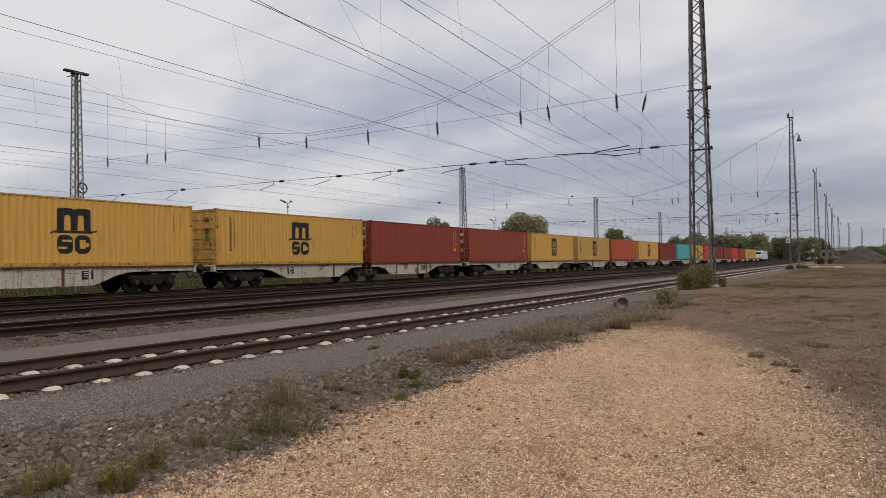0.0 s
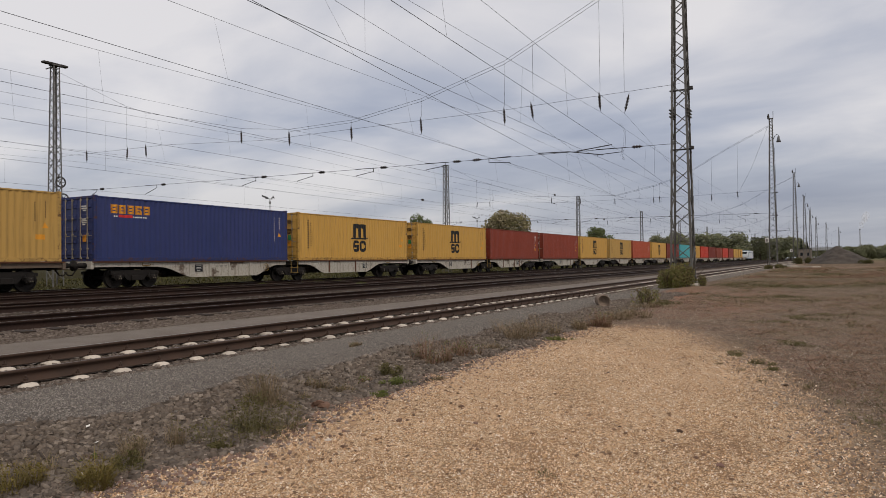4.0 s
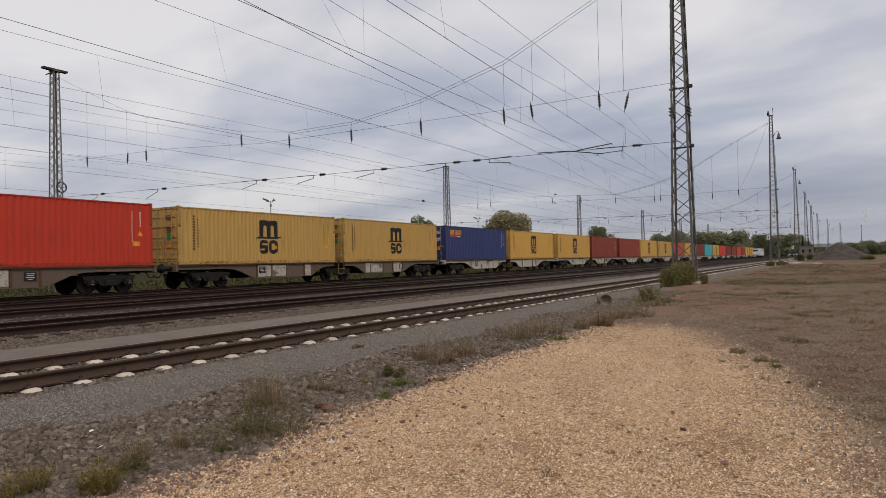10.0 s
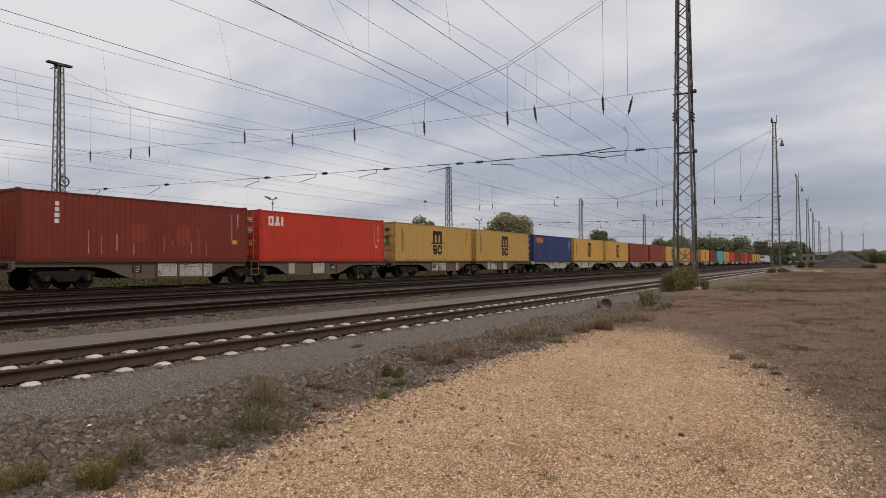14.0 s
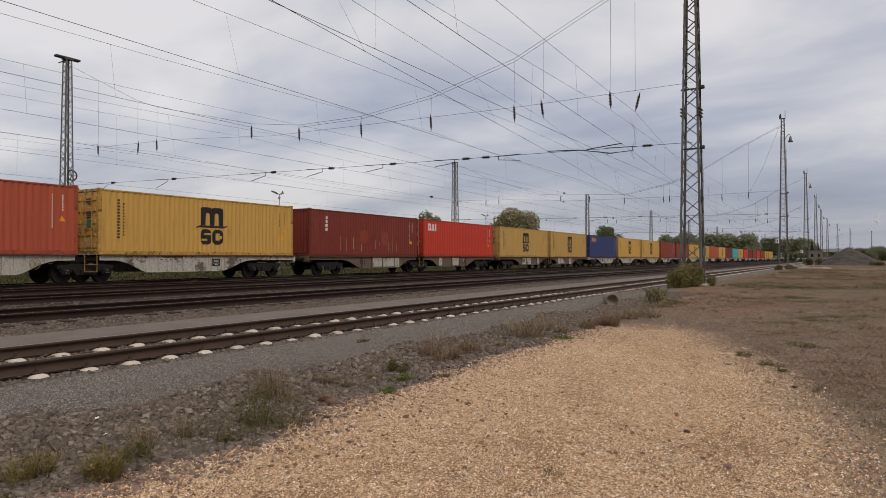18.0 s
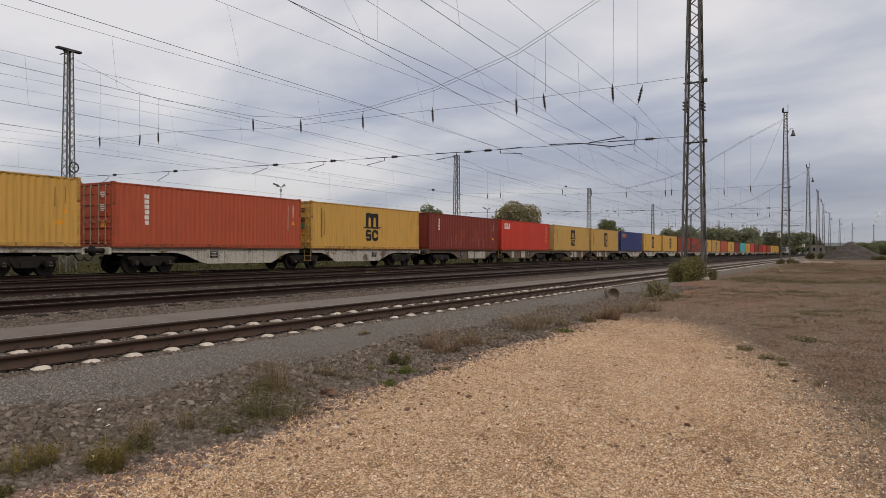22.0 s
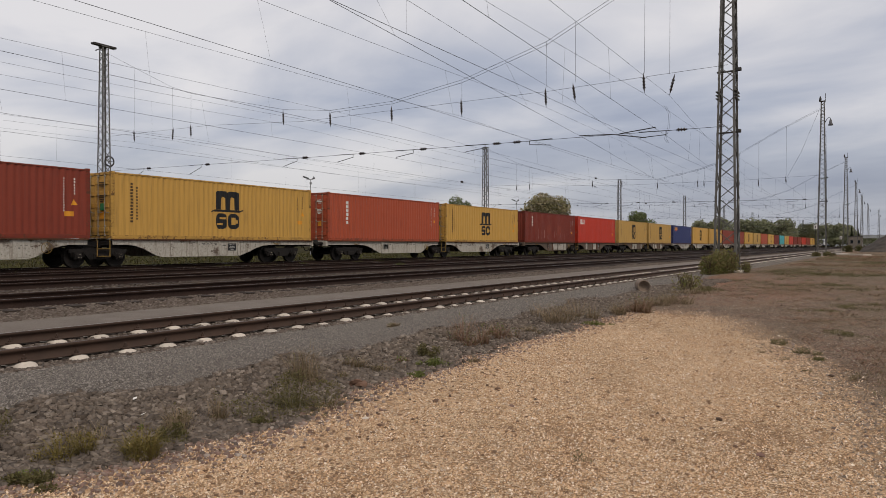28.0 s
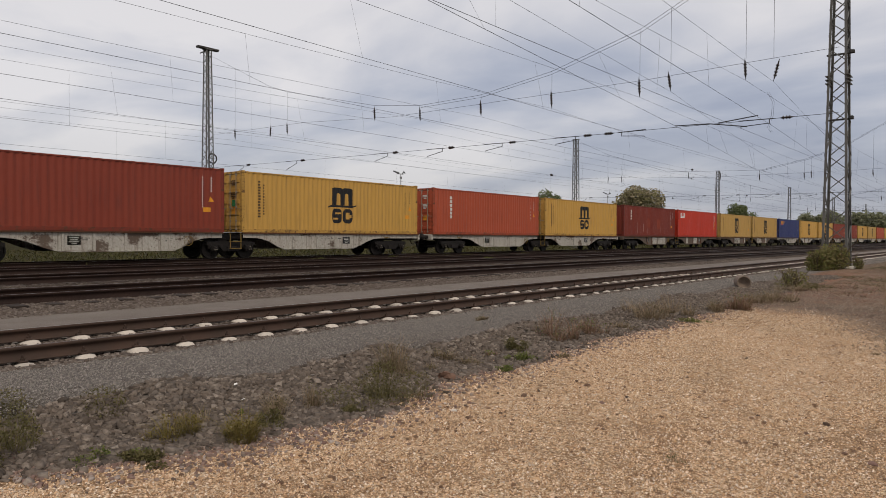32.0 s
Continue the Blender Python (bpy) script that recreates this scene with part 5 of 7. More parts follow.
def sag_line(p0, p1, sag, n=8):
    p0, p1 = Vector(p0), Vector(p1)
    return [p0.lerp(p1, k / n) - Vector((0, 0, 4 * sag * (k / n) * (1 - k / n))) for k in range(n + 1)]


# lines over the tracks: place across at the first, second and further mast rows, height of the carrying wire at a row, and how
# far the contact wire stands aside of it there; the first and third lines run slanting over the points
LINES = [((-5.80, -8.25, -12.34), 7.83, (0.75, -0.05, 0.1)), ((-9.40, -9.40, -9.42), 8.05, (0.4, -0.2, 0.0)), ((-6.50, -12.8, -18.46), 8.0, (1.15, 0.9, -0.5)),
         ((-14.35, -14.35, -14.46), 7.92, (0.95, 0.28, 0.0)), ((-19.3, -19.3, -19.2), 7.94, (0.3, 0.25, 0.1)), ((-24.0, -24.0, -24.1), 8.0, (0.1, 0.3, 0.1)),
         ((-28.7, -28.7, -28.7), 8.35, (0.6, 0.6, 0.2)), ((-32.7, -32.7, -32.7), 8.75, (0.1, 0.0, 0.1)), ((-41.9, -41.9, -41.9), 8.55, (0.1, -0.1, 0.1)),
         ((-44.0, -44.0, -44.0), 8.55, None), ((-48.6, -48.6, -48.6), 8.75, (0.1, -0.1, 0.1))]
CONTACT_Z = 5.95
LEFT_X = {32.3: -52.6, 88.8: -49.0}
FAR_SPAN_PTS = ((-44.0, 12.6), (-35.7, 9.83), (-32.5, 9.6), (-24.1, 9.3), (-19.1, 10.3), (-15.1, 11.6), (-10.5, 14.2))
SPAN_PTS = ((-48.8, 14.6), (-44.1, 12.5), (-41.9, 11.75), (-32.6, 9.65), (-28.7, 9.2), (-24.0, 9.25), (-19.3, 9.9), (-14.35, 11.2), (-9.4, 13.5))


def headspan(y, row):
    """Wires hung across all the tracks between two masts, with all that hangs on them."""
    b = bend(y)
    lx = LEFT_X.get(y, -48.4)
    top_r, top_l = 16.4, 16.2 if y < 50 else 14.9
    h = thing("headspan", "cross-span wires with insulators hung over the tracks", "overhead wire", "cross-spans over the tracks", Matrix.Translation((b, y, 0)))
    r = 0.011 if y < 60 else 0.014
    pts = [(lx + 0.3, 0, top_l)] + [(x, 0, z) for x, z in (SPAN_PTS if row == 1 else FAR_SPAN_PTS) if x > lx + 2] + [(MAST_X - 0.3, 0, top_r)]
    for side, ends in ((-1, pts), (1, [q for q in pts if q[0] > -29])):
        part("span_wire", Build().tube([(x, 0.05 * side, z - 0.06 - 0.06 * side) for x, _, z in ends], r * 0.85, 5), WIRE, h)
    up = [(lx, 0, 9.5), (-40, 0, 9.3), (-31, 0, 8.75), (-14.3, 0, 8.72), (MAST_X, 0, 8.9)]
    part("upper_cross_wire", Build().tube(up, r * 0.75, 5), WIRE, h)
    low = [(lx, 0, 6.75), (-34, 0, 6.48), (-20, 0, 6.33), (MAST_X, 0, 6.22)]
    part("lower_cross_wire", Build().tube(low, r, 5), WIRE, h)

    def at(points, x):
        for (a, _, za), (c, _, zc) in zip(points, points[1:]):
            if a <= x <= c:
                return za + (zc - za) * (x - a) / (c - a)
        return points[-1][2]

    for xs, zm, aside in LINES:
        x = xs[min(row, 2)]
        if x < lx or (row > 2 and xs[0] == -6.50):
            continue
        zt = at(pts, x)
        hz = min(zm + 0.98, zt - 0.05)
        if zt - hz > 0.2:
            part("hanger", Build().tube([(x, 0, zt), (x, 0, hz)], r * 0.7, 4), WIRE, h)
        q = part("insulator", INS, INSUL, h, smooth=True)
        q.location = (x, 0, hz - 0.95)
        lean = {-8.25: 14, -44.0: 6, -12.8: -8}.get(x, -3)
        q.rotation_euler = (0, radians(lean), 0)
        if aside is None or xs[0] in (-5.80, -6.50):
            continue
        xc = x + aside[min(row, 2)]
        flip = -1 if xs[0] == -14.35 else 1        # the side from which the steady arm reaches the contact wire
        zl = at(low, xc + 1.2 * flip)
        arm = Build().tube([(xc + 1.4 * flip, 0, zl), (xc - 0.05 * flip, 0, zl + 0.03)], 0.020, 6)
        arm.tube([(xc + 1.2 * flip, 0, zl + 0.02), (xc + 1.2 * flip, 0, zl - 0.2)], 0.018, 6)
        arm.tube([(xc + 1.2 * flip, 0, zl - 0.18), (xc + 0.03 * flip, 0, CONTACT_Z + 0.06), (xc, 0, CONTACT_Z)], 0.018, 6)
        part("registration_arm", arm, MAST_DARK, h)
        q = part("insulator", INS_LONG, INSUL, h, smooth=True)
        q.location = (xc + 1.9 * flip - 0.31, 0, at(low, xc + 1.9 * flip))
        q.rotation_euler = (0, radians(90), 0)
    if row == 1:                                     # the long arms over the points, and a jumper hung between two wires
        rods = Build().tube([(-12.54, -0.1, 6.33), (-10.95, -0.1, 6.27), (-9.29, -0.1, 5.98)], 0.024, 6)
        rods.tube([(-10.53, -0.12, 6.26), (-8.84, -0.12, 6.42)], 0.024, 6)
        part("registration_arm", rods, MAST_DARK, h)
        for dx in (0.0, 0.07):
            part("jumper", Build().tube([(-8.1 + dx, -1.5, 7.1), (-7.9 + dx, -1.5, 6.7), (-7.93 + dx, -1.5, 6.15), (-8.08 + dx, -1.5, 5.65), (-7.95 + dx, -1.5, 5.45)], 0.005, 5), WIRE, h)
    elif row == 2:
        part("feeder", Build().tube([(MAST_X - 0.3, 0, 16.4), (-7.9, 0, 11.6), (-9.3, 0, 8.9)], r * 0.7, 4), WIRE, h)
    return h


for k, y in enumerate(ROWS_Y):
    b = bend(y)
    fine = k in (1, 2)
    lx = LEFT_X.get(y, -48.4)
    if k > 0:
        right = lattice_mast(MAST_X + b, y, 17.4, 0.98, 0.38, 0.09 + 0.01 * min(k - 1, 4), fine, "tall grey weathered steel lattice mast beside the track", -0.22)
        for z in (6.1, 8.75):
            part("bracket", Build().box((0.1, -0.3, z), (1.0, 0.07, 0.07), bevel=0.01).box((0.52, -0.3, z + 0.05), (0.16, 0.16, 0.14), bevel=0.02), MAST_DARK, right)
        for z in (7.9, 7.75, 7.6):
            for sx in (-0.36, 0.36):
                part("clamp_band", Build().box((sx, 0, z), (0.13, 0.86, 0.035)), MAST_STEEL, right)
        part("pipe_line", Build().tube([(0.46, -0.2, 0.3), (0.42, -0.2, 9.0), (0.34, -0.2, 14.0)], 0.022, 6), MAST_DARK, right)
        if k >= 2:                         # bell lamp on a bent arm, and fittings at the top
            lamp = Build().tube([(0.22, 0, 15.0), (0.4, 0, 15.35), (0.6, 0, 15.55), (0.74, 0, 15.5), (0.78, 0, 15.3)], 0.03, 6)
            arm = part("lamp_arm", lamp, MAST_DARK, right)
            part("lamp_shade", Build().lathe([(0.05, 15.33), (0.12, 15.25), (0.14, 14.98), (0.27, 14.66), (0.25, 14.64), (0.09, 14.8)], 14, Matrix.Translation((0.78, 0, 0))), LAMP_CASE, arm, smooth=True)
            part("top_fitting", Build().lathe([(0.10, 17.4), (0.13, 17.7), (0.05, 18.0)], 8, Matrix.Translation((-0.25, 0, 0))).tube([(0.25, 0, 17.3), (0.25, 0, 18.3)], 0.03, 5), MAST_DARK, right)
        tl = 16.95 if k == 1 else 15.4
        if k == 1:
            left = lattice_mast(lx + b, y, tl, 0.90, 0.50, 0.095, True, "tall steel lattice mast with a cross beam on top", -0.3, -0.66)
            part("cross_beam", Build().box((0, 0, tl + 0.12), (0.4, 1.95, 0.16), bevel=0.02).beam((0, -0.7, tl - 0.4), (0, 0, tl), 0.08), MAST_DARK, left)
            for z, dy in ((6.6, 0.7), (7.9, 0.45)):
                wheel = Build()
                for rr in (0.42, 0.36):
                    wheel.tube([(0.0, dy + rr * math.cos(a), z + rr * math.sin(a)) for a in (2 * math.pi * j / 16 for j in range(17))], 0.03, 5)
                for j in range(3):
                    a = math.pi * j / 3
                    wheel.beam((0, dy - 0.4 * math.cos(a), z - 0.4 * math.sin(a)), (0, dy + 0.4 * math.cos(a), z + 0.4 * math.sin(a)), 0.035)
                part("tension_wheel", wheel, MAST_DARK, left)
        else:
            left = lattice_mast(lx + b, y, tl, 0.95, 0.62, 0.11, fine, "steel lattice mast behind the freight tracks", -0.3, -0.66)
        headspan(y, k)

# wires along the tracks, from row to row
SECTION = insulator_mesh(0.5, 0.085, 2)
BREAKS = {(6, 1): ((47.0, False),), (5, 1): ((66.0, True), (83.0, False)), (7, 1): ((83.0, False), (89.5, True))}
for n_line, (xs, zm, aside) in enumerate(LINES):
    for k in range(len(ROWS_Y) - 3):
        if k > 1 and xs[0] == -6.50:
            break
        y0, y1 = ROWS_Y[k], ROWS_Y[k + 1]
        x0, x1 = xs[min(k, 2)], xs[min(k + 1, 2)]
        r = 0.0054 if k < 2 else 0.009
        w = thing("catenary_wire", "overhead line of two wires joined by droppers" if aside else "single overhead feeder wire", "overhead wire", "overhead lines")
        sg = 0.42 if n_line not in (0, 1, 3) else 0.30
        a = Vector((x0 + bend(y0), y0, zm))
        c = Vector((x1 + bend(y1), y1, zm))
        part("carrying_wire", Build().tube(sag_line(a, c, sg, 10), r, 5), WIRE, w)
        if aside is None:
            continue
        a2 = Vector((x0 + bend(y0) + aside[min(k, 2)], y0, CONTACT_Z))
        c2 = Vector((x1 + bend(y1) + aside[min(k + 1, 2)], y1, CONTACT_Z))
        part("contact_wire", Build().tube(sag_line(a2, c2, 0.03, 6), r * 1.2, 5), WIRE, w)
        for y, upper in BREAKS.get((n_line, k), ()):
            u = (y - y0) / (y1 - y0)
            q = part("section_insulator", SECTION, INSUL, w, "dark insulator set in the wire", True)
            q.location = (a.lerp(c, u) - Vector((0, 0, 4 * sg * u * (1 - u)))) if upper else a2.lerp(c2, u)
            q.rotation_euler = (radians(-90), 0, 0)
        if k < 4:
            n = 6
            for j in range(1, n):
                u = j / n
                top = a.lerp(c, u) - Vector((0, 0, 4 * sg * u * (1 - u)))
                part("dropper", Build().tube([top, a2.lerp(c2, u) - Vector((0, 0, 0.03))], r * 0.55, 4), WIRE, w)

# ---- loose stones ----
ICO = np.array([(0, 1, 1.618), (0, -1, 1.618), (0, 1, -1.618), (0, -1, -1.618), (1, 1.618, 0), (-1, 1.618, 0), (1, -1.618, 0), (-1, -1.618, 0), (1.618, 0, 1), (-1.618, 0, 1), (1.618, 0, -1), (-1.618, 0, -1)]) / 1.9
ICO_F = np.array([f for f in ((0, 1, 8), (0, 8, 4), (0, 4, 5), (0, 5, 9), (0, 9, 1), (1, 6, 8), (8, 6, 10), (8, 10, 4), (4, 10, 2), (4, 2, 5), (5, 2, 11), (5, 11, 9), (9, 11, 7), (9, 7, 1), (1, 7, 6), (3, 6, 7), (3, 10, 6), (3, 2, 10), (3, 11, 2), (3, 7, 11))])
CUB = np.array([(-1, -1, -1), (1, -1, -1), (1, 1, -1), (-1, 1, -1), (-1, -1, 1), (1, -1, 1), (1, 1, 1), (-1, 1, 1)]) * 0.72
CUB_F = np.array([(4, 5, 6), (4, 6, 7), (0, 1, 5), (0, 5, 4), (1, 2, 6), (1, 6, 5), (2, 3, 7), (2, 7, 6), (3, 0, 4), (3, 4, 7)])
OCT = np.array([(1, 0, -0.25), (-1, 0, -0.25), (0, 1, -0.25), (0, -1, -0.25), (0, 0, 0.95)], float)
OCT_F = np.array([(0, 2, 4), (2, 1, 4), (1, 3, 4), (3, 0, 4)])     # the hidden lower half is left off


def scatter(name, xy, size, material, shape, label, sink=0.25, flat=0.6, lift=0.0, rough=1.0):
    """Stones laid on the ground at xy, as one mesh."""
    base, tri = shape
    n = len(xy)
    rnd = np.random.RandomState(len(name) * 7 + n)
    z = np.array([ground_z(px, py) for px, py in xy])
    s = size[0] + (size[1] - size[0]) * rnd.rand(n, 1) ** 1.4
    ax = s * np.stack([0.7 + 0.6 * rough ** 1.5 * rnd.rand(n), 0.7 + 0.6 * rnd.rand(n), flat * (0.7 + 0.6 * rnd.rand(n))], 1)
    v = base[None] * ax[:, None] * (0.66 + 0.68 * rnd.rand(n, len(base), 1))
    a, tilt = rnd.rand(n) * 6.283, (rnd.rand(n) - 0.5) * 0.9 * rough
    ca, sa, ct, stt = np.cos(a)[:, None], np.sin(a)[:, None], np.cos(tilt)[:, None], np.sin(tilt)[:, None]
    x1, z1 = v[..., 0] * ct + v[..., 2] * stt, -v[..., 0] * stt + v[..., 2] * ct
    x2, y2 = x1 * ca - v[..., 1] * sa, x1 * sa + v[..., 1] * ca
    out = np.stack([x2 + xy[:, :1], y2 + xy[:, 1:2], z1 + z[:, None] + lift + ax[:, 2:3] * (1 - 2 * sink) * 0.6], -1)
    f = (tri[None] + (np.arange(n) * len(base))[:, None, None]).reshape(-1, 3)
    ob = new(name, raw_mesh(name, out.reshape(-1, 3), f, material))
    return tagged(ob, label, "stones", kind="stuff")


rs = np.random.RandomState(11)


def strip(n, x0, x1, y0, y1, power=1.6):
    """Points in a strip, denser near the start."""
    return np.stack([x0 + (x1 - x0) * rs.rand(n), y0 + (y1 - y0) * rs.rand(n) ** power], 1)


def shore(y):
    """How far the broken stones reach out over the gravel."""
    return 0.36 * np.exp(-(0.77 * (y - 3.6)) ** 2) - 0.40 * np.clip((2.4 - y) / 0.7, 0, 1)


def ahead(p, near=3.7):
    """The ground nearer than this lies under the line of sight, and behind it nothing is seen."""
    az = np.degrees(np.arctan2(-p[:, 0], p[:, 1]))
    return p[(np.hypot(p[:, 0], p[:, 1]) > near) & (az < 75) & (az > -8)]


p = ahead(strip(90000, -6.1, -4.1, 0.6, 26.0))
wob = np.array([0.35 * noise.noise((0.0, y * 0.5, 7.0)) + 0.15 * noise.noise((x * 3, y * 2.0, 1.0)) for x, y in p])
near = shore(p[:, 1])
p = p[(p[:, 0] < -4.66 + wob + near - 0.07 * np.log(rs.rand(len(p)) + 0.01)) & (p[:, 0] > -5.72 + wob)]
scatter("broken_stone", p[rs.rand(len(p)) < 0.9], (0.010, 0.033), GREY_STONE, (CUB, CUB_F), "grey broken stones on the shoulder of the track bed", 0.10, 0.66, 0.0, 1.6)
p = ahead(strip(40000, -10.3, -7.55, 0.6, 45.0, 1.5))
u = np.abs(p[:, 0] - TRACKS[0])
on_sleeper = (np.abs((p[:, 1] - SLEEPER_Y + SLEEPER_STEP / 2) % SLEEPER_STEP - SLEEPER_STEP / 2) < 0.135) & (np.abs(u - 0.75) < 0.29)
keep = (np.abs(u - 0.75) > 0.10) & ~on_sleeper
scatter("track_ballast", p[keep], (0.011, 0.030), BALLAST_STONE, (CUB, CUB_F), "brown ballast stones between the sleepers", lift=0.0)
p = ahead(strip(30000, -13.25, -11.75, 2.0, 48.0, 1.4))
scatter("track_ballast", p, (0.010, 0.028), BALLAST_STONE, (CUB, CUB_F), "brown ballast stones along the second track")
p = strip(56000, -27.6, -13.3, 5.0, 66.0, 1.35)
u = np.min([np.abs(np.abs(p[:, 0] - q) - 0.75) for q in TRACKS], axis=0)
p = p[u > 0.09]
scatter("track_ballast", p, (0.018, 0.045), DARK_BALLAST, (OCT, OCT_F), "brown ballast stones between the dark tracks")
p = ahead(strip(120000, -7.85, -5.2, 0.6, 26.0))
p = p[(p[:, 0] > -7.55) | (rs.rand(len(p)) < 0.4)]
scatter("fine_grit", p, (0.006, 0.014), GRIT, (OCT, OCT_F), "fine grey grit beside the rails", 0.4, 0.8)


def gravel(n, size, far, power, name, label):
    p = ahead(strip(n, -5.4, 2.4, 1.2, far, power))
    bare = np.array([noise.noise((x * 0.9, y * 0.6, 2.0)) + 0.5 * noise.noise((x * 2.6, y * 2.0, 9.0)) for x, y in p])
    p = p[rs.rand(len(p)) < np.clip(0.95 - 0.8 * bare, 0.25, 1.0)]
    p = p[p[:, 1] + 0.3 * (p[:, 0] + 3.2) ** 2 * (p[:, 1] > 10) < 14.5 + 0.9 * (rs.rand(len(p)) - 0.5) - 0.2 * np.log(rs.rand(len(p)) + 0.02)]
    e = 0.62 - 0.0156 * p[:, 1] ** 2 - p[:, 0] + 1.0 * (rs.rand(len(p)) - 0.5) + 0.05 * np.log(rs.rand(len(p)) + 0.02)
    p = p[(e > -0.05) & (p[:, 0] > -4.86 + shore(p[:, 1]) + 0.45 * (rs.rand(len(p)) - 0.5) + 0.18 * np.log(rs.rand(len(p)) + 0.01))]
    scatter(name, p, size, PEBBLE, (OCT, OCT_F), label, 0.36, 0.85)


gravel(300000, (0.0035, 0.0105), 11.5, 1.15, "tan_gravel", "tan quartz gravel spread over the ground")
gravel(120000, (0.0055, 0.0135), 18.5, 0.85, "tan_gravel", "tan quartz gravel spread over the ground")
# pinkish and brown stones mixed in where the gravel meets the broken stones
p = ahead(strip(42000, -5.3, -3.2, 1.6, 22.0, 1.3))
off = p[:, 0] + 4.8 - shore(p[:, 1])
p = p[rs.rand(len(p)) < np.exp(-((off - 0.18) / 0.36) ** 2)]
scatter("border_stones", p, (0.005, 0.019), BORDER_STONE, (CUB, CUB_F), "pinkish and grey stones along the gravel's edge", 0.2, 0.6, 0.004)
p = ahead(strip(5200, -4.9, 1.2, 2.3, 18.0, 1.3))
bare = np.array([noise.noise((x * 0.7, y * 0.5, 12.0)) for x, y in p])
p = p[(p[:, 0] < 0.4 - 0.0156 * p[:, 1] ** 2) & (p[:, 1] < 14.5) & (rs.rand(len(p)) < 0.25 + 1.6 * np.clip(bare, 0, 1))]
scatter("brown_stones", p, (0.005, 0.019), BROWN_STONE, (CUB, CUB_F), "brown stones strewn over tan gravel")
p = ahead(strip(150000, -4.2, 4.5, 3.0, 30.0, 1.3))
e = 0.62 - 0.0156 * p[:, 1] ** 2 - p[:, 0] + 0.8 * (rs.rand(len(p)) - 0.5)
p = p[(e < 0.2) | (p[:, 1] > 14.4)]
scatter("soil_pebbles", p, (0.005, 0.0155), SOIL_STONE, (OCT, OCT_F), "small grey stones lying on brown soil", 0.32, 0.85)


p = ahead(strip(9000, -4.2, 4.0, 3.0, 26.0, 1.2))
e = 0.62 - 0.0156 * p[:, 1] ** 2 - p[:, 0]
drift = np.array([noise.noise((x * 0.8, y * 0.5, 21.0)) for x, y in p])
p = p[(e < 0.3) & (rs.rand(len(p)) < 0.35 + 1.5 * drift)]
scatter("soil_stones", p, (0.007, 0.022), BORDER_STONE, (CUB, CUB_F), "scattered pinkish grey stones on brown soil", 0.25, 0.6)

# ---- plants ----


def blades(n, height, spread, rnd, width=0.006, lean=0.5, flop=0.35):
    """Bent grass blades as thin three-sided strips."""
    v, f = [], []
    for _ in range(n):
        a, r = rnd.random() * 6.283, spread * math.sqrt(rnd.random()) * 0.6
        x, y = r * math.cos(a), r * math.sin(a)
        h = height * (0.22 + 0.85 * rnd.random() ** 1.6)
        la, ll = a + rnd.uniform(-1.0, 1.0), lean * rnd.uniform(0.3, 1.5) * h + spread * 0.3
        dx, dy = math.cos(la) * ll, math.sin(la) * ll
        wx, wy = -math.sin(la + rnd.uniform(-1, 1)) * width, math.cos(la) * width
        o = len(v)
        mz = h * 0.6
        v += [(x - wx, y - wy, 0), (x + wx, y + wy, 0), (x + dx * 0.4 - wx * 0.8, y + dy * 0.4 - wy * 0.8, mz), (x + dx * 0.4 + wx * 0.8, y + dy * 0.4 + wy * 0.8, mz), (x + dx, y + dy, h * (1 - flop * rnd.random()))]
        f += [(o, o + 1, o + 3), (o, o + 3, o + 2), (o + 2, o + 3, o + 4)]
    return v, f


def leaves(n, radius, height, rnd, size=0.02, hollow=0.3):
    """Small leaves spread through a rounded clump."""
    v, f = [], []
    for _ in range(n):
        a, u = rnd.random() * 6.283, rnd.random()
        z = height * (rnd.random() ** 0.8)
        r = radius * math.sqrt(max(0.0, 1 - (z / height - 0.3) ** 2 * 1.3)) * (hollow + (1 - hollow) * math.sqrt(u))
        r *= 0.75 + 0.5 * noise.noise((math.cos(a) * 2, math.sin(a) * 2, z * 4 + radius * 9))
        p = Vector((r * math.cos(a), r * math.sin(a), z))
        d = Vector((rnd.gauss(0, 1), rnd.gauss(0, 1), rnd.gauss(0.3, 0.8))).normalized()
        q = d.orthogonal().normalized()
        s = size * rnd.uniform(0.6, 1.4)
        o = len(v)
        v += [p, p + d * s + q * s * 0.45, p + d * s * 2, p + d * s - q * s * 0.45]
        f += [(o, o + 1, o + 2), (o, o + 2, o + 3)]
    return v, f


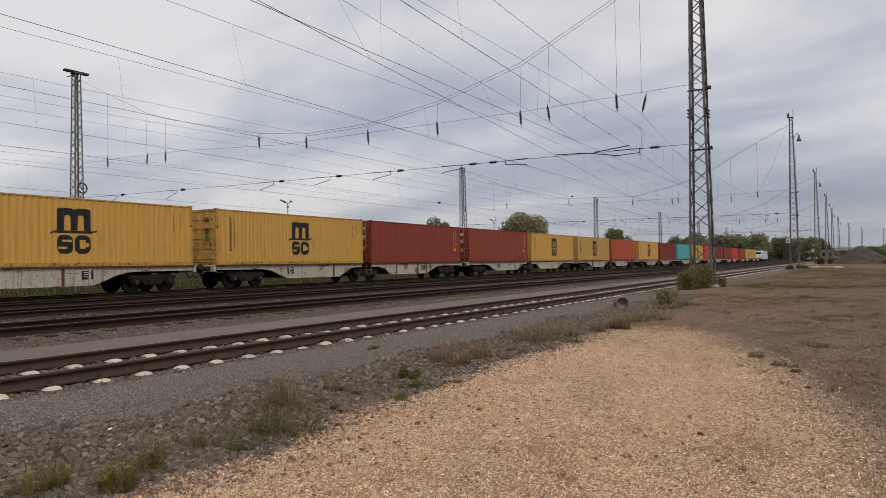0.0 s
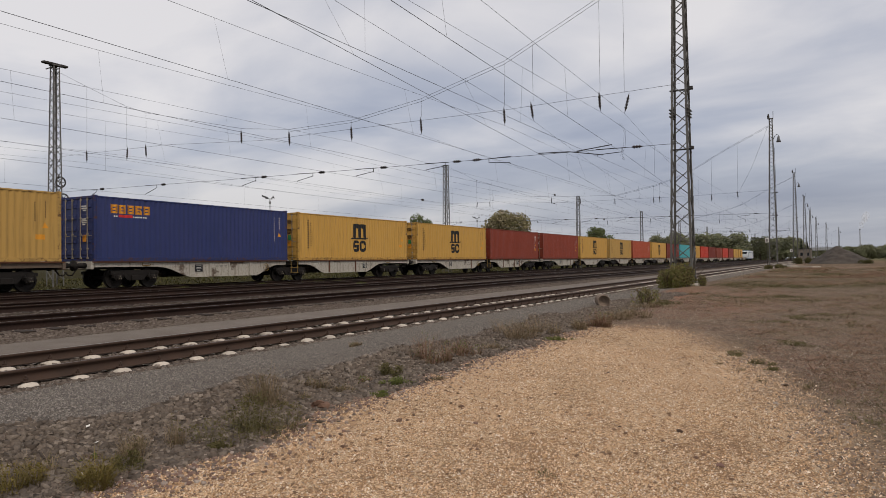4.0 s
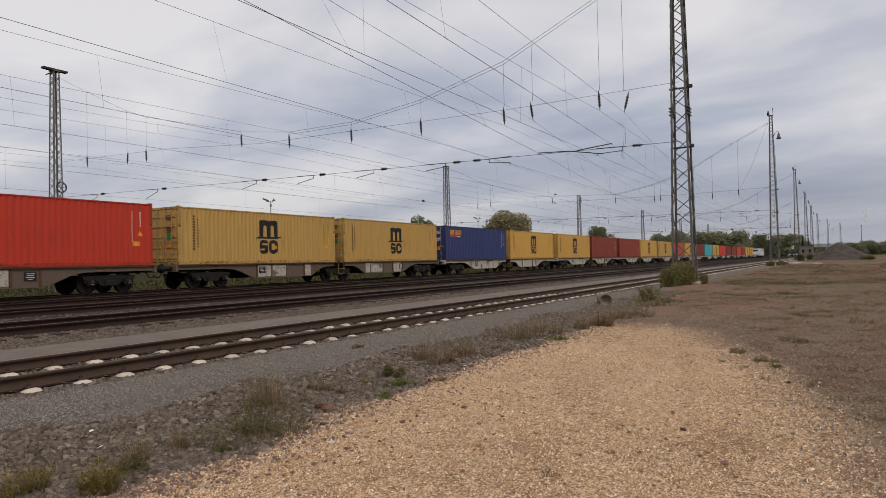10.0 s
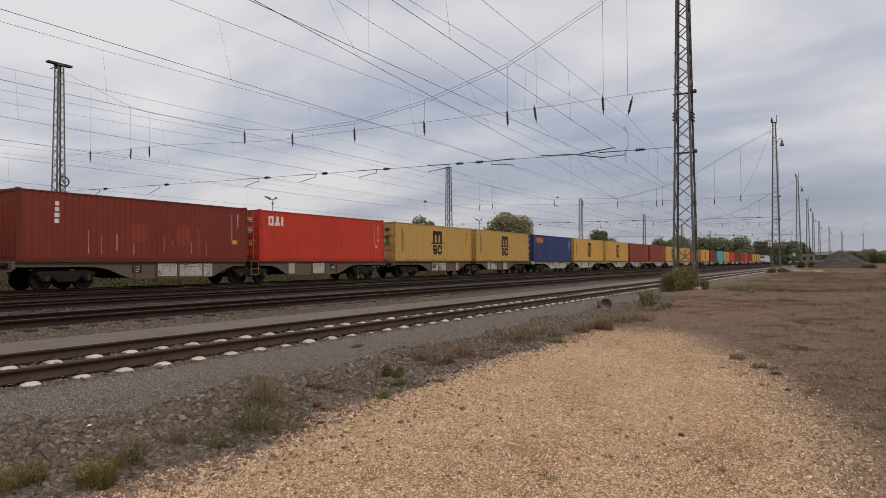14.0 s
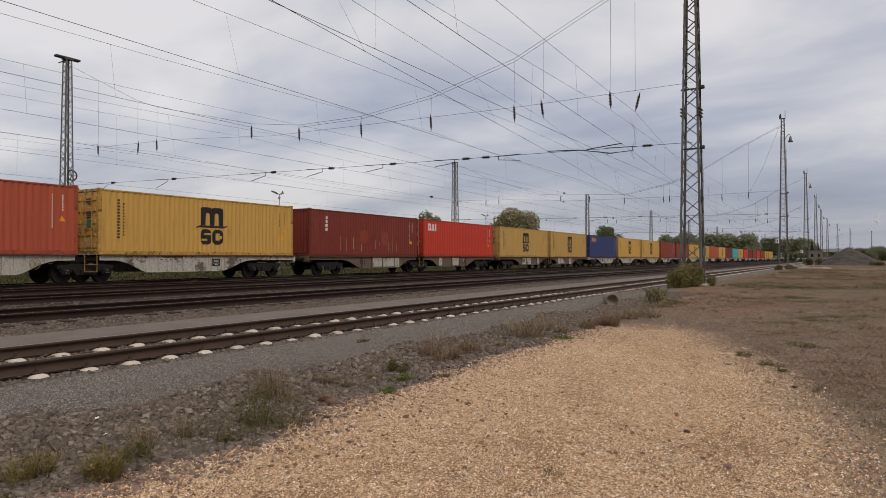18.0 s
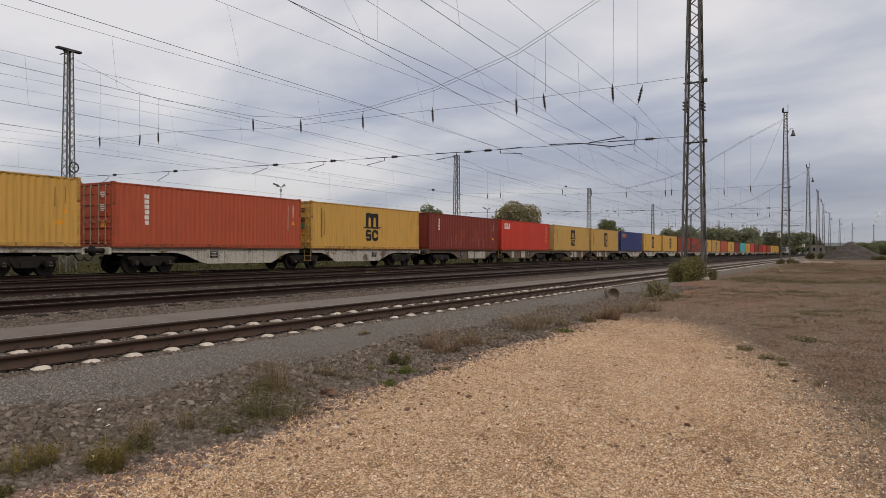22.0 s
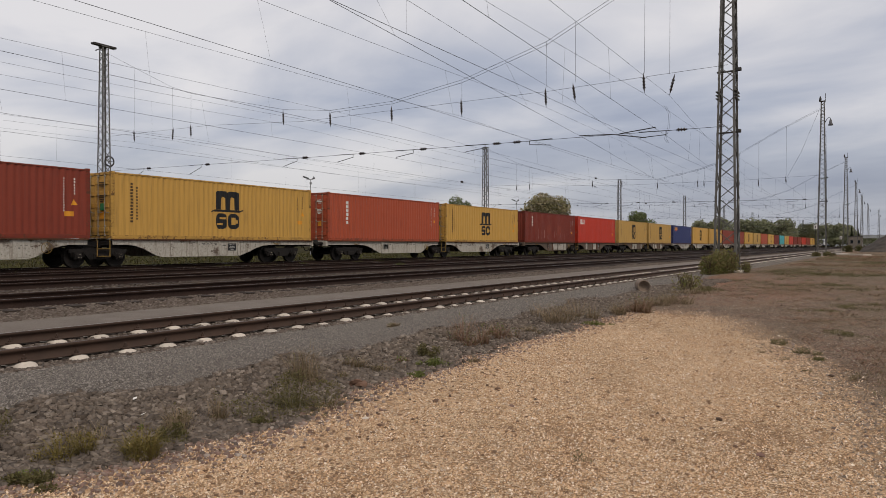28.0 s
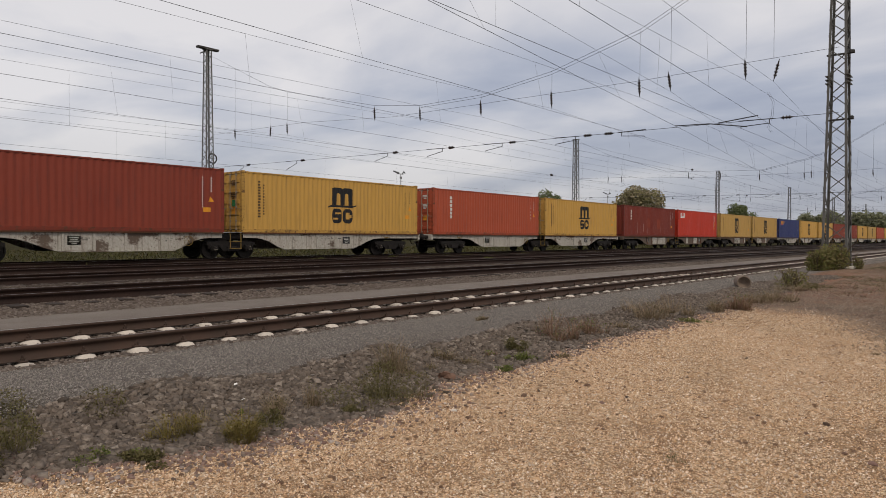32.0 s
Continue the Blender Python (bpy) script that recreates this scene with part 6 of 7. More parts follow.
def tuft(x, y, h, r, n, material, name, label, seed, leafy=0, width=0.006, leaf_mat=None):
    rnd = random.Random(seed)
    t = thing(name, label, "plant", "wild plants by the track", Matrix.Translation((x, y, ground_z(x, y) - 0.01)))
    v, f, lv, lf = [], [], [], []
    subs = [(0.0, 0.0, 1.0)] + [(rnd.gauss(0, 0.75) * r, rnd.gauss(0, 0.75) * r, rnd.uniform(0.3, 0.85)) for _ in range(5)]
    for sx, sy, k in subs:                 # several small plants of uneven height
        bv, bf = blades(max(4, int(n * k / 3.4)), h * k * rnd.uniform(0.8, 1.1), r * rnd.uniform(0.4, 0.75), rnd, width * rnd.uniform(0.5, 1.0), rnd.uniform(0.35, 0.95))
        o = len(v)
        v += [(a + sx, b + sy, c) for a, b, c in bv]
        f += [tuple(i + o for i in q) for q in bf]
        if leafy:
            bv, bf = leaves(max(3, int(leafy * k / 3.4)), r * 0.6, h * k * 0.7, rnd, 0.011)
            o = len(lv)
            lv += [(a + sx, b + sy, c) for a, b, c in bv]
            lf += [tuple(i + o for i in q) for q in bf]
    tagged(part("foliage", raw_mesh("foliage", v, f, material), material, t), kind="stuff")
    if leafy:
        tagged(part("leafage", raw_mesh("leafage", lv, lf, leaf_mat or WEED), leaf_mat or WEED, t), kind="stuff")
    return t


# growth along the edge between the stones and the gravel: place, height, radius, kind
PLANTS = [(-4.54, 4.6, 0.3, 0.33, "weed"), (-5.23, 5.53, 0.3, 0.19, "dry"), (-4.97, 3.76, 0.12, 0.07, "dry"), (-4.81, 3.97, 0.24, 0.08, "dry"), (-4.84, 3.57, 0.2, 0.12, "dry"), (-4.49, 3.06, 0.18, 0.16, "yellow"),
          (-4.61, 3.43, 0.11, 0.09, "weed"), (-4.86, 2.67, 0.16, 0.15, "yellow"), (-5.1, 2.94, 0.14, 0.09, "dry"), (-5.31, 6.32, 0.11, 0.09, "dry"), (-5.08, 5.91, 0.07, 0.1, "dry"), (-4.41, 4.08, 0.07, 0.08, "weed"),
          (-5.01, 3.38, 0.05, 0.06, "red"), (-5.19, 8.75, 0.38, 0.19, "red"), (-5.06, 7.49, 0.15, 0.11, "weed"), (-5.02, 6.5, 0.09, 0.09, "dry"), (-5, 9.55, 0.21, 0.18, "red"), (-4.6, 7.07, 0.15, 0.17, "green"),
          (-4.44, 6.52, 0.08, 0.09, "green"), (-5.13, 7.1, 0.06, 0.15, "red"), (-4.83, 10.29, 0.12, 0.14, "dry"), (-5.09, 11.75, 0.33, 0.32, "dry"), (-4.99, 12.77, 0.3, 0.3, "dry"), (-4.3, 11.82, 0.11, 0.18, "green"),
          (-4.26, 14.11, 0.32, 0.27, "red"), (-4.52, 13.68, 0.23, 0.23, "dry"), (-4.33, 7.6, 0.06, 0.06, "dry"), (-1.78, 4.6, 0.1, 0.06, "sprout"), (-4.32, 15.86, 0.18, 0.34, "dry"), (-4.23, 16.78, 0.22, 0.34, "dry"),
          (-4.36, 19.37, 0.17, 0.45, "dry"), (-4.18, 20.46, 0.13, 0.4, "weed"), (-0.56, 12.58, 0.11, 0.21, "weed"), (-1.22, 11.18, 0.11, 0.11, "weed"), (-0.86, 10.38, 0.11, 0.12, "weed"), (-1.01, 9.73, 0.06, 0.08, "dry"),
          (-1.35, 10.27, 0.05, 0.08, "dry"), (-0.69, 9.86, 0.07, 0.07, "weed"), (-0.24, 8.85, 0.09, 0.06, "dry"), (-0.76, 9.03, 0.05, 0.05, "dry"), (-0.99, 14.35, 0.06, 0.32, "dry"), (-0.61, 17.11, 0.1, 0.31, "weed"),
          (-0.92, 16.24, 0.09, 0.36, "weed"), (-0.16, 18.1, 0.1, 0.32, "weed"), (-0.47, 22.58, 0.11, 0.48, "weed"), (-1.47, 24.91, 0.11, 0.55, "weed"), (-2.2, 22.13, 0.1, 0.33, "dry"), (-6.38, 8.68, 0.07, 0.09, "dry"),
          (-4.99, 5.5, 0.06, 0.09, "dry"), (-5.17, 6.46, 0.05, 0.08, "dry"), (-5.03, 4.35, 0.05, 0.05, "dry"), (-5.08, 4.87, 0.06, 0.07, "dry"),
          (-5.5, 1.8, 0.26, 0.30, "weed"), (-5.0, 1.2, 0.2, 0.3, "weed"), (-4.78, 2.12, 0.1, 0.14, "green"), (-4.5, 2.3, 0.06, 0.12, "weed")]
STYLE = {"yellow": (YELLOW_WEED, "weed_clump", "yellowish green weed clump among grey stones", 1.6, 4), "sprout": (DRY_GRASS, "dry_grass_tuft", "tiny dry sprout on tan gravel", 0.3, 0.3), "weed": (WEED, "weed_clump", "olive green weed clump among grey stones", 0.8, 12), "dry": (DRY_GRASS, "dry_grass_tuft", "dry straw-coloured grass tuft among stones", 1.0, 0.8),
         "red": (RED_GRASS, "dry_grass_tuft", "tall reddish dry grass tuft with a green foot", 1.4, 2), "green": (GREEN_WEED, "weed_clump", "low fresh green weed clump on gravel", 0.8, 6)}
for k, (x, y, h, r, kind) in enumerate(PLANTS):
    mat, name, label, many, leafy = STYLE[kind]
    n = int(330 * many * (0.5 + r * 1.6) * (0.45 if x > -4 else 1))
    tall = {"green": 1.1, "sprout": 1.2}.get(kind, 1.75 if x < -4 else 1.15)
    tuft(x, y, h * tall, r * 1.1, int(n * 1.5), mat, name, label, 100 + k, int(230 * leafy * (0.25 + r) * (1.0 if x < -4 else 0.25)), 0.0019 + 0.00013 * y, GREEN_WEED if kind in ("green", "red") else YELLOW_WEED if kind == "yellow" else WEED)

# thin growth over the brown field, uncountable
rnd = random.Random(77)
gv, gf, dv, df, rv, rf = [], [], [], [], [], []
for _ in range(26000):
    y = 6.0 + 80 * rnd.random() ** 1.4
    x = rnd.uniform(-4.6, 5 + y * 0.35)
    if x < 0.6 - 0.0156 * y * y + 0.4 and y < 14.6:
        continue
    if noise.noise((x * 0.25, y * 0.16, 5.0)) + 0.5 * noise.noise((x * 0.9, y * 0.6, 3.0)) < 0.02 and rnd.random() < 0.93:
        continue
    z = ground_z(x, y)
    v, f = blades(rnd.randint(9, 18), rnd.uniform(0.015, 0.07) * (1 + y * 0.028), 0.13 + y * 0.006, rnd, 0.0022 + y * 0.00016, 1.4)
    kind = noise.noise((x * 0.22, y * 0.12, 15.0)) + rnd.uniform(-0.25, 0.25)
    tv, tf = (gv, gf) if kind < -0.08 else (dv, df) if kind < 0.12 else (rv, rf)
    o = len(tv)
    tv += [(a + x, b + y, c + z - 0.005) for a, b, c in v]
    tf += [tuple(i + o for i in q) for q in f]
tagged(new("field_grass", raw_mesh("field_grass", dv, df, DRY_GRASS)), "thin dry grass over the brown field", "grass", kind="stuff")
tagged(new("field_grass", raw_mesh("field_grass", rv, rf, RED_GRASS)), "thin reddish dead grass over the brown field", "grass", kind="stuff")
tagged(new("field_weeds", raw_mesh("field_weeds", gv, gf, WEED)), "low olive weeds over the brown field", "weeds", kind="stuff")
# rough grass behind and beside the train
gv, gf = [], []
for _ in range(13000):
    y = 4 + 150 * rnd.random() ** 1.4
    far = rnd.random() < 0.62
    x = rnd.uniform(-78, -36) if far else rnd.uniform(-37, -31.3) if rnd.random() < 0.8 else rnd.uniform(-26.9, -25.9)
    v, f = blades(6, rnd.uniform(0.12, 0.4) if far else rnd.uniform(0.06, 0.24), 0.5 if far else 0.3, rnd, (0.022 if far else 0.008) + y * 0.0002, 0.8)
    o, z = len(gv), ground_z(x, y)
    gv += [(a + x, b + y, c + z) for a, b, c in v]
    gf += [tuple(i + o for i in q) for q in f]
tagged(new("trackside_grass", raw_mesh("trackside_grass", gv, gf, SIDE_GRASS)), "rough dull green grass beside the freight track", "grass", kind="stuff")
for k, (x, y, r) in enumerate(((-26.4, 27.5, 0.5), (-26.3, 34.0, 0.7), (-26.6, 41.0, 0.6), (-26.5, 22.5, 0.4), (-21.8, 30.0, 0.3), (-26.4, 60.0, 0.8))):
    tuft(x, y, 0.28, r, 260, GREEN_WEED, "weed_clump", "green weed clump between two dark tracks", 300 + k, 500, 0.012, GREEN_WEED)


def bush(x, y, radius, height, n, seed, label, size=0.045, leaf=None):
    rnd = random.Random(seed)
    b = thing("bush", label, "bush", "", Matrix.Translation((x, y, ground_z(x, y) - 0.02)))
    st = Build()
    for _ in range(26):
        a, r = rnd.random() * 6.283, radius * rnd.uniform(0.3, 1.0)
        top = Vector((r * math.cos(a), r * math.sin(a), height * rnd.uniform(0.6, 1.05)))
        mid = top * 0.55 + Vector((rnd.uniform(-0.1, 0.1), rnd.uniform(-0.1, 0.1), 0.1))
        st.tube([(0.2 * math.cos(a) * radius, 0.2 * math.sin(a) * radius, 0), mid, top], [0.014, 0.009, 0.004], 5)
    part("branchwork", st, TWIG, b)
    v, f = [], []
    for c in range(9):
        a, r = rnd.random() * 6.283, radius * rnd.uniform(0.0, 0.62)
        lv, lf = leaves(n // 9, radius * rnd.uniform(0.42, 0.62), height * rnd.uniform(0.55, 1.0), rnd, size, 0.25)
        o = len(v)
        v += [(q[0] + r * math.cos(a), q[1] + r * math.sin(a), q[2]) for q in lv]
        f += [tuple(i + o for i in q) for q in lf]
    tagged(part("leafage", raw_mesh("leafage", v, f, leaf or BUSH_LEAF), leaf or BUSH_LEAF, b), kind="stuff")
    return b


bush(MAST_X + 0.2, 31.5, 1.0, 1.2, 3600, 5, "green and yellowish bramble bush round the foot of the mast")
bush(MAST_X - 0.4, 30.9, 0.65, 0.85, 2200, 6, "green and yellowish bramble bush round the foot of the mast")
bush(-4.72, 20.5, 0.5, 0.55, 420, 7, "low scraggy olive bush beside the track", 0.035)
bush(MAST_X + 0.9, 31.8, 0.35, 0.5, 500, 8, "small dark shrub at the foot of the mast", 0.035)


# ---- trees and the far distance ----


def tree(x, y, height, width, material, label, seed, n, trunk_h=0.3, name="tree"):
    """A tapered trunk with limbs and a ragged crown of many leaf clumps."""
    rnd = random.Random(seed)
    z0 = ground_z(x, y)
    t = thing(name, label, "tree", "trees beyond the yard", Matrix.Translation((x, y, z0)))
    tr = Build()
    r0 = height * 0.022
    tr.tube([(0, 0, -0.3), (0.05 * r0, 0, height * 0.2), (rnd.uniform(-0.3, 0.3), rnd.uniform(-0.3, 0.3), height * 0.8)], [r0 * 1.2, r0, r0 * 0.3], 8)
    far = material == FAR_LEAF             # limbs of far trees cannot be told apart
    cen = []
    for k in range(11):
        a = k * 2.4 + rnd.random()
        zz = height * rnd.uniform(trunk_h + 0.08, 0.93)
        u = (zz / height - trunk_h) / (1 - trunk_h)
        rr = width / 2 * math.sqrt(max(0.03, 1 - (2 * u - 0.85) ** 2 * 0.72)) * rnd.uniform(0.45, 0.9)
        q = Vector((rr * math.cos(a), rr * math.sin(a), zz))
        lim = tr if far else Build()
        lim.tube([(0, 0, zz * 0.62), q * 0.55 + Vector((0, 0, zz * 0.35)), q], [r0 * 0.45, r0 * 0.3, r0 * 0.1], 5)
        cen.append((q, width * rnd.uniform(0.16, 0.27)))
        if not far:
            part("limb", lim, BARK, t)
    part("trunk", tr, BARK, t)
    cen.append((Vector((0, 0, height * 0.78)), width * 0.27))
    cen.append((Vector((0, 0, height * 0.58)), width * 0.33))
    cen.append((Vector((0, 0, height * 0.70)), width * 0.36))
    v, f = [], []
    size = width * (0.046 if far else 0.019 if material == BLOSSOM_LEAF else 0.030)
    for _ in range(n):
        c, r = cen[rnd.randrange(len(cen))]
        d = Vector((rnd.gauss(0, 1), rnd.gauss(0, 1), rnd.gauss(0, 0.85))).normalized()
        p = c + d * r * rnd.uniform(0.55, 1.08)
        q = Vector((rnd.gauss(0, 1), rnd.gauss(0, 1), rnd.gauss(0, 0.7))).normalized()
        w = q.orthogonal().normalized()
        s = size * rnd.uniform(0.5, 1.25)
        o = len(v)
        v += [p - q * s, p + w * s * 0.8, p + q * s, p - w * s * 0.8]
        f += [(o, o + 1, o + 2), (o, o + 2, o + 3)]
    part("crown", raw_mesh("crown", v, f, material), material, t)
    return t


def polar(az, dist):
    """Place at an angle left of the line of the tracks."""
    a = radians(az)
    return -dist * math.sin(a), dist * math.cos(a)


tree(*polar(24.4, 182), 12.7, 15.0, BLOSSOM_LEAF, "round chestnut tree in pale blossom behind the train", 33, 24000, 0.22)
tree(*polar(16.7, 225), 11.0, 8.6, TREE_LEAF, "dark round tree behind the train", 22, 7500, 0.25)
tree(*polar(31.3, 160), 14.3, 6.0, TREE_LEAF, "small dark tree behind the train", 23, 6500, 0.3)
tree(*polar(21.4, 240), 9.6, 5.0, TREE_LEAF, "low green tree behind the train", 24, 2200, 0.2)
tree(*polar(33.6, 190), 8.4, 9.0, TREE_LEAF, "low green tree behind the train", 25, 2200, 0.15)
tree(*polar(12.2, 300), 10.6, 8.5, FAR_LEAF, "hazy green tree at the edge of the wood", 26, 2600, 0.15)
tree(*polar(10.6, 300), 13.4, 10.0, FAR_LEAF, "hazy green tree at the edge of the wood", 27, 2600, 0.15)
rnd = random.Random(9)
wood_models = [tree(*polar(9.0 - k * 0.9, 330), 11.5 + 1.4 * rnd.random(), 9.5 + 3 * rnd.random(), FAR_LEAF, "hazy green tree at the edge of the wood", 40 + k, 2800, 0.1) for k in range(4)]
az = 14.5
k = 0
while az > -9.0:
    d = rnd.uniform(350, 560) + (120 if az < 2.0 else 0)
    x, y = polar(az, d)
    s = rnd.uniform(0.7, 1.1) * (1.0 if az > 5.5 else 0.85)
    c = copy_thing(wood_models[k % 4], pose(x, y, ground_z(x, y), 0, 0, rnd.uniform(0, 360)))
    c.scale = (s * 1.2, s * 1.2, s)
    az -= rnd.uniform(0.28, 0.55) * (1.0 if az > 2 else 1.5)
    k += 1
for k in range(26):                       # lower growth further left behind the train
    x, y = polar(15 + k * 1.5 + rnd.random(), rnd.uniform(230, 330))
    c = copy_thing(wood_models[k % 4], pose(x, y, ground_z(x, y), 0, 0, rnd.uniform(0, 360)))
    s = rnd.uniform(0.3, 0.55)
    c.scale = (s * 1.5, s * 1.5, s)

# road bridge across the line, far off
bridge = thing("road_bridge", "grey concrete road bridge over the tracks far off", "bridge", "", pose(-4, 560, 0, 0, 0, 4))
part("deck", Build().box((0, 0, 6.4), (52, 9, 1.3), bevel=0.1), FAR_CONCRETE, bridge)
for s in (-1, 1):
    part("parapet", Build().box((0, s * 4.4, 7.5), (52, 0.3, 1.0)), FAR_CONCRETE, bridge)
for x in (-24, -8, 8, 24):
    part("pier", Build().box((x, 0, 2.8), (1.4, 7.5, 6.2), bevel=0.2), FAR_CONCRETE, bridge)
shed = thing("trackside_building", "low grey trackside building far off", "building", "", pose(*polar(1.6, 320), 0))
part("wall", Build().box((0, 0, 2.2), (4.6, 7, 4.4)), SHED_WALL, shed)
part("roof", Build().box((0, 0, 4.5), (5.0, 7.4, 0.25)), MAST_DARK, shed)
for x in (-1.2, 1.1):
    part("window", Build().box((x, -3.51, 2.3), (0.9, 0.04, 1.3)), GLASS_DARK, shed)

# tall dark firs, a chimney and houses beyond the field
def fir(az, d, height, seed):
    rnd = random.Random(seed)
    x, y = polar(az, d)
    c = thing("fir_tree", "slim dark fir tree far off", "tree", "trees beyond the yard", Matrix.Translation((x, y, ground_z(x, y))))
    part("trunk", Build().tube([(0, 0, 0), (0, 0, height * 0.97)], [0.22, 0.04], 6), BARK, c)
    v, f = [], []
    for _ in range(1500):
        u = rnd.random() ** 0.7
        z = height * (1 - 0.88 * u)
        a, r = rnd.random() * 6.283, height * 0.17 * u * rnd.uniform(0.3, 1.0)
        p = Vector((r * math.cos(a), r * math.sin(a), z))
        q = Vector((math.cos(a), math.sin(a), -0.45)) * 0.30 * rnd.uniform(0.6, 1.3)
        w = Vector((-math.sin(a), math.cos(a), 0)) * 0.12
        o = len(v)
        v += [p - w, p + q, p + w, p - q * 0.5]
        f += [(o, o + 1, o + 2), (o, o + 2, o + 3)]
    part("crown", raw_mesh("crown", v, f, FIR_LEAF), FIR_LEAF, c)


FIR_LEAF = foliage("dark_fir_needles", [(0.022, 0.030, 0.018), (0.034, 0.042, 0.024), (0.05, 0.055, 0.032)])
fir(1.85, 345, 9.2, 1)
fir(1.45, 350, 8.4, 2)
x, y = polar(-1.87, 420)
chim = thing("chimney", "slim grey chimney with thin steam beyond the field", "chimney", "", Matrix.Translation((x, y, 0)))
part("shaft", Build().tube([(0, 0, -0.3), (0, 0, 15.0)], [0.30, 0.20], 12), FAR_CONCRETE, chim)
part("rim", Build().lathe([(0.20, 14.9), (0.28, 14.95), (0.28, 15.3), (0.20, 15.35)], 12), MAST_DARK, chim)
for k, (az, d, w, h) in enumerate(((-1.7, 430, 5.0, 4.2), (-4.1, 440, 6.0, 4.0))):
    x, y = polar(az, d)
    hs = thing("house", "low pale house beyond the field", "house", "houses beyond the field", pose(x, y, -0.2, 0, 0, 8 * k - 6))
    part("wall", Build().box((0, 0, h / 2), (w, 7, h)), PATCH_GREY, hs)
    part("roof", Build().prism([(-w / 2 - 0.3, h), (w / 2 + 0.3, h), (0, h + 1.6)], -3.8, 3.8, "y"), SIGN_BROWN, hs)
    for s in (-1, 1):
        part("window", Build().box((s * w * 0.24, -3.51, h * 0.55), (0.9, 0.04, 1.2)), GLASS_DARK, hs)
rnd = random.Random(31)
for k in range(17):                       # low dark trees along the end of the field
    x, y = polar(-0.3 - k * 0.36 - 0.2 * rnd.random(), rnd.uniform(385, 425))
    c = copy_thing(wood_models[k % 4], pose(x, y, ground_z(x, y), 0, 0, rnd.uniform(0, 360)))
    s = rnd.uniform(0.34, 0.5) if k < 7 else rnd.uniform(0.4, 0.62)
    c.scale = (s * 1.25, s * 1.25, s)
# thin steam over the chimney, in soft pieces
steam_mat = Shade("thin_white_steam", 1.0, spec=0.0)
steam_mat.b.inputs["Alpha"].default_value = 0.09
STEAM = steam_mat.done((0.9, 0.9, 0.9))
for k in range(7):
    q = Build().add([tuple(Vector(a) * (0.7 + 0.16 * k)) for a in ICO * (1.0, 1.0, 1.5)], [tuple(a) for a in ICO_F])
    ob = part("steam", q, STEAM, chim, "thin white steam", smooth=True)
    ob.location = (0.5 * k + 0.5 * math.sin(k * 2.1), 0, 15.8 + 1.1 * k)

# heap of dark spoil at the end of the field
HEAP_MAT = worn("dark_grey_spoil", (0.048, 0.040, 0.034), (0.085, 0.07, 0.058), 0.95, fine=5, coarse=0.7, bump=0.9, dist=0.05)
hv, hf = [], []
NA, NR = 72, 26
for i in range(NR + 1):
    u = i / NR
    for j in range(NA):
        a = 2 * math.pi * j / NA
        rx, ry = (5.6 if math.cos(a) > 0 else 4.9), 8.0
        wobble = 1 + 0.12 * noise.noise((math.cos(a) * 1.5, math.sin(a) * 1.5, 4.0))
        x, y = 1.05 + rx * u * wobble * math.cos(a), 146 + ry * u * wobble * math.sin(a)
        z = field(146) + 3.25 * (1 - u) ** 0.92 + u * (1 - u) * (1.9 * noise.noise((x * 0.42, y * 0.42, 2.0)) + 0.8 * noise.noise((x * 1.3, y * 1.3, 6.0))) - 0.12 * u
        hv.append((x, y, z))
hf = [(i * NA + j, (i + 1) * NA + j, (i + 1) * NA + (j + 1) % NA, i * NA + (j + 1) % NA) for i in range(NR) for j in range(NA)]
tagged(new("earth_mound", raw_mesh("earth_mound", hv, hf, HEAP_MAT, True)), "dark mound of gravelly earth at the end of the field", "mound")
for k, (x, y, r, h) in enumerate(((-4.9, 141, 1.3, 1.2), (-3.6, 150, 1.0, 1.3), (9.5, 141, 2.2, 1.1), (13.5, 143, 2.5, 1.2), (-6.2, 87.0, 0.5, 0.42), (-5.0, 86.0, 0.9, 0.38), (5.5, 138.5, 1.6, 0.7))):
    bush(x, y, r, h, 1100, 60 + k, "dark low scrub at the end of the field", 0.09, SIDE_GRASS if y > 100 else WEED)

# ---- small things by the tracks ----
px, py = -5.57, 19.1
pipe = thing("concrete_pipe", "short open concrete drain pipe lying on grey stones", "pipe", "", pose(px, py, ground_z(px, py) + 0.15, -90, 0, 24))
part("pipe_ring", Build().lathe([(0.150, -0.22), (0.174, -0.22), (0.174, 0.42), (0.001, 0.42), (0.001, -0.09), (0.06, -0.095), (0.12, -0.13), (0.150, -0.17), (0.150, -0.22)], 28, caps=False), PIPE_MAT, pipe, smooth=False)

clod = Build()
rnd = random.Random(4)
for k in range(3):
    v = ICO * (0.075, 0.06, 0.05) * (0.8 + 0.4 * np.random.RandomState(k).rand(12, 1))
    clod.add([(a + k * 0.045 - 0.04, b + rnd.uniform(-0.03, 0.03), c + 0.03 + (k == 1) * 0.02) for a, b, c in v], [tuple(t) for t in ICO_F])
cl = part("clay_clod", clod, CLAY)
cl.location = (-4.66, 5.68, ground_z(-4.66, 5.68))
tagged(cl, "reddish lump of dried clay on gravel", "clod")

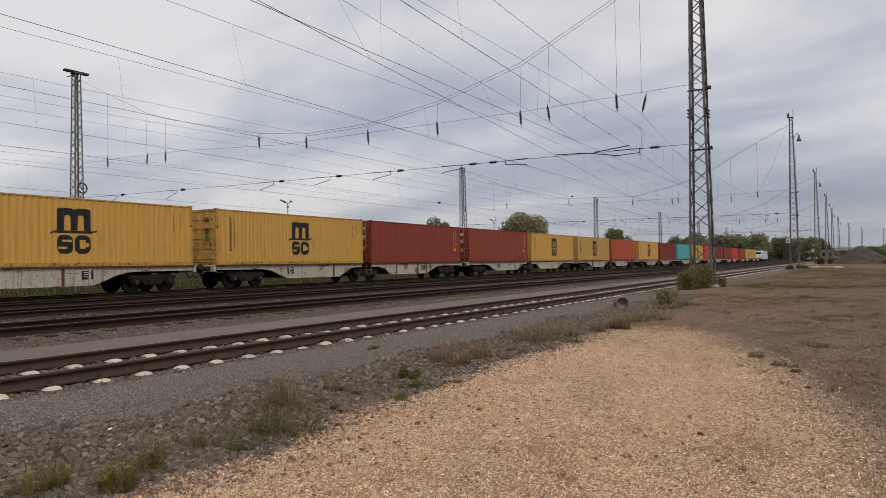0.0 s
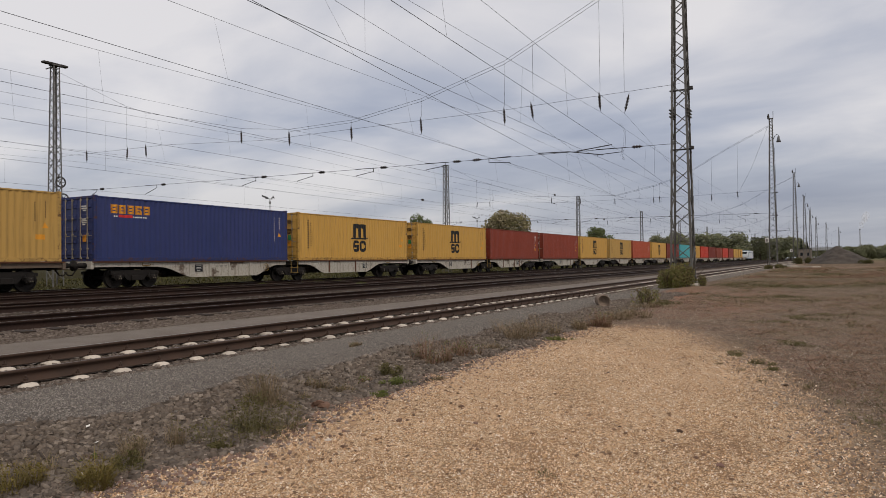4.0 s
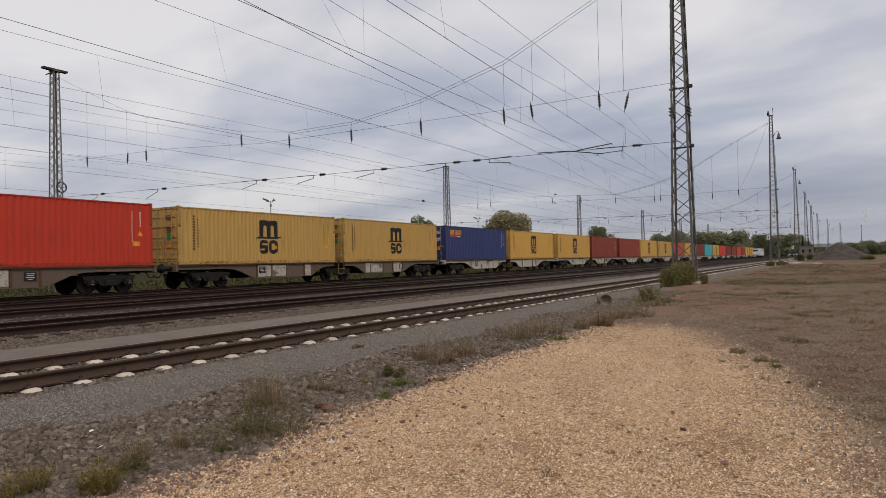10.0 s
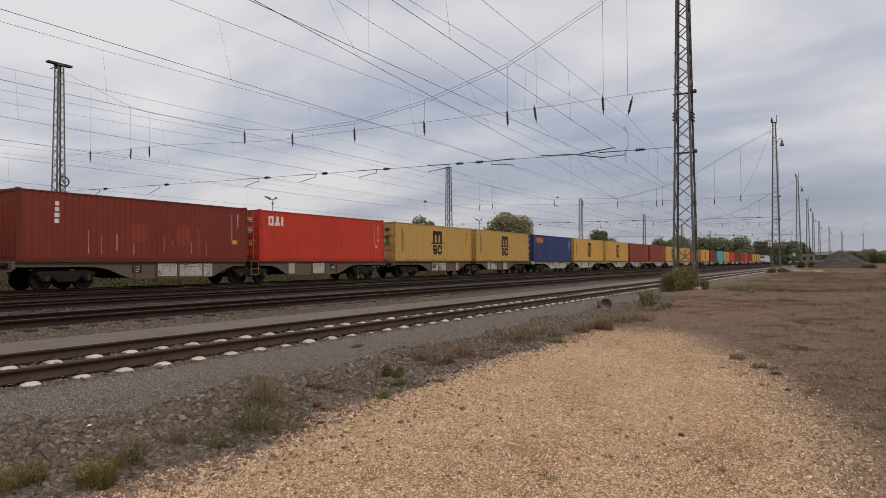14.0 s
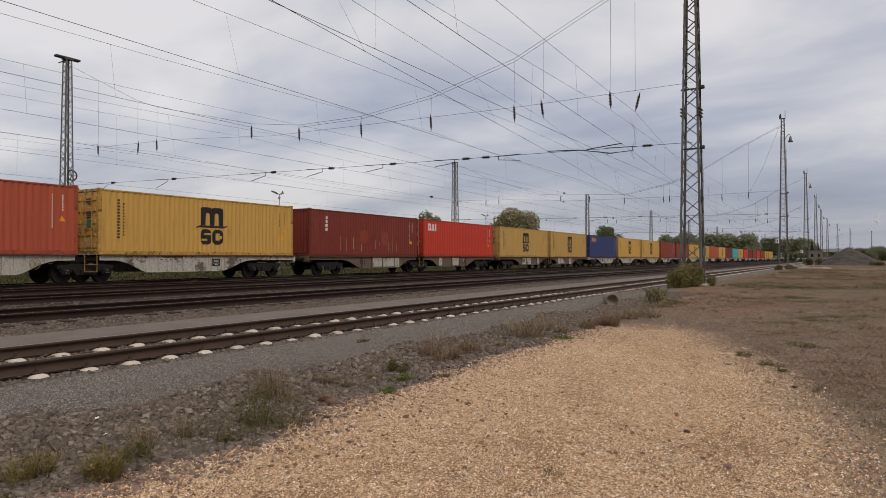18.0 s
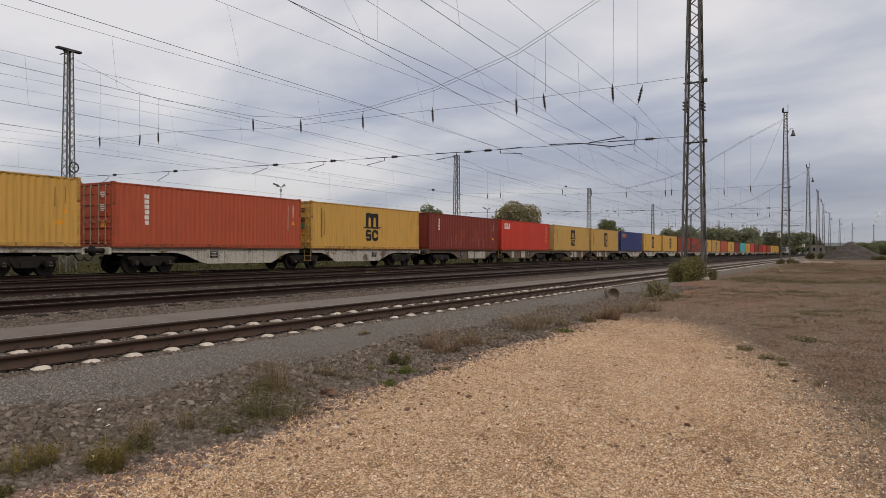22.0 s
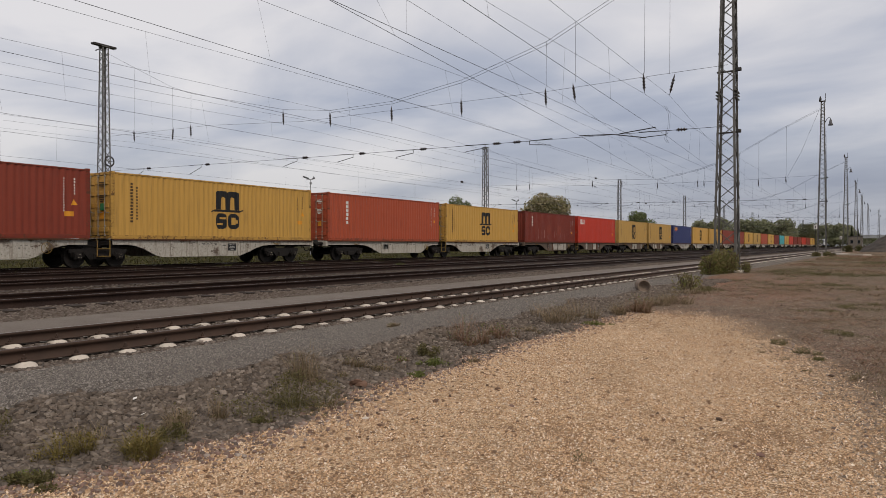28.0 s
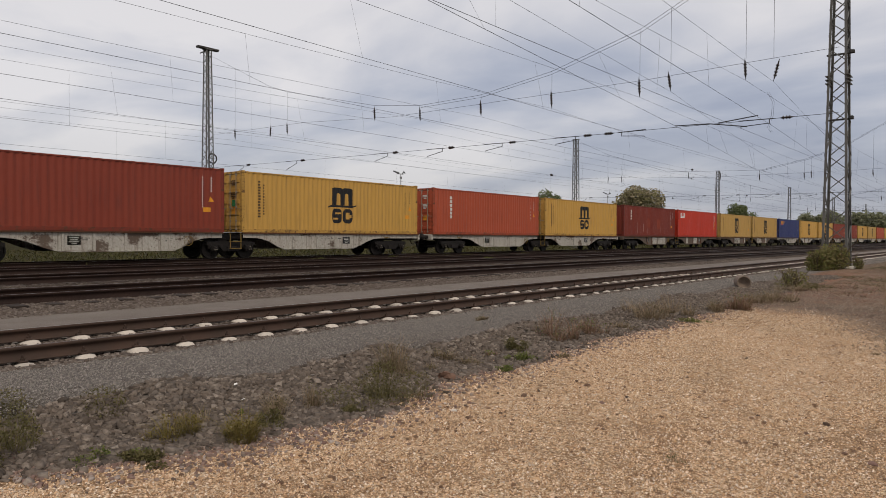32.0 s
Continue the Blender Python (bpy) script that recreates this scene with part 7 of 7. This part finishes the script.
SCRAPS = ((-5.28, 3.59), (-5.55, 3.69), (-4.69, 3.07))
PINK_ROCK = worn("pinkish_rock", (0.24, 0.145, 0.115), (0.15, 0.09, 0.07), 0.9, fine=60, coarse=12)
DARK_ROCK = worn("dark_brown_rock", (0.10, 0.062, 0.042), (0.065, 0.042, 0.03), 0.9, fine=60, coarse=12)
PALE_ROCK = worn("pale_chalky_rock", (0.70, 0.64, 0.56), (0.52, 0.45, 0.38), 0.9, fine=60, coarse=12)
BROWN_LUMP, DARK_LUMP = "brown clay lump lying on tan gravel", "dark brown stone lying on tan gravel"
PINK_LUMP, PALE_LUMP = "pinkish stone lying on tan gravel", "pale chalky stone lying on tan gravel"
LONE_STONES = ((-3.8, 4.74, 0.035, PALE_ROCK, PALE_LUMP), (-4.05, 4.92, 0.016, PALE_ROCK, PALE_LUMP), (-3.64, 5.62, 0.038, CLAY, BROWN_LUMP), (-4.43, 7.37, 0.035, CLAY, BROWN_LUMP),
               (-2.91, 5.79, 0.032, PINK_ROCK, PINK_LUMP), (-2.82, 6.12, 0.022, DARK_ROCK, DARK_LUMP), (-3.35, 6.35, 0.035, CLAY, BROWN_LUMP), (-3.63, 5.87, 0.017, DARK_ROCK, DARK_LUMP),
               (-1.17, 6.27, 0.036, DARK_ROCK, DARK_LUMP), (-0.73, 5.43, 0.036, PINK_ROCK, PINK_LUMP), (-1.68, 6.22, 0.021, DARK_ROCK, DARK_LUMP), (-1.24, 5.9, 0.025, CLAY, BROWN_LUMP),
               (-3.91, 5.57, 0.022, DARK_ROCK, DARK_LUMP), (-3.9, 5.09, 0.031, PINK_ROCK, PINK_LUMP), (-0.92, 5.56, 0.023, CLAY, BROWN_LUMP), (-0.47, 8.88, 0.044, DARK_ROCK, DARK_LUMP),
               (-2.52, 8.84, 0.03, DARK_ROCK, DARK_LUMP), (-3.55, 4.62, 0.029, CLAY, BROWN_LUMP))
for k, (x, y) in enumerate(SCRAPS):
    sheet = [(-0.016, -0.011, 0.0), (0.016, -0.013, 0.008), (0.018, 0.011, 0.017), (-0.011, 0.013, 0.010)]
    ob = part("paper_scrap", Build().add(sheet + [(a, b, c + 0.002) for a, b, c in sheet], [(3, 2, 1, 0), (4, 5, 6, 7), (0, 1, 5, 4), (1, 2, 6, 5), (2, 3, 7, 6), (3, 0, 4, 7)]), WHITE_PAINT)
    ob.matrix_world = pose(x, y, ground_z(x, y) + 0.03, 0, 0, 70 * k)
    tagged(ob, "crumpled white paper scrap among grey stones", "litter", "litter by the track")
for k, (x, y, size, mat, label) in enumerate(LONE_STONES):
    lump = ICO * (1.0, 0.75, 0.5) * (0.75 + 0.5 * np.random.RandomState(k + 50).rand(12, 1)) * size
    ob = part("loose_stone", Build().add([tuple(q) for q in lump], [tuple(q) for q in ICO_F]), mat)
    ob.matrix_world = pose(x, y, ground_z(x, y) + size * 0.25, 0, 0, 40 * k)
    tagged(ob, label, "stone", "single stones on the gravel")

for az, d, hh in ((43.2, 95, 9.9), (26.35, 150, 10.5)):
    x, y = polar(az, d)
    lp = thing("floodlight_post", "slim grey post with a floodlight and a loudspeaker behind the train", "lamp post", "yard floodlights", Matrix.Translation((x, y, -0.5)) @ pose(0, 0, 0, 0, 0, az))
    part("post", Build().tube([(0, 0, 0), (0, 0, hh + 0.3)], [0.08, 0.05], 8), LAMP_POST, lp)
    part("crossarm", Build().beam((-0.55, 0, hh + 0.28), (0.35, 0, hh + 0.2), 0.07), LAMP_POST, lp)
    part("floodlight", Build().prism([(-1.05, 0.52), (-0.25, 0.20), (-0.18, 0.30), (-0.30, 0.42), (-0.98, 0.66)], -0.3, 0.3, "y"), LAMP_CASE, lp).location = (0, 0, hh + 0.05)
    part("loudspeaker", Build().lathe([(0.07, 0), (0.09, 0.22), (0.24, 0.42)], 12, Matrix.Translation((0.15, 0, hh + 0.3)) @ pose(0, 0, 0, 0, 60, 0)), LAMP_POST, lp)
    part("bracket", Build().box((0, 0, hh - 0.25), (0.3, 0.3, 0.3), bevel=0.03), LAMP_POST, lp)

for k, (x, y, z, w, h) in enumerate(((MAST_X - 0.6, 88.2, 3.3, 0.36, 0.5), (MAST_X - 0.7, 147.4, 2.6, 0.42, 0.55))):
    sg = thing("track_sign", "small white track sign fixed beside the mast", "sign", "", Matrix.Translation((x, y, -0.25)))
    part("board", Build().box((0, 0, z), (w, 0.03, h), bevel=0.01), WHITE_PAINT, sg)
    part("mark", Build().box((0, -0.02, z), (w * 0.35, 0.012, h * 0.55)), BLACK_PAINT, sg)
    part("post", Build().tube([(0, 0.03, 0), (0, 0.03, z)], 0.03, 6), MAST_DARK, sg)

slab = thing("concrete_slab", "pale concrete slabs lying on the field", "slab", "", pose(-4.0, 97, ground_z(-4.0, 97) + 0.06, 0, 0, 12))
part("slab_plate", Build().box((0, 0, 0), (1.2, 3.6, 0.2), bevel=0.03), CONCRETE, slab)
part("slab_plate", Build().box((0.9, -4.6, 0.0), (1.0, 3.2, 0.2), pose(0, 0, 0, 0, 2, 15), 0.03), CONCRETE, slab)


# ---- movement ----
TRAIN_AT = (-97.23, -91.99, -86.68, -81.35, -76.06, -70.81, -65.57, -60.36, -55.17, -50.03, -44.97, -40.02, -35.20, -30.52, -25.97, -21.56, -17.29,
            -13.18, -9.23, -5.47, -1.93, 1.38, 4.44, 7.22, 9.71, 11.89, 13.74, 15.25, 16.40, 17.19, 17.65, 17.82, 17.84)


def train_pose(y, z):
    slope = (bend(y + 1) - bend(y - 1)) / 2
    return pose(TRAIN_X + bend(y), y, z, 0, 0, -math.degrees(math.atan(slope)))


def motions():
    """The train rolls away along its track and comes to a stand; its nearer wheels turn with it."""
    for ob, at, z in MOVERS:
        walk(ob, [(t, train_pose(at + s, z)) for t, s in enumerate(TRAIN_AT)])
    radius, step = 0.46, radians(78) * 0.46
    times = np.linspace(0, 32, 3201)
    run = np.interp(times, range(33), TRAIN_AT)
    marks = np.arange(run[0], run[-1], step)
    when = [float(times[np.searchsorted(run, m)]) for m in marks] + [32.0]
    turns = [-(m - run[0]) / radius for m in marks] + [-(run[-1] - run[0]) / radius]
    if when[-1] - when[-2] < 0.2:
        when.pop(-2), turns.pop(-2)
    for ob, a in NEAR_WHEELS:
        walk(ob, [(t, pose(0, a, 0.46, math.degrees(r))) for t, r in zip(when, turns)])


motions()
